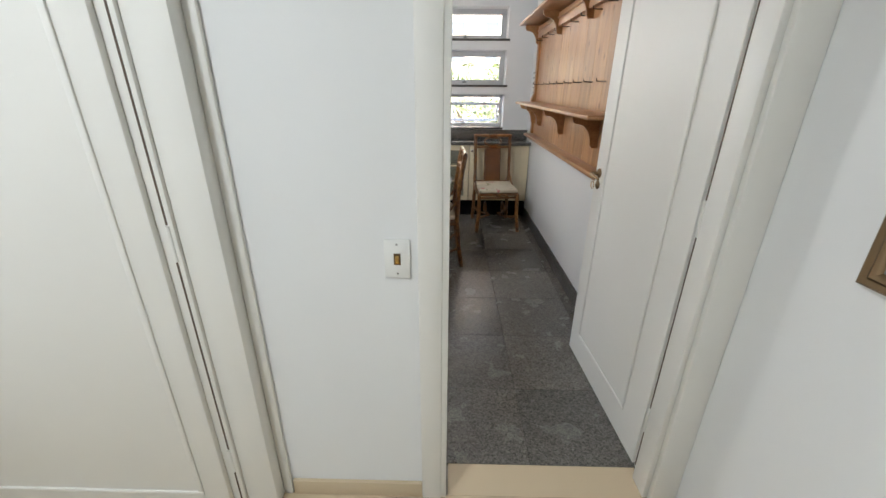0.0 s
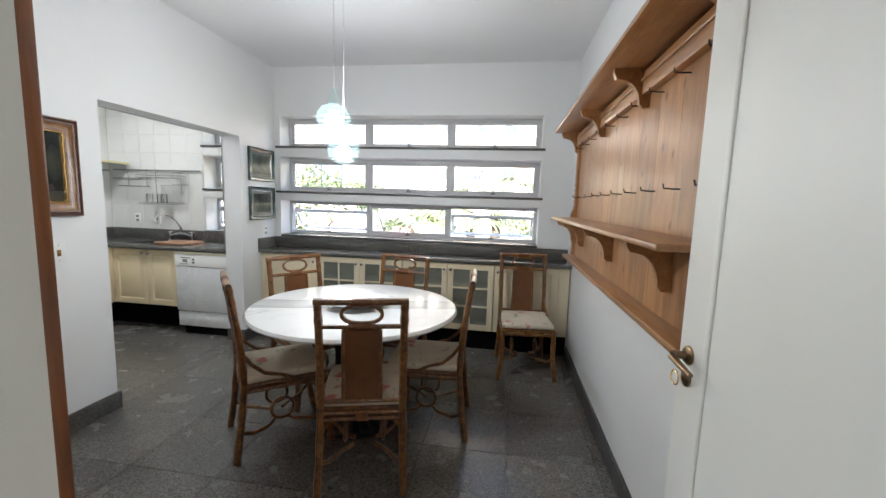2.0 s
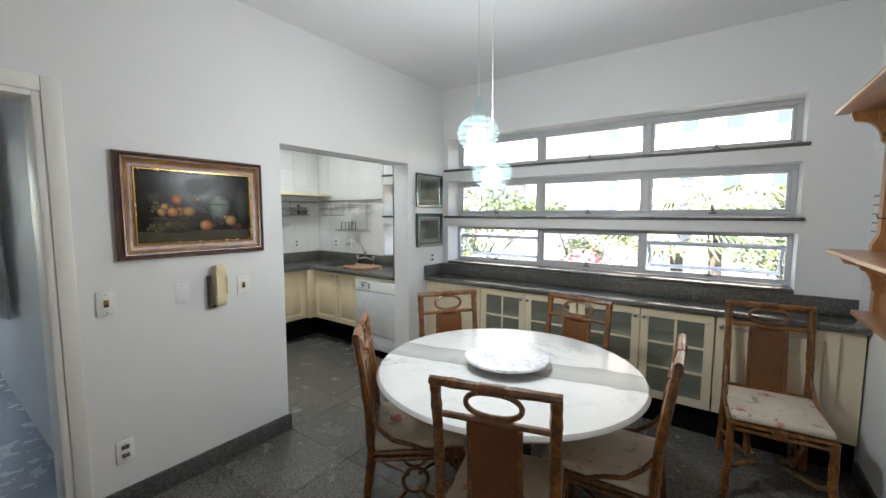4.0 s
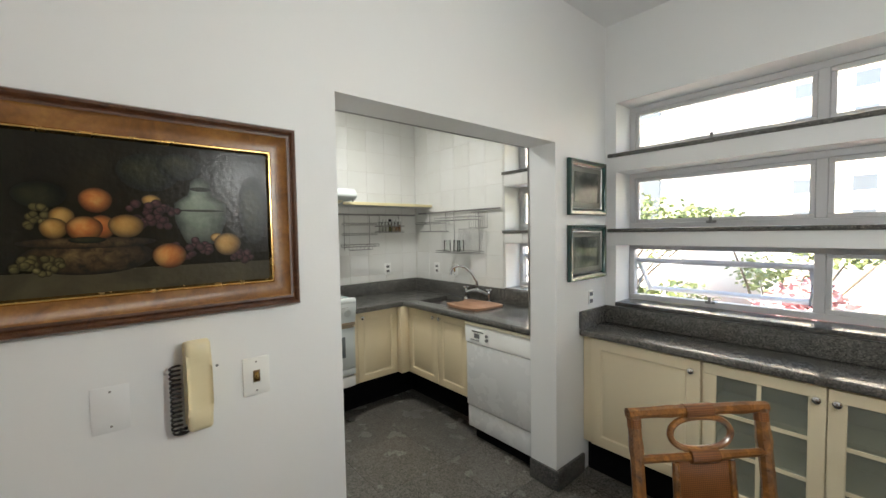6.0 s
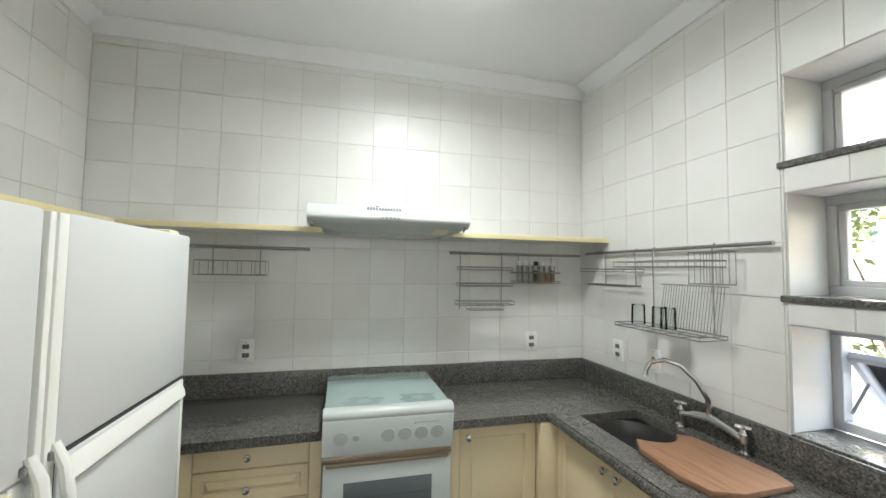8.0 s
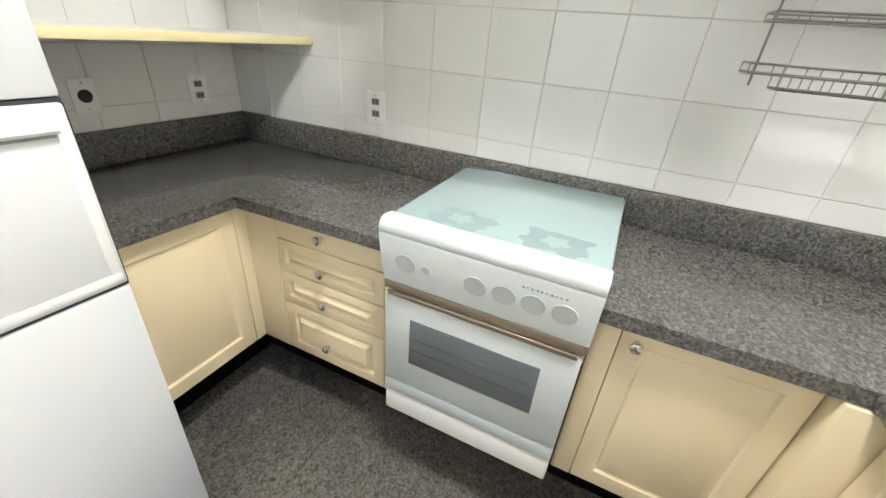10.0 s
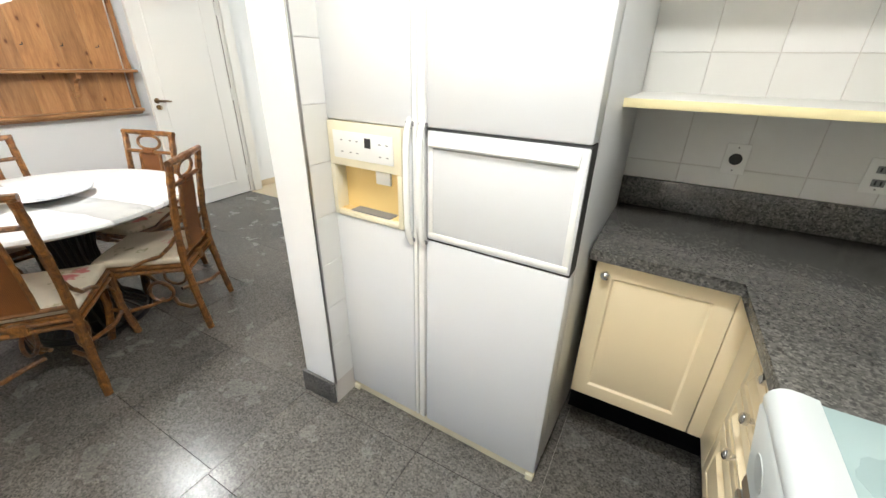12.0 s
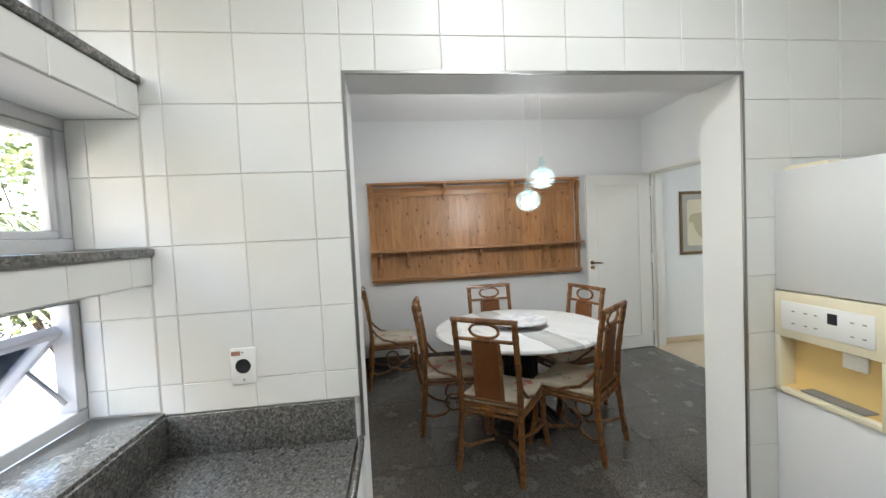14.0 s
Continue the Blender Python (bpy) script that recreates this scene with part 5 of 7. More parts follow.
glazed_cabinet(-2.225, -1.355, "cream glazed cabinet with two six-pane doors")
glazed_cabinet(-1.345, -0.455, "cream glazed cabinet with two six-pane doors")
m = frame_matrix((-2.865, 5.704, 0.2), (1, 0, 0), (0, -1, 0))
cabinet("base_cabinet", m, [(0.06, 0.005, 0.57, 0.645, 0.595, 0.595, 0.06)], (0.635, 0.655, 0.26), "cream raised-panel cabinet beneath the pictures", CREAMW)
m = frame_matrix((-0.45, 5.704, 0.2), (1, 0, 0), (0, -1, 0))
cabinet("base_cabinet", m, [(0.002, 0.005, 0.58, 0.645, 0.03, 0.595, 0.06)], (0.69, 0.655, 0.26), "cream raised-panel cabinet in the corner", CREAMW)
# Same near-black block in place of recess shade, below the dining cabinets.
solid("plinth", B(-2.865, 0.245, 5.76, 5.975, 0.0, 0.198), VOID, "plinth coloured near-black for the shade of the recess under the dining cabinets", "plinth", "structure", smooth=False)

# ---- dining table ----
TX, TY = -1.31, 4.37
tb = thing("dining_table", "round white marble dining table on a ribbed dark pedestal", "table", (TX, TY, 0))
prof = [(0.60, 0.716), (0.64, 0.718), (0.652, 0.724), (0.658, 0.733), (0.652, 0.742), (0.645, 0.748), (0.60, 0.75), (0.02, 0.75)]
part("tabletop", L(prof, (TX, TY, 0), sides=96), MARBLE, tb, "white marble top with grey veins and a broad grey band")
part("top_plate", L([(0.30, 0.700), (0.30, 0.715), (0.02, 0.715)], (TX, TY, 0), sides=32), BLACKP, tb)
for k in range(28):
    a = 2 * math.pi * k / 28
    pr = [(0.24, 0.70), (0.16, 0.60), (0.125, 0.45), (0.125, 0.28), (0.17, 0.12), (0.27, 0.03)]
    part("pedestal_rod", T([(TX + r * math.cos(a + 0.1 * i), TY + r * math.sin(a + 0.1 * i), z) for i, (r, z) in enumerate(pr)], 0.007, sides=6), IRON, tb)
for r, z in ((0.27, 0.025), (0.125, 0.36), (0.24, 0.69)):
    part("pedestal_ring", T([(TX + r * math.cos(2 * math.pi * k / 40), TY + r * math.sin(2 * math.pi * k / 40), z) for k in range(40)], 0.010, sides=6, closed=True), IRON, tb)
part("pedestal_core", L([(0.10, 0.01), (0.085, 0.3), (0.085, 0.5), (0.13, 0.70)], (TX, TY, 0)), BLACKP, tb)
part("foot", L([(0.29, 0.0), (0.29, 0.012), (0.02, 0.016)], (TX, TY, 0), sides=32), BLACKP, tb)
ls = thing("lazy_susan", "round veined marble turntable on the dining table", "turntable", (TX, TY, 0.75))
part("plate", L([(0.19, 0.787), (0.212, 0.789), (0.216, 0.796), (0.212, 0.803), (0.02, 0.804)], (TX, TY, 0), sides=64), MARBLEV, ls)
part("bearing", L([(0.10, 0.7505), (0.10, 0.786), (0.02, 0.787)], (TX, TY, 0), sides=32), BLACKP, ls)


# ---- rattan chairs ----
def cane_tube(pts, r=0.014, nodes=True, sides=8, sub=5):
    """Bamboo rod through pts with slight swellings at its nodes."""
    fine = []
    for a, b in zip(pts, pts[1:]):
        a, b = Vector(a), Vector(b)
        for i in range(sub):
            fine.append(a.lerp(b, i / sub))
    fine.append(Vector(pts[-1]))
    rads = [r * (1.16 if nodes and i % 5 == 2 else 1.0) for i in range(len(fine))]
    return T(fine, rads, sides=sides)


def chair(label):
    c = thing("dining_chair", label, "chair", (0, 0, 0), group="chairs round the table")
    W = 0.195
    for s in (-1, 1):
        part("rear_leg", cane_tube([(s * W * 1.06, -0.030, 0.0), (s * W * 1.02, -0.004, 0.18), (s * W, 0.018, 0.42), (s * W, 0.008, 0.62), (s * W, -0.018, 0.82), (s * W, -0.042, 0.965)], 0.0185), RATTAN, c)
        part("front_leg", cane_tube([(s * (W + 0.032), 0.478, 0.0), (s * (W + 0.012), 0.445, 0.2), (s * (W + 0.012), 0.44, 0.41)], 0.019), RATTAN, c)
        part("splat_post", cane_tube([(s * 0.088, 0.016, 0.47), (s * 0.086, 0.006, 0.64), (s * 0.084, -0.016, 0.83)], 0.010), RATTAN, c)
        for z in (0.385, 0.415):
            part("side_rail", cane_tube([(s * W, 0.018, z), (s * (W + 0.012), 0.44, z)], 0.0115), RATTAN, c)
        part("seat_arm", cane_tube([(s * (W + 0.002), 0.01, 0.60), (s * (W + 0.006), 0.06, 0.53), (s * (W + 0.010), 0.12, 0.478), (s * (W + 0.012), 0.20, 0.455), (s * (W + 0.012), 0.27, 0.42)], 0.010), RATTAN, c)
        part("corner_brace", cane_tube([(s * (W + 0.012), 0.43, 0.30), (s * (W + 0.008), 0.38, 0.36), (s * (W + 0.006), 0.31, 0.38)], 0.008, nodes=False), RATTAN, c)
        part("corner_brace", cane_tube([(s * W, 0.02, 0.30), (s * 0.16, 0.018, 0.36), (s * 0.10, 0.018, 0.38)], 0.008, nodes=False), RATTAN, c)
        lo = [(s * W * 1.0, 0.0, 0.16), (s * (W - 0.03), 0.06, 0.125), (s * 0.11, 0.15, 0.12), (s * 0.055, 0.19, 0.13)]
        part("stretcher", cane_tube(lo, 0.0115, nodes=False), RATTAN, c)
        hi = [(s * (W + 0.012), 0.445, 0.18), (s * (W - 0.02), 0.385, 0.135), (s * 0.11, 0.29, 0.125), (s * 0.055, 0.25, 0.13)]
        part("stretcher", cane_tube(hi, 0.0115, nodes=False), RATTAN, c)
        ringp = [(s * 0.10, 0.225 + 0.062 * math.cos(a), 0.205 + 0.062 * math.sin(a)) for a in (2 * math.pi * k / 20 for k in range(20))]
        part("ring", T(ringp, 0.0095, closed=True), RATTAN, c)
    part("top_rail", cane_tube([(-W - 0.018, -0.042, 0.968), (0, -0.046, 0.968), (W + 0.018, -0.042, 0.968)], 0.0165), RATTAN, c)
    part("mid_rail", cane_tube([(-W, -0.018, 0.845), (W, -0.018, 0.845)], 0.012), RATTAN, c)
    part("low_rail", cane_tube([(-W, 0.018, 0.465), (W, 0.018, 0.465)], 0.0115), RATTAN, c)
    oval = [(0.092 * math.copysign(abs(math.cos(a)) ** 0.75, math.cos(a)), -0.030 - 0.2 * (0.040 * math.sin(a)), 0.906 + 0.043 * math.sin(a)) for a in (2 * math.pi * k / 32 for k in range(32))]
    part("oval_ring", T(oval, 0.0095, closed=True), RATTAN, c)
    for z, y in ((0.966, -0.045), (0.846, -0.018)):
        part("binding", T([(-0.042, y, z), (0.042, y, z)], 0.020, sides=12), CANE, c, "cane binding")
    for s in (-1, 1):
        part("binding", T([(s * W, -0.040, 0.955), (s * W, -0.036, 0.93)], 0.0195, sides=10), CANE, c)
    bm = bmesh.new()
    rows = [(0.47, 0.014), (0.56, 0.010), (0.66, 0.001), (0.75, -0.010), (0.835, -0.020)]
    for th in (0.004, -0.004):
        for (z0, y0), (z1, y1) in zip(rows, rows[1:]):
            bm.faces.new([bm.verts.new(p) for p in ((-0.086, y0 + th, z0), (0.086, y0 + th, z0), (0.086, y1 + th, z1), (-0.086, y1 + th, z1))])
    part("back_panel", bm, CANE, c, "woven brown cane panel")
    for z in (0.375, 0.405):
        part("front_rail", cane_tube([(-W - 0.012, 0.44, z), (W + 0.012, 0.44, z)], 0.0115), RATTAN, c)
        part("rear_rail", cane_tube([(-W, 0.018, z), (W, 0.018, z)], 0.0115), RATTAN, c)
    part("rail_block", B(-0.03, 0.03, 0.004, 0.030, 0.365, 0.42, r=0.004), RATTAN, c)
    part("rail_block", B(-0.03, 0.03, 0.428, 0.454, 0.365, 0.42, r=0.004), RATTAN, c)
    part("seat_frame", B(-W - 0.004, W + 0.004, 0.03, 0.43, 0.395, 0.425, r=0.006), RATTAN, c)
    bm = B(-W - 0.012, W + 0.012, 0.03, 0.455, 0.425, 0.468, r=0.018, seg=4)
    bmesh.ops.subdivide_edges(bm, edges=[e for e in bm.edges if e.calc_length() > 0.2], cuts=6, use_grid_fill=True)
    for v in bm.verts:
        if v.co.z > 0.45:
            u = (v.co.x / 0.2) ** 2 + ((v.co.y - 0.24) / 0.21) ** 2
            v.co.z += 0.012 * max(0, 1 - u) + 0.003 * noise.noise(Vector((v.co.x * 14, v.co.y * 14, 0)))
    part("seat_cushion", bm, FABRIC, c, "faded floral seat cushion")
    return c


first = chair("brown rattan dining chair with cane back and floral seat")
SEATS = [
    ((-1.02, 3.70), (-0.27, 0.963), ""),
    ((-1.855, 3.94), (0.754, 0.656), ""),
    ((-0.60, 4.42), (-1.0, -0.05), ""),
    ((-1.95, 4.78), (0.81, -0.59), ""),
    ((-1.19, 5.12), (-0.11, -1.0), ""),
    ((-0.19, 5.60), (0.09, -1.0), "brown rattan dining chair set apart against the cabinets"),
]
for k, ((x, y), (fx, fy), lab) in enumerate(SEATS):
    m = pose(x, y, 0, 0, 0, math.degrees(math.atan2(-fx, fy)))
    if k == 0:
        first.matrix_basis = m
    else:
        o = copy_thing(first, m)
        if lab:
            tagged(o, lab)

# ---- pendants ----
for (px, py, pz) in ((-1.367, 4.159, 1.891), (-1.358, 4.274, 1.729)):
    p = thing("pendant_lamp", "round swirled clear glass pendant lamp, lit", "lamp", (px, py, pz), group="pendant lamps over the table")
    R = 0.1
    bm = bmesh.new()
    bmesh.ops.create_uvsphere(bm, u_segments=32, v_segments=18, radius=R)
    for v in bm.verts:
        v.co = Vector((px + v.co.x * 0.94, py + v.co.y * 0.94, pz - 0.012 + v.co.z * 0.80))
    sh = part("shade", bm, GLOBE, p, "clear glass globe with milky spiral threads")
    sh.visible_shadow = False
    part("bulb", L([(0.014, 0.03), (0.034, 0.018), (0.046, 0.004), (0.051, -0.016), (0.048, -0.034), (0.034, -0.05), (0.004, -0.056)], (px, py, pz - 0.012), sides=24), BULB, p).visible_shadow = False
    part("socket", L([(0.034, 0.03), (0.031, 0.06), (0.026, 0.095), (0.018, 0.125), (0.009, 0.15), (0.004, 0.155)], (px, py, pz), sides=20), NECK, p, "frosted glass neck").visible_shadow = False
    part("cord", T([(px, py, pz + 0.15), (px, py, 2.765)], 0.0025, sides=6), PLASTICW, p)
cr = thing("ceiling_rose", "white ceiling rose of the pendant lamps", "ceiling rose", (-1.362, 4.215, 2.74))
part("cup", L([(0.09, 2.779), (0.09, 2.765), (0.07, 2.755), (0.02, 2.752)], (-1.362, 4.215, 0)), PLASTICW, cr)
# The hall fixture is made up to carry its added lamp.
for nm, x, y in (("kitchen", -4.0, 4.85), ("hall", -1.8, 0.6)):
    f = thing("ceiling_light", "round white ceiling light placed out of view in the " + nm + ", lit", "lamp", (x, y, 2.66))
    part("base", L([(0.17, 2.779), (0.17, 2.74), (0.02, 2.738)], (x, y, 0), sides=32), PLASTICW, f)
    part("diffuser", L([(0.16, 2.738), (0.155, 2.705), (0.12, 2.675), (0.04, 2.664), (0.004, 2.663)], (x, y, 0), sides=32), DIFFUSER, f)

# ---- wall rack of pine ----
hu = thing("plate_rack", "large honey-coloured knotty pine wall rack with two shelves", "wall rack", (0.25, 4.34, 0.965))
YS, YN = 3.10, 5.57
nb = 11
bwid = (YN - YS - 0.1) / nb
for k in range(nb):
    part("board", B(0.226, 0.247, YS + 0.05 + k * bwid + 0.0003, YS + 0.05 + (k + 1) * bwid - 0.0003, 0.985, 2.03, r=0.001, seg=1), PINE, hu)
for a in ((YS, YS + 0.06), (YN - 0.06, YN)):
    out = [(0.246, 0.965), (0.246, 2.05), (0.16, 2.05), (0.165, 1.98), (0.205, 1.90), (0.205, 1.42), (0.18, 1.36), (0.18, 1.30), (0.205, 1.22), (0.205, 1.0), (0.20, 0.965)]
    part("side_stile", P([(x, z) for x, z in out], "y", a[0], a[1] - 0.03 if a[0] == YS else a[1]), PINE, hu)
part("cornice", box(B(0.008, 0.247, YS + 0.08, YN, 2.045, 2.066, r=0.005), 0.19, 0.226, YS + 0.06, YN - 0.06, 1.93, 2.03, r=0.004), PINEH, hu)
part("frieze_bead", B(0.18, 0.2, YS + 0.06, YN - 0.06, 1.985, 2.0, r=0.006), PINEH, hu)
sh = B(0.016, 0.226, YS + 0.03, YN - 0.03, 1.312, 1.334, r=0.006, seg=3)
part("shelf", sh, PINEH, hu)
part("bottom_ledge", box(B(0.133, 0.23, YS + 0.01, YN - 0.01, 0.985, 1.012, r=0.006), 0.17, 0.2265, YS + 0.02, YN - 0.02, 0.962, 0.986, r=0.005), PINEH, hu)


def bracket(yc, ztop, depth, drop, x_back):
    q = [(x_back, ztop), (x_back - depth, ztop), (x_back - depth, ztop - 0.02), (x_back - depth * 0.92, ztop - 0.045)]
    for k in range(9):
        a = radians(90 * k / 8)
        q.append((x_back - 0.045 - (depth * 0.8 - 0.045) * (1 - math.sin(a)), ztop - 0.05 - (drop * 0.62) * (1 - math.cos(a))))
    q += [(x_back - 0.045, ztop - drop * 0.9), (x_back - 0.03, ztop - drop), (x_back, ztop - drop)]
    bm = P(q, "y", yc - 0.014, yc + 0.014)
    return bm


for yc in (5.535, 4.715, 3.942, 3.21):
    part("top_bracket", bracket(yc, 2.045, 0.16, 0.17, 0.226), PINEH, hu)
for yc in (5.46, 5.146, 4.332, 3.544):
    part("shelf_bracket", bracket(yc, 1.312, 0.165, 0.19, 0.226), PINEH, hu)
for zz in (1.50, 1.90):
    for k in range(10):
        yy = YS + 0.2 + k * 0.236
        part("hook", T([(0.228, yy, zz), (0.20, yy, zz), (0.172, yy, zz + 0.002), (0.168, yy, zz + 0.018)], 0.0032, sides=6), IRON, hu, "small iron cup hook")

# ---- pictures ----
pt = thing("painting", "dark still life of fruit in a walnut and gilt frame", "painting", (-2.87, 3.6, 1.28))
y0, y1, z0, z1 = 3.225, 3.97, 1.283, 1.825


def picture_frame(parent, y0, y1, z0, z1, prof, material, x, sgn=1, name="frame", label=""):
    """Mitred frame: prof holds (inset, height) pairs, on the plane x, raised by sgn."""
    bm = bmesh.new()
    rings = []
    for d, h in prof:
        rings.append([bm.verts.new((x + sgn * h, a, b)) for a, b in ((y0 + d, z0 + d), (y1 - d, z0 + d), (y1 - d, z1 - d), (y0 + d, z1 - d))])
    for a, b in zip(rings, rings[1:]):
        for i in range(4):
            bm.faces.new((a[i], a[(i + 1) % 4], b[(i + 1) % 4], b[i]))
    return part(name, bm, material, parent, label)


picture_frame(pt, y0, y1, z0, z1, [(0.0, 0.001), (0.0, 0.026), (0.005, 0.034), (0.012, 0.036), (0.018, 0.030), (0.024, 0.034), (0.030, 0.032)], WALNUTD, -2.869, name="outer_frame", label="dark rounded outer moulding")
picture_frame(pt, y0, y1, z0, z1, [(0.030, 0.032), (0.036, 0.026), (0.060, 0.018), (0.074, 0.018)], WALNUT, -2.869, name="inner_frame", label="burr walnut inner moulding")
picture_frame(pt, y0, y1, z0, z1, [(0.074, 0.018), (0.077, 0.023), (0.081, 0.023), (0.086, 0.012)], BRASS, -2.869, name="gilt_slip", label="thin gilt slip")


def canvas_material(name, stops, rough=0.3, scale=5.0, modelled=False):
    """Oil paint; modelled paints take the painter's light and dark from the colour layer."""
    m, n, l, b = mat(name, stops[0][1], rough, spec=0.22)
    v = coords(n, l, shift=True)
    c = ramp(n, l, noise_tex(n, l, v, scale, 5, 0.6, 0.4), stops)
    if modelled:
        a = n.new("ShaderNodeVertexColor")
        a.layer_name = "tone"
        c = mix(n, l, c, a.outputs[0], 1.0, "MULTIPLY")
    l.new(c, b.inputs["Base Color"])
    bump(n, l, b, noise_tex(n, l, v, 70, 5), 0.45, 0.0018)
    return m


CANVAS = canvas_material("dark_oil_ground", [(0.3, (0.006, 0.006, 0.005)), (0.6, (0.018, 0.016, 0.010)), (0.8, (0.035, 0.030, 0.018))], 0.2, 4)
TABLEP = canvas_material("olive_oil_ground", [(0.3, (0.030, 0.025, 0.013)), (0.7, (0.065, 0.054, 0.03))], 0.35, 9)
PEACH = canvas_material("peach_oil", [(0.3, (0.34, 0.07, 0.02)), (0.5, (0.50, 0.17, 0.04)), (0.7, (0.62, 0.34, 0.10))], 0.35, 16, True)
PEARP = canvas_material("ochre_oil", [(0.3, (0.34, 0.15, 0.03)), (0.7, (0.58, 0.36, 0.11))], 0.35, 16, True)
GRAPE = canvas_material("grape_oil", [(0.3, (0.03, 0.010, 0.012)), (0.6, (0.09, 0.035, 0.035)), (0.85, (0.20, 0.13, 0.12))], 0.3, 60, True)
VASEP = canvas_material("celadon_oil", [(0.3, (0.13, 0.16, 0.12)), (0.55, (0.22, 0.26, 0.20)), (0.8, (0.36, 0.38, 0.29))], 0.35, 14, True)
GREENG = canvas_material("green_grape_oil", [(0.3, (0.06, 0.05, 0.02)), (0.6, (0.15, 0.125, 0.045)), (0.85, (0.27, 0.235, 0.10))], 0.3, 50, True)
BASKET = canvas_material("basket_oil", [(0.35, (0.02, 0.013, 0.006)), (0.55, (0.08, 0.048, 0.018)), (0.75, (0.15, 0.10, 0.035))], 0.4, 45, True)
LEAFP = canvas_material("leaf_oil", [(0.35, (0.012, 0.014, 0.007)), (0.7, (0.035, 0.037, 0.016))], 0.3, 25, True)
xc = -2.858
part("canvas", B(-2.866, xc, y0 + 0.083, y1 - 0.083, z0 + 0.083, z1 - 0.083), CANVAS, pt, smooth=False)
part("painted_table", B(xc - 0.001, xc + 0.0006, y0 + 0.084, y1 - 0.084, z0 + 0.084, 1.424), TABLEP, pt, smooth=False)


LAYER = itertools.count()


def daub(cy, cz, ry, rz, material, name="painted_fruit", outline=None):
    """Flat painted shape; tone falls off from a highlight set up and to one side."""
    bm = bmesh.new()
    lay = bm.loops.layers.color.new("tone")
    k, rings = 24, 5
    x = xc + 0.0008 + 0.00004 * next(LAYER)
    def edge(a):
        return outline(a) if outline else (math.cos(a) * (1 + 0.03 * math.sin(3 * a)), math.sin(a))
    hy, hz = -0.25, 0.3
    grid = []
    for r in range(rings + 1):
        f = r / rings
        row = []
        for i in range(k):
            ey, ez = edge(2 * math.pi * i / k)
            row.append(bm.verts.new((x, cy + ry * (hy * (1 - f) + ey * f), cz + rz * (hz * (1 - f) + ez * f))))
        grid.append(row)
    tones = [1.0, 0.98, 0.92, 0.80, 0.62, 0.30]
    for r in range(rings):
        for i in range(k):
            try:
                face = bm.faces.new((grid[r][i], grid[r][(i + 1) % k], grid[r + 1][(i + 1) % k], grid[r + 1][i]))
            except ValueError:
                continue
            for lp, t in zip(face.loops, (tones[r], tones[r], tones[r + 1], tones[r + 1])):
                lp[lay] = (t, t, t, 1)
    part(name, bm, material, pt)


# back to front: leaves, jug, basket, fruit, grapes
daub(3.599, 1.665, 0.066, 0.048, LEAFP, "painted_leaf")
daub(3.665, 1.685, 0.05, 0.035, LEAFP, "painted_leaf")
daub(3.40, 1.60, 0.045, 0.03, LEAFP, "painted_leaf")
daub(3.845, 1.575, 0.04, 0.10, LEAFP, "painted_jug")
def vase_edge(a):
    s, c = math.sin(a), math.cos(a)
    w = 1.0 if s < 0.25 else (1.0 - 0.62 * min(1, (s - 0.25) / 0.3) if s < 0.55 else 0.40)
    w *= 1.0 if s > -0.2 else 1.0 - 0.45 * (-0.2 - s) / 0.8
    return (math.copysign(min(1, abs(c) * 1.9), c) * w, s)


daub(3.711, 1.565, 0.062, 0.095, VASEP, "painted_vase", vase_edge)
daub(3.711, 1.628, 0.025, 0.006, LEAFP, "painted_vase_band")
daub(3.711, 1.570, 0.056, 0.003, LEAFP, "painted_vase_band")
daub(3.483, 1.455, 0.120, 0.042, BASKET, "painted_basket")
daub(3.483, 1.490, 0.126, 0.014, BASKET, "painted_basket_rim")


def grapes(seed, count, cy, cz, ry, rz, material, size=0.010):
    rng = random.Random(seed)
    for _ in range(count):
        a, f = rng.uniform(0, 2 * math.pi), math.sqrt(rng.random())
        g = size * rng.uniform(0.8, 1.15)
        daub(cy + ry * f * math.cos(a), cz + rz * f * math.sin(a), g, g, material, "painted_grape")


grapes(5, 16, 3.395, 1.548, 0.024, 0.026, GREENG, 0.009)
daub(3.601, 1.594, 0.020, 0.015, PEARP)
grapes(7, 34, 3.604, 1.558, 0.058, 0.036, GRAPE)
daub(3.494, 1.591, 0.031, 0.030, PEACH)
daub(3.503, 1.527, 0.026, 0.029, PEACH)
daub(3.434, 1.551, 0.022, 0.023, PEARP)
daub(3.420, 1.524, 0.024, 0.024, PEARP)
daub(3.549, 1.529, 0.035, 0.029, PEARP)
daub(3.472, 1.523, 0.033, 0.030, PEACH)
daub(3.476, 1.496, 0.034, 0.008, LEAFP, "painted_leaf")
grapes(11, 22, 3.683, 1.462, 0.044, 0.030, GRAPE)
grapes(13, 12, 3.805, 1.440, 0.032, 0.014, GRAPE)
grapes(17, 26, 3.392, 1.440, 0.040, 0.020, GREENG, 0.009)
daub(3.635, 1.451, 0.037, 0.033, PEACH)
daub(3.746, 1.496, 0.017, 0.013, PEARP)
daub(3.772, 1.477, 0.034, 0.032, PEARP)

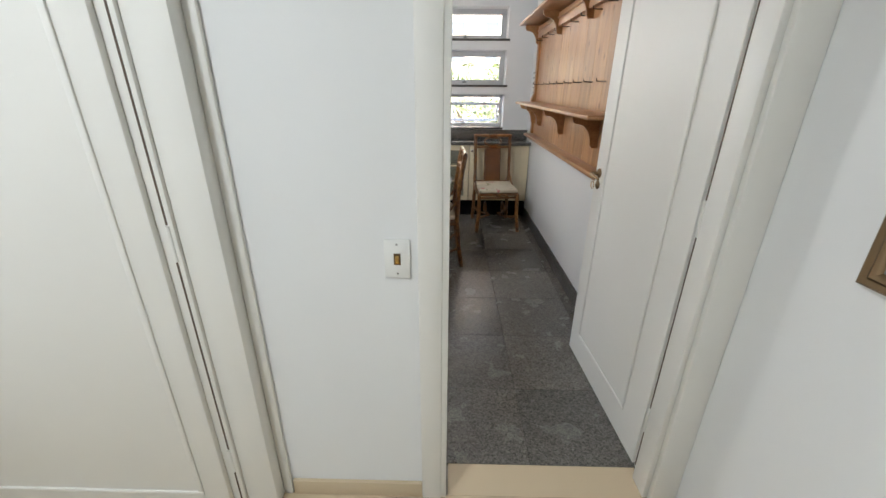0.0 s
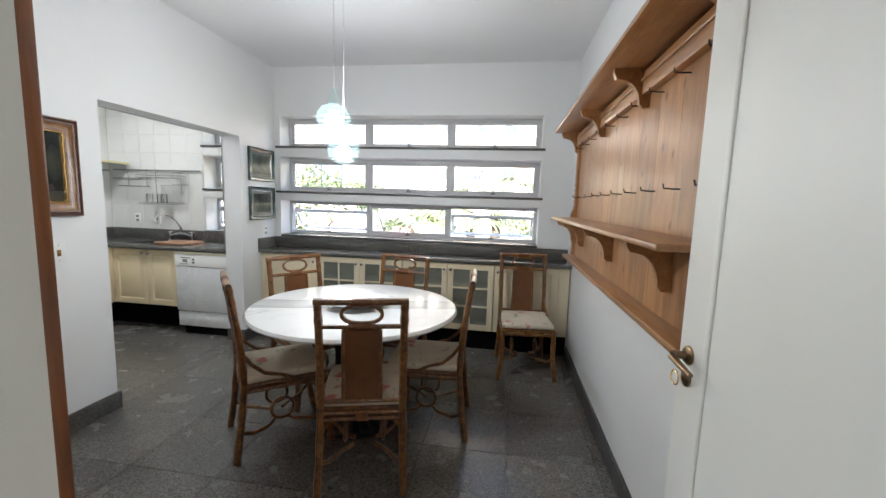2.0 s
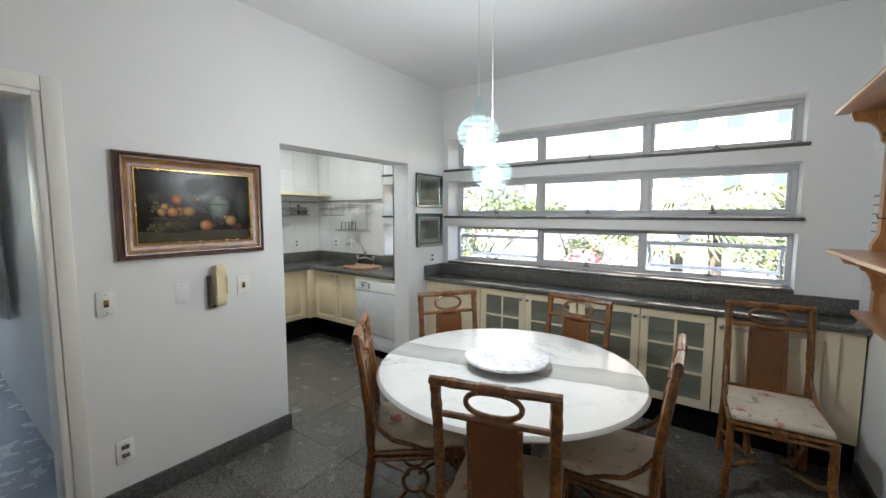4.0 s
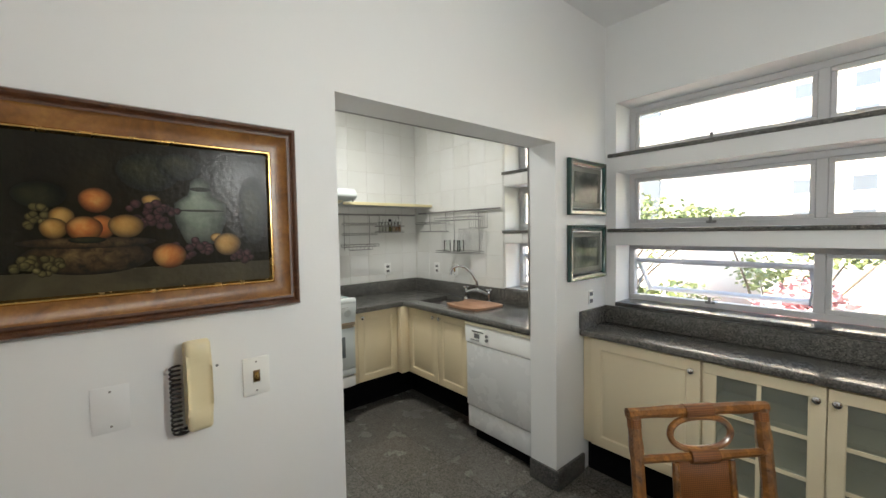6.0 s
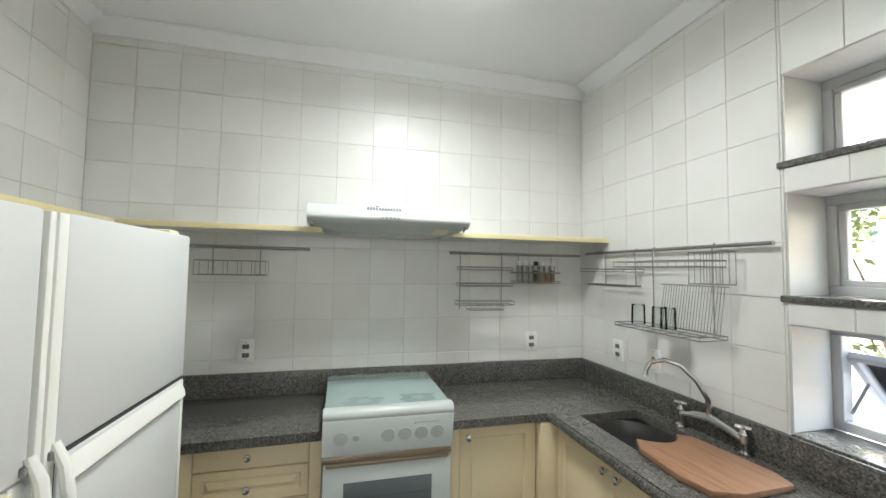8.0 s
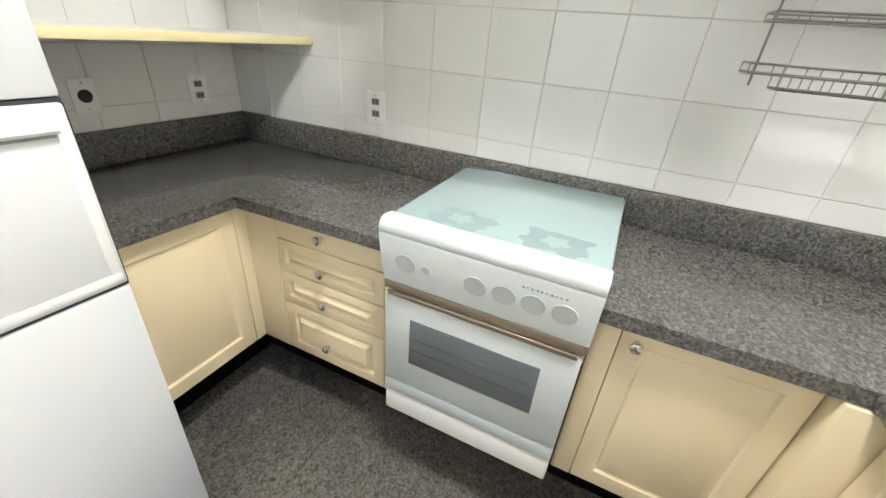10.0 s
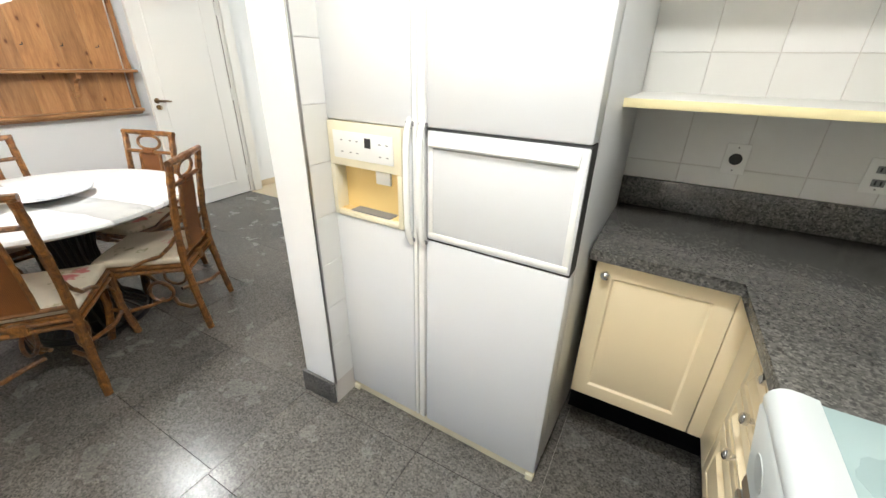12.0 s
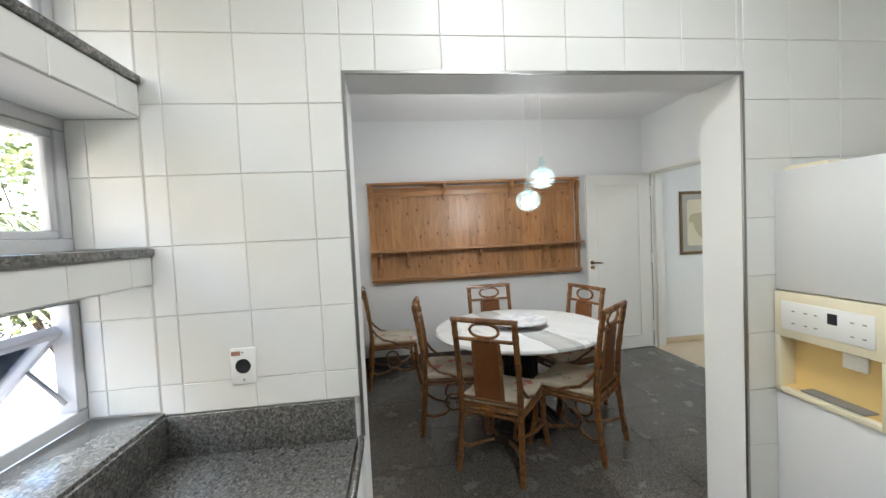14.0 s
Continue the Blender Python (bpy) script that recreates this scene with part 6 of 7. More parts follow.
PHOTO = canvas_material("dim_photograph", [(0.35, (0.03, 0.035, 0.03)), (0.6, (0.10, 0.11, 0.10)), (0.8, (0.24, 0.24, 0.22))], 0.12, 7)
MOUNT = painted("pale_mount", (0.16, 0.17, 0.15), 0.5, 0.1, 0.1)
for z0p, z1p, lab in ((1.585, 1.912, "upper"), (1.195, 1.525, "lower")):
    g = thing("framed_photograph", "small dim picture in a glossy dark green frame", "picture", (-2.87, 5.72, z0p), group="pair of green framed pictures")
    picture_frame(g, 5.53, 5.945, z0p, z1p, [(0.0, 0.001), (0.0, 0.022), (0.006, 0.028), (0.018, 0.026), (0.030, 0.016), (0.036, 0.012)], GREENF, -2.869, label="glossy dark green moulding")
    picture_frame(g, 5.53, 5.945, z0p, z1p, [(0.036, 0.012), (0.040, 0.014), (0.044, 0.009)], STEEL, -2.869, name="silver_slip")
    part("mount", B(-2.868, -2.862, 5.57, 5.905, z0p + 0.04, z1p - 0.04), MOUNT, g, smooth=False)
    part("print", B(-2.863, -2.860, 5.60, 5.875, z0p + 0.075, z1p - 0.07), PHOTO, g, smooth=False)

hp = thing("bird_print", "aged bird print with grey mount in an antique gold frame", "picture", (0.2, 1.5, 1.09))
y0, y1, z0, z1 = 1.18, 1.80, 1.088, 1.865
picture_frame(hp, y0, y1, z0, z1, [(0.0, 0.001), (0.0, 0.020), (0.005, 0.024), (0.016, 0.019), (0.021, 0.023), (0.027, 0.020), (0.035, 0.012)], ANTIQUE, 0.199, -1, label="antique gold moulding")
part("mount", B(0.1885, 0.195, y0 + 0.02, y1 - 0.02, z0 + 0.02, z1 - 0.02), MATBOARD, hp, smooth=False)
sheet = [(y0 + 0.09, z0 + 0.09), (y1 - 0.09, z0 + 0.09), (y1 - 0.09, z1 - 0.09), (y0 + 0.09, z1 - 0.09)]
out = []
for (cy, cz), a0 in (((y1 - 0.137, z1 - 0.147), 0), ((y0 + 0.137, z1 - 0.147), 90), ((y0 + 0.137, z0 + 0.147), 180), ((y1 - 0.137, z0 + 0.147), 270)):
    out += arc(cy, cz, 0.042, a0, a0 + 90, 6)
part("paper", P(out, "x", 0.1865, 0.1884), AGED, hp, smooth=False)
bird = [(1.686, 1.477), (1.684, 1.51), (1.677, 1.545), (1.664, 1.568), (1.646, 1.583), (1.625, 1.588), (1.604, 1.589), (1.554, 1.596), (1.50, 1.60), (1.44, 1.585), (1.40, 1.54), (1.385, 1.46), (1.39, 1.38), (1.42, 1.31), (1.455, 1.275), (1.494, 1.272), (1.515, 1.285), (1.537, 1.306), (1.56, 1.33), (1.579, 1.356), (1.60, 1.388), (1.613, 1.423), (1.619, 1.45), (1.627, 1.469), (1.637, 1.482), (1.648, 1.487), (1.665, 1.481)]
part("bird_wash", P(bird, "x", 0.1858, 0.1866), AGEDB, hp, "faded sepia bird shape", smooth=False)

cal = thing("wall_calendar", "small printed sheet on the wall beside the rack", "calendar", (0.249, 5.8, 1.42))
part("sheet", B(0.2465, 0.249, 5.72, 5.865, 1.42, 1.63), MIDGREY, cal, smooth=False)
for i in range(3):
    for j in range(4):
        part("printed_cell", B(0.2457, 0.2466, 5.726 + 0.046 * i, 5.766 + 0.046 * i, 1.428 + 0.050 * j, 1.468 + 0.050 * j), PLASTICW, cal, smooth=False)

# ---- wall fittings ----
ph = thing("wall_telephone", "beige wall intercom handset with a black coiled cord", "telephone", (-2.87, 3.68, 0.97))
part("base", B(-2.869, -2.848, 3.652, 3.712, 0.985, 1.215, r=0.009, seg=3), PHONE, ph)
grip = P([(-2.846, 0.985), (-2.846, 1.215), (-2.83, 1.226), (-2.808, 1.22), (-2.802, 1.19), (-2.81, 1.15), (-2.81, 1.05), (-2.802, 1.02), (-2.808, 0.982), (-2.83, 0.976)], "y", 3.654, 3.712)
bmesh.ops.bevel(grip, geom=list(grip.edges), offset=0.011, segments=3, profile=0.5, affect="EDGES")
part("handset", grip, PHONE, ph)
coil = []
for k in range(150):
    f = k / 149
    a = f * 2 * math.pi * 17
    coil.append((-2.845 + 0.010 * math.cos(a), 3.632 + 0.012 * math.sin(a) + (0.03 * max(0, f - 0.85) / 0.15), 1.16 - 0.21 * f if f < 0.9 else 0.971 + 0.14 * (f - 0.9)))
part("coiled_cord", T(coil, 0.0028, sides=5), BLACKP, ph, "black coiled cord")
part("screw", L([(0.004, 0.0), (0.003, 0.002)], (-2.869, 3.735, 1.13), axis="x", sides=10), GREYP, ph)


def plate(c, face, w, h, kind, label):
    """Wall plate at c, facing along +x, -x, +y or -y."""
    nx, ny = face
    m = frame_matrix(c, (-ny, nx, 0), (nx, ny, 0))
    thick = 0.0015 if kind == "blank" else 0.007
    t = thing("wall_plate" if kind == "blank" else ("light_switch" if kind == "switch" else "power_outlet"), label, "switch" if kind == "switch" else "outlet", c)
    part("plate", placed(B(-w / 2, w / 2, 0.0, thick, -h / 2, h / 2, r=thick * 0.3), m), WALL if kind == "blank" else PLASTICW, t)
    if kind == "switch":
        part("surround", placed(B(-0.010, 0.010, 0.0065, 0.009, -0.018, 0.018, r=0.001), m), ANTIQUE, t)
        part("rocker", placed(B(-0.006, 0.006, 0.0085, 0.012, -0.013, 0.013, r=0.002), m), BRASS, t)
    elif kind == "double":
        for s in (-1, 1):
            part("socket", placed(B(-0.017, 0.017, 0.0065, 0.0085, s * 0.022 - 0.012, s * 0.022 + 0.012, r=0.002), m), GREYP, t)
            for q in (-1, 1):
                part("slot", placed(B(q * 0.007 - 0.0025, q * 0.007 + 0.0025, 0.0082, 0.0092, s * 0.022 - 0.007, s * 0.022 + 0.007), m), BLACKP, t)
    elif kind == "round":
        part("socket", placed(L([(0.021, 0.0065), (0.021, 0.009), (0.016, 0.0085), (0.002, 0.0075)], (0, 0, 0), axis="y", sides=24), m), BLACKP, t)
    for s in (-1, 1):
        part("screw", placed(L([(0.0035, thick - 0.0005), (0.0025, thick + 0.0015)], (0, 0, s * h * 0.38), axis="y", sides=8), m), STEEL, t)
    return t


plate((-2.869, 3.837, 1.075), (1, 0), 0.075, 0.115, "switch", "white light switch plate with a brass rocker")
plate((-2.869, 3.167, 1.08), (1, 0), 0.075, 0.115, "switch", "white light switch plate with a brass rocker")
plate((-2.869, 3.50, 1.075), (1, 0), 0.075, 0.115, "blank", "blank wall plate painted over in white")
plate((-2.869, 5.79, 1.075), (1, 0), 0.05, 0.085, "double", "small white outlet above the sideboard")
plate((-0.817, 2.099, 0.995), (0, -1), 0.075, 0.12, "switch", "white light switch plate beside the hall door")
plate((-4.945, 5.614, 1.138), (1, 0), 0.08, 0.115, "double", "white double outlet on the tiles")
plate((-4.945, 3.988, 1.134), (1, 0), 0.08, 0.115, "double", "white double outlet on the tiles")
plate((-4.749, 3.235, 1.127), (0, 1), 0.08, 0.115, "double", "white double outlet on the tiles")
plate((-4.347, 3.235, 1.134), (0, 1), 0.075, 0.11, "round", "white plate with a round black socket")
plate((-4.598, 5.975, 1.138), (0, -1), 0.08, 0.115, "double", "white double outlet on the tiles")
plate((-4.336, 5.975, 1.138), (0, -1), 0.08, 0.115, "switch", "white switch plate on the tiles")
rs = plate((-3.055, 5.749, 1.146), (-1, 0), 0.07, 0.105, "round", "white plate with a round black socket and red sticker")
part("sticker", B(-3.0632, -3.0615, 5.755, 5.78, 1.178, 1.190), TERRA, rs, smooth=False)
plate((-2.869, 3.20, 0.31), (1, 0), 0.075, 0.115, "double", "white outlet low on the wall")


# ---- utensil rails and wire racks ----
def rail(a, b, label):
    r = thing("utensil_rail", label, "rail", a)
    part("bar", T([a, b], 0.008, sides=10), STEEL, r)
    va, vb = Vector(a), Vector(b)
    for f in (0.12, 0.5, 0.88):
        p = va.lerp(vb, f)
        q = p + (Vector((-0.045, 0, 0)) if abs(a[0] - b[0]) < 0.01 else Vector((0, 0.028, 0)))
        part("holder", T([p, q], [0.011, 0.008], sides=8), CHROME, r)


rail((-4.90, 3.614, 1.67), (-4.90, 4.29, 1.67), "steel utensil rail under the shelf")
rail((-4.90, 5.069, 1.672), (-4.90, 5.93, 1.672), "steel utensil rail under the shelf")
rail((-4.86, 5.95, 1.686), (-3.75, 5.95, 1.686), "steel utensil rail on the window wall")


def wire(bm, pts, r=0.0027, closed=False):
    return tube(bm, pts, r, sides=5, closed=closed)


def basket(rack, u0, u1, d0, d1, z0, z1, put, bars=5):
    """Wire tray: two rims and bars; put(u, d, z) gives the place."""
    def rim(z):
        return wire(bmesh.new(), [put(u0, d0, z), put(u1, d0, z), put(u1, d1, z), put(u0, d1, z)], closed=True)
    tray = part("tray", rim(z0), STEEL, rack)
    part("tray_rim", rim(z1), STEEL, tray)
    for k in range(bars + 1):
        u = u0 + (u1 - u0) * k / bars
        part("tray_wire", wire(bmesh.new(), [put(u, d0, z1), put(u, d0, z0), put(u, d1, z0), put(u, d1, z1)], 0.0016), STEEL, tray)


def on_stove_wall(u, d, z):
    return (-4.90 + d, u, z)


def on_window_wall(u, d, z):
    return (u, 5.95 - d, z)


def wire_rack(label, put, u0, u1, trays, top, hooks):
    zmin = min(t[2] for t in trays)
    r = thing("wire_rack", label, "wire rack", put((u0 + u1) / 2, 0.02, zmin))
    for u in hooks:
        part("hanger", wire(bmesh.new(), [put(u, -0.009, top - 0.006), put(u, 0.0, top + 0.012), put(u, 0.012, top), put(u, 0.012, top - 0.05), put(u, 0.006, zmin)], 0.003), STEEL, r)
    for a, b, z0, z1, d in trays:
        basket(r, a, b, 0.012, d, z0, z1, put)
    return r


wire_rack("steel wire basket hung from a rail", on_stove_wall, 3.77, 4.09, [(3.77, 4.09, 1.53, 1.60, 0.09)], 1.67, (3.83, 4.05))
wire_rack("three-tier steel wire rack hung from a rail", on_stove_wall, 5.11, 5.43, [(5.11, 5.42, 1.575, 1.59, 0.10), (5.11, 5.42, 1.482, 1.497, 0.10), (5.10, 5.43, 1.375, 1.395, 0.11), (5.17, 5.37, 1.345, 1.375, 0.09)], 1.672, (5.13, 5.39))
sr = wire_rack("wire spice rack with glass jars", on_stove_wall, 5.48, 5.74, [(5.45, 5.76, 1.50, 1.512, 0.05), (5.45, 5.76, 1.56, 1.565, 0.05)], 1.672, (5.50, 5.72))
SPICE = [(0.62, 0.59, 0.53), (0.65, 0.62, 0.57), (0.60, 0.56, 0.50), (0.20, 0.17, 0.06), (0.48, 0.36, 0.25), (0.42, 0.25, 0.15), (0.40, 0.23, 0.13)]
for k, col in enumerate(SPICE):
    yy = 5.495 + 0.037 * k
    j = thing("spice_jar", "small spice jar with a %s cap in the rack" % ("black" if k == 3 else "white"), "jar", (-4.868, yy, 1.505), group="spice jars in the rack")
    part("glass", L([(0.013, 1.503), (0.015, 1.508), (0.015, 1.60), (0.011, 1.608)], (-4.868, yy, 0), sides=14), JAR, j)
    part("contents", L([(0.0125, 1.505), (0.0125, 1.575 - 0.01 * (k % 3)), (0.002, 1.577 - 0.01 * (k % 3))], (-4.868, yy, 0), sides=12), painted("spice", col, 0.8, 0.2, 0.6, grain=400), j)
    part("cap", L([(0.0135, 1.606), (0.0145, 1.609), (0.0145, 1.63), (0.004, 1.632)], (-4.868, yy, 0), sides=14), BLACKP if k == 3 else PLASTICW, j)
wire_rack("steel wire shelf hung in the corner", on_window_wall, -4.73, -4.36, [(-4.73, -4.36, 1.575, 1.59, 0.13), (-4.70, -4.38, 1.50, 1.505, 0.10)], 1.686, (-4.66, -4.42))
dr2 = wire_rack("wire dish drainer hung from the rail", on_window_wall, -4.40, -3.88, [(-4.40, -3.92, 1.60, 1.625, 0.16), (-4.02, -3.88, 1.53, 1.66, 0.09), (-4.40, -3.92, 1.31, 1.325, 0.15)], 1.686, (-4.30, -3.98))
bm = bmesh.new()
for k in range(22):
    u = -4.22 + 0.30 * k / 21
    wire(bm, [on_window_wall(u, 0.02, 1.52), on_window_wall(u, 0.05, 1.33)], 0.0016)
for z in (1.52, 1.33):
    wire(bm, [on_window_wall(-4.24, 0.02 + (0.03 if z < 1.4 else 0), z), on_window_wall(-3.90, 0.02 + (0.03 if z < 1.4 else 0), z)])
part("plate_grid", bm, STEEL, dr2)
for k, uu in enumerate((-4.31, -4.18, -4.13)):
    g = thing("drinking_glass", "clear drinking glass upturned on the drainer", "glass", (uu, 5.86, 1.326), group="glasses on the drainer")
    part("bowl", L([(0.032, 1.3265), (0.030, 1.42), (0.026, 1.42), (0.024, 1.415)], (uu, 5.86, 0), sides=18), JAR, g)

# ---- wardrobe by the hall door ----
wd = thing("wardrobe", "tall reddish-brown wooden cupboard beside the hall door", "wardrobe", (-1.65, 2.42, 0))
part("side", B(-1.225, -1.195, 2.245, 2.555, 0.0, 2.45, r=0.003), MAHOG, wd)
part("side", B(-2.12, -2.09, 2.245, 2.555, 0.0, 2.45, r=0.003), MAHOG, wd)
part("back", B(-2.09, -1.225, 2.245, 2.26, 0.06, 2.42), MAHOG, wd, smooth=False)
part("top", B(-2.09, -1.225, 2.245, 2.555, 2.42, 2.45), MAHOG, wd, smooth=False)
part("base", B(-2.09, -1.225, 2.245, 2.54, 0.0, 0.08), MAHOG, wd, smooth=False)
for a, b, kx in ((-1.655, -1.192, -1.63), (-2.118, -1.66, -1.685)):
    d = part("door", B(a, b, 2.56, 2.592, 0.03, 2.44, r=0.005), MAHOG, wd)
    part("knob", L([(0.008, 0), (0.008, 0.015), (0.016, 0.02), (0.014, 0.03), (0.003, 0.034)], (kx, 2.592, 1.1), axis="y", sides=14), BRASS, d)

# ---- laundry corridor, glimpsed through its doorway ----
rk = thing("drying_rack", "white ceiling drying rack in the laundry", "drying rack", (-5.2, 2.5, 2.2))
for k in range(6):
    part("bar", T([(-6.2, 2.2 + 0.13 * k, 2.22), (-4.2, 2.2 + 0.13 * k, 2.22)], 0.008, sides=6), PLASTICW, rk)
for xx in (-6.0, -4.4):
    part("cross_bar", T([(xx, 2.15, 2.235), (xx, 2.9, 2.235)], 0.010, sides=6), STEEL, rk)
    for yy in (2.3, 2.75):
        part("cord", T([(xx, yy, 2.24), (xx, yy, 2.778)], 0.003, sides=5), PLASTICW, rk)
cu = bmesh.new()
cols = []
for k in range(40):
    u = k / 39
    cols.append([cu.verts.new((-4.6 - 0.9 * u, 3.02 + 0.02 * math.sin(u * 40), z)) for z in (0.75, 1.4, 2.3)])
for a, b in zip(cols, cols[1:]):
    for i in range(2):
        cu.faces.new((a[i], b[i], b[i + 1], a[i + 1]))
bmesh.ops.solidify(cu, geom=list(cu.faces), thickness=0.004)
solid("curtain", cu, CLOTH, "white cloth hanging along the laundry wall", "curtain")

# ---- tiles on the kitchen walls ----
TILE_MESH = {}


def tile_mesh(w, h):
    key = (round(w, 3), round(h, 3))
    if key not in TILE_MESH:
        bm = bmesh.new()
        a, b, e = w / 2, h / 2, 0.0018
        lo = [bm.verts.new(p) for p in ((-a, 0, -b), (a, 0, -b), (a, 0, b), (-a, 0, b))]
        mi = [bm.verts.new(p) for p in ((-a, 0.0035, -b), (a, 0.0035, -b), (a, 0.0035, b), (-a, 0.0035, b))]
        hi = [bm.verts.new(p) for p in ((-a + e, 0.005, -b + e), (a - e, 0.005, -b + e), (a - e, 0.005, b - e), (-a + e, 0.005, b - e))]
        for p, q in ((lo, mi), (mi, hi)):
            for i in range(4):
                bm.faces.new((p[i], p[(i + 1) % 4], q[(i + 1) % 4], q[i]))
        bm.faces.new(hi)
        TILE_MESH[key] = finish("wall_tile", bm, TILE)
    return TILE_MESH[key]


def minus(r, h):
    """Rectangle r less rectangle h, as rectangles."""
    a0, a1, b0, b1 = r
    c0, c1, d0, d1 = h
    if c0 >= a1 or c1 <= a0 or d0 >= b1 or d1 <= b0:
        return [r]
    out = []
    if b0 < d0:
        out.append((a0, a1, b0, d0))
    if d1 < b1:
        out.append((a0, a1, d1, b1))
    lo, hi = max(b0, d0), min(b1, d1)
    if a0 < c0:
        out.append((a0, c0, lo, hi))
    if c1 < a1:
        out.append((c1, a1, lo, hi))
    return out


def tiles(parent, axis, plane, sign, u0, u1, z0, z1, up, zp, holes=(), pitch=0.1975):
    """Tiles a wall plane; up and zp are places of one joint each."""
    turn = {("x", 1): -90, ("x", -1): 90, ("y", 1): 0, ("y", -1): 180}[(axis, sign)]
    rot = Matrix.Rotation(radians(turn), 4, "Z")
    u = up - math.ceil((up - u0) / pitch) * pitch
    while u < u1:
        z = zp - math.ceil((zp - z0) / pitch) * pitch
        while z < z1:
            rects = [(max(u, u0) + 0.001, min(u + pitch, u1) - 0.001, max(z, z0) + 0.001, min(z + pitch, z1) - 0.001)]
            for h in holes:
                rects = [q for r in rects for q in minus(r, h)]
            for a0, a1, b0, b1 in rects:
                if a1 - a0 > 0.008 and b1 - b0 > 0.008:
                    ob = new("wall_tile", tile_mesh(a1 - a0, b1 - b0))
                    c = ((plane, (a0 + a1) / 2) if axis == "x" else ((a0 + a1) / 2, plane))
                    ob.matrix_basis = Matrix.Translation((c[0], c[1], (b0 + b1) / 2)) @ rot
                    ob.parent = parent
            z += pitch
        u += pitch


def grout_bed(parent, boxes):
    bm = bmesh.new()
    for b in boxes:
        box(bm, *b)
    o = new("grout_bed", finish("grout_bed", bm, TILEGROUT))
    o.parent = parent


grout_bed(WALLS["wall_stove"], [(-4.95, -4.9475, 3.23, 5.98, 0.28, H - 0.06)])
tiles(WALLS["wall_stove"], "x", -4.9495, 1, 3.235, 5.975, 1.02, H - 0.06, 4.020, 1.485)
grout_bed(WALLS["wall_fridge"], [(-4.947, -3.053, 3.23, 3.2325, 0.28, H - 0.06)])
tiles(WALLS["wall_fridge"], "y", 3.2305, 1, -4.945, -3.056, 1.02, H - 0.06, -4.175, 1.49)
grout_bed(WALLS["wall_west"], [(-3.0525, -3.05, 3.233, 4.12, 0.0, H - 0.06), (-3.0525, -3.05, 4.12, 5.42, 1.985, H - 0.06), (-3.0525, -3.05, 5.42, 6.165, 1.0, H - 0.06)])
tiles(WALLS["wall_west"], "x", -3.0505, -1, 3.236, 4.116, 0.12, H - 0.06, 5.523, 1.502)
tiles(WALLS["wall_west"], "x", -3.0505, -1, 4.116, 5.424, 1.989, H - 0.06, 5.523, 1.502)
tiles(WALLS["wall_west"], "x", -3.0505, -1, 5.424, 5.977, 1.02, H - 0.06, 5.523, 1.502)
for z0, z1 in ROWS_Z:
    tiles(WALLS["wall_west"], "x", -3.0505, -1, 5.981, 6.168, z0 + 0.002, z1 - 0.002, 5.919, 1.502)
grout_bed(WALLS["wall_north"], [(-4.947, -3.73, 5.9775, 5.98, 0.28, H - 0.06), (-3.73, -3.053, 5.9775, 5.98, 1.40, 1.474), (-3.73, -3.053, 5.9775, 5.98, 1.862, 1.95), (-3.73, -3.053, 5.9775, 5.98, 2.292, H - 0.06)])
tiles(WALLS["wall_north"], "y", 5.9795, -1, -4.945, -3.727, 1.02, H - 0.06, -4.33, 1.49)
tiles(WALLS["wall_north"], "y", 5.9795, -1, -3.727, -3.056, 1.398, 1.476, -3.54, 1.398, pitch=0.198)
tiles(WALLS["wall_north"], "y", 5.9795, -1, -3.727, -3.056, 1.862, 1.951, -3.54, 1.862, pitch=0.198)
tiles(WALLS["wall_north"], "y", 5.9795, -1, -3.727, -3.056, 2.292, H - 0.06, -3.54, 1.485)
for z0, z1 in ROWS_Z:
    o = new("reveal_lining", finish("reveal_lining", B(-3.728, -3.722, 5.981, 6.168, z0 + 0.001, z1 - 0.001), TILE))
    o.parent = WALLS["wall_north"]
# metal corner bead round the kitchen side of the opening
bead = bmesh.new()
box(bead, -3.0585, -3.05, 5.415, 5.424, 0.9, 1.99)
box(bead, -3.0585, -3.05, 4.116, 4.125, 0.115, 1.99)
box(bead, -3.0585, -3.05, 4.125, 5.415, 1.981, 1.990)
solid("trim_corner_bead", bead, STEEL, "thin metal corner bead round the kitchen opening", "trim", "structure", smooth=False)

# ---- floor slabs ----
SLAB_MESH = {}


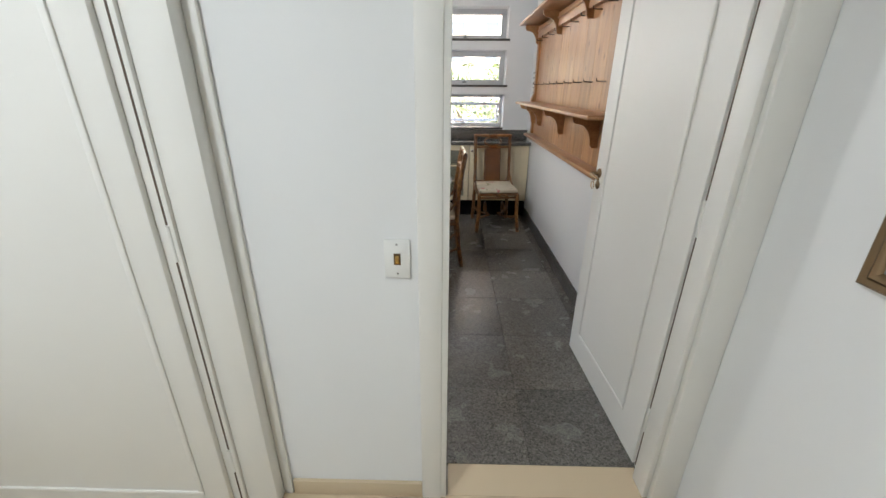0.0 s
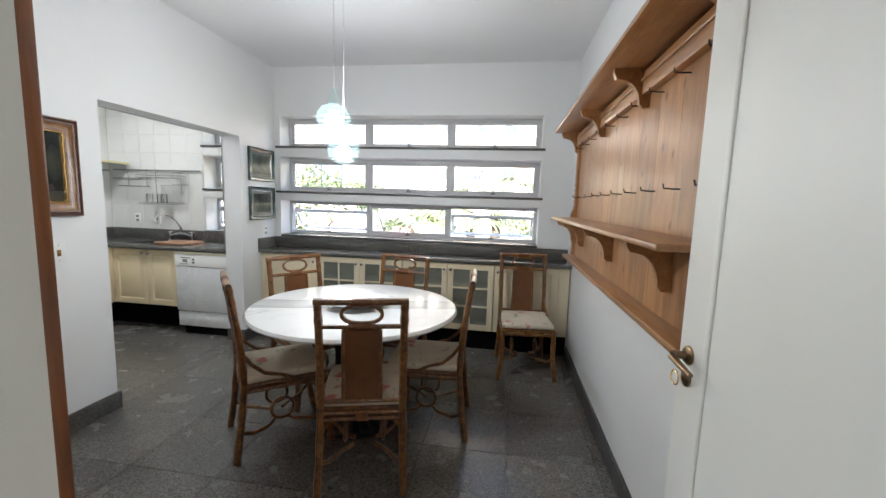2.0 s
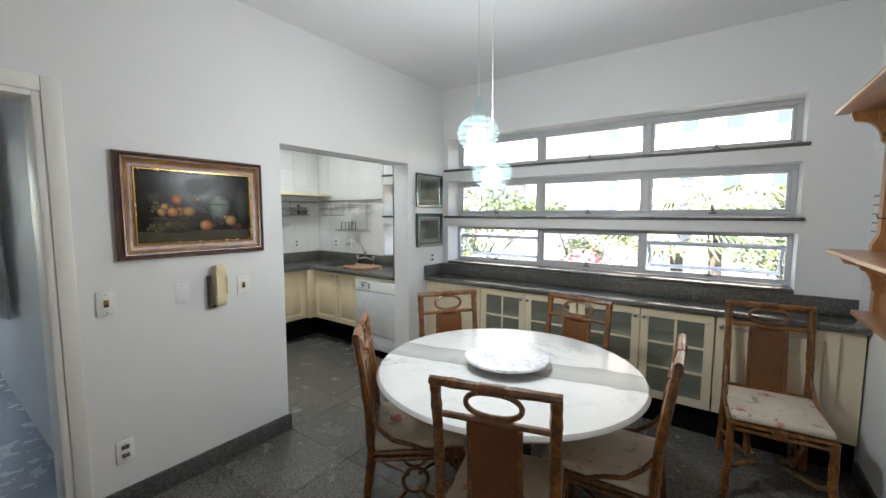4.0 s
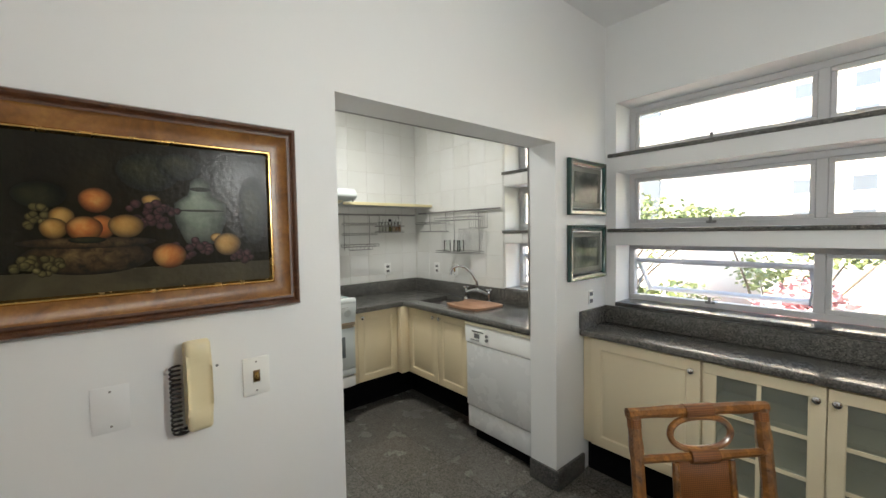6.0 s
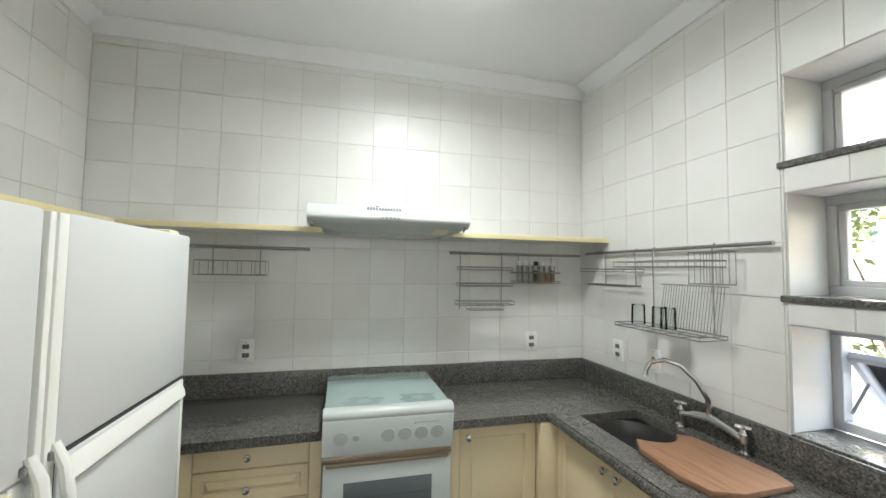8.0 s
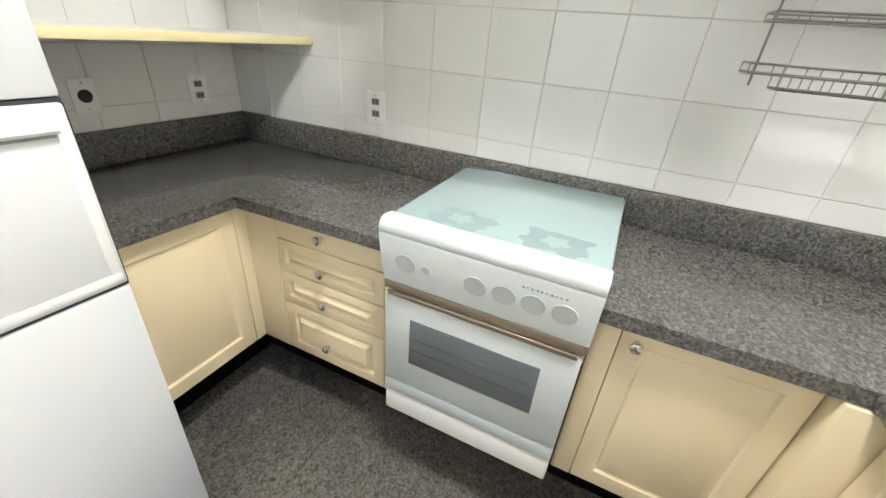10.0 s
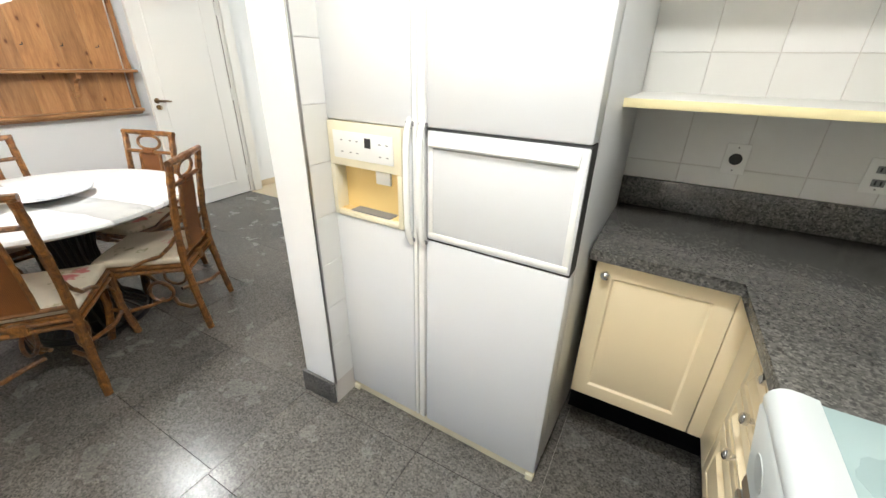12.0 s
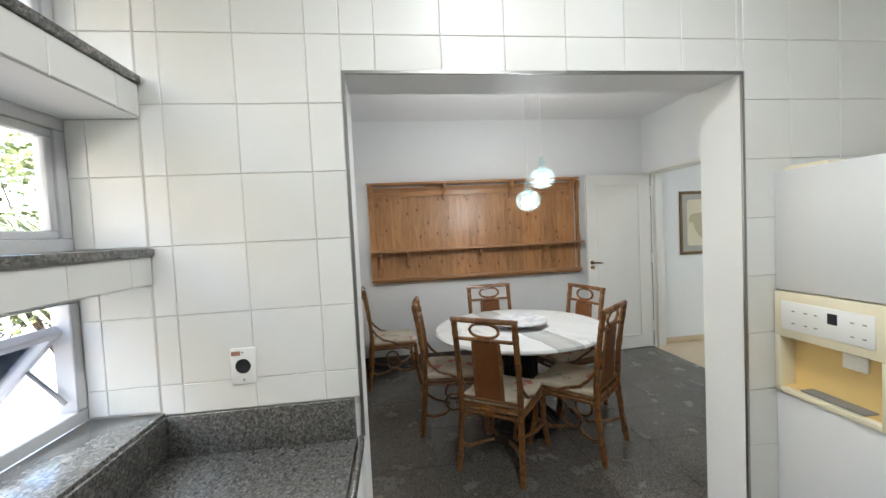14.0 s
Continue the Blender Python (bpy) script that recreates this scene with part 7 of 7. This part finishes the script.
def slab_mesh(w, d, material):
    key = (round(w, 3), round(d, 3), material.name)
    if key not in SLAB_MESH:
        bm = bmesh.new()
        a, b, e = w / 2, d / 2, 0.0004
        lo = [bm.verts.new(p) for p in ((-a, -b, -0.012), (a, -b, -0.012), (a, b, -0.012), (-a, b, -0.012))]
        mi = [bm.verts.new(p) for p in ((-a, -b, -0.0012), (a, -b, -0.0012), (a, b, -0.0012), (-a, b, -0.0012))]
        hi = [bm.verts.new(p) for p in ((-a + e, -b + e, 0), (a - e, -b + e, 0), (a - e, b - e, 0), (-a + e, b - e, 0))]
        for p, q in ((lo, mi), (mi, hi)):
            for i in range(4):
                bm.faces.new((p[i], p[(i + 1) % 4], q[(i + 1) % 4], q[i]))
        bm.faces.new(hi)
        SLAB_MESH[key] = finish("floor_slab", bm, material)
    return SLAB_MESH[key]


def slabs(x0, x1, y0, y1, xp, yp, px, py, material, gap=0.0011):
    x = xp - math.ceil((xp - x0) / px) * px
    while x < x1 - 0.004:
        y = yp - math.ceil((yp - y0) / py) * py
        while y < y1 - 0.004:
            a0, a1, b0, b1 = max(x, x0) + gap, min(x + px, x1) - gap, max(y, y0) + gap, min(y + py, y1) - gap
            if a1 - a0 > 0.01 and b1 - b0 > 0.01:
                ob = new("floor_slab", slab_mesh(a1 - a0, b1 - b0, material))
                ob.location = ((a0 + a1) / 2, (b0 + b1) / 2, 0)
                ob.parent = base
            y += py
        x += px


slabs(-2.27, 0.25, 2.235, 5.98, -0.314, 3.65, 0.489, 0.484, FLOORG)
slabs(-2.872, -2.27, 2.235, 5.98, -2.872, 3.65, 0.602, 0.484, FLOORG)
slabs(-3.02, -2.872, 4.12, 5.42, -3.02, 4.636, 0.489, 0.484, FLOORG)
slabs(-4.95, -3.02, 3.23, 5.98, -3.02, 4.636, 0.489, 0.484, FLOORG)
slabs(-0.66, 0.115, 2.095, 2.235, -0.66, 2.095, 0.80, 0.14, LINOLEUM)
slabs(-2.6, 0.20, -1.6, 2.095, -0.4, 2.095, 0.45, 0.45, LINOLEUM)
slabs(-8.5, -2.87, 0.9, 3.08, -3.02, 2.6, 0.489, 0.484, LAUNDRYF)
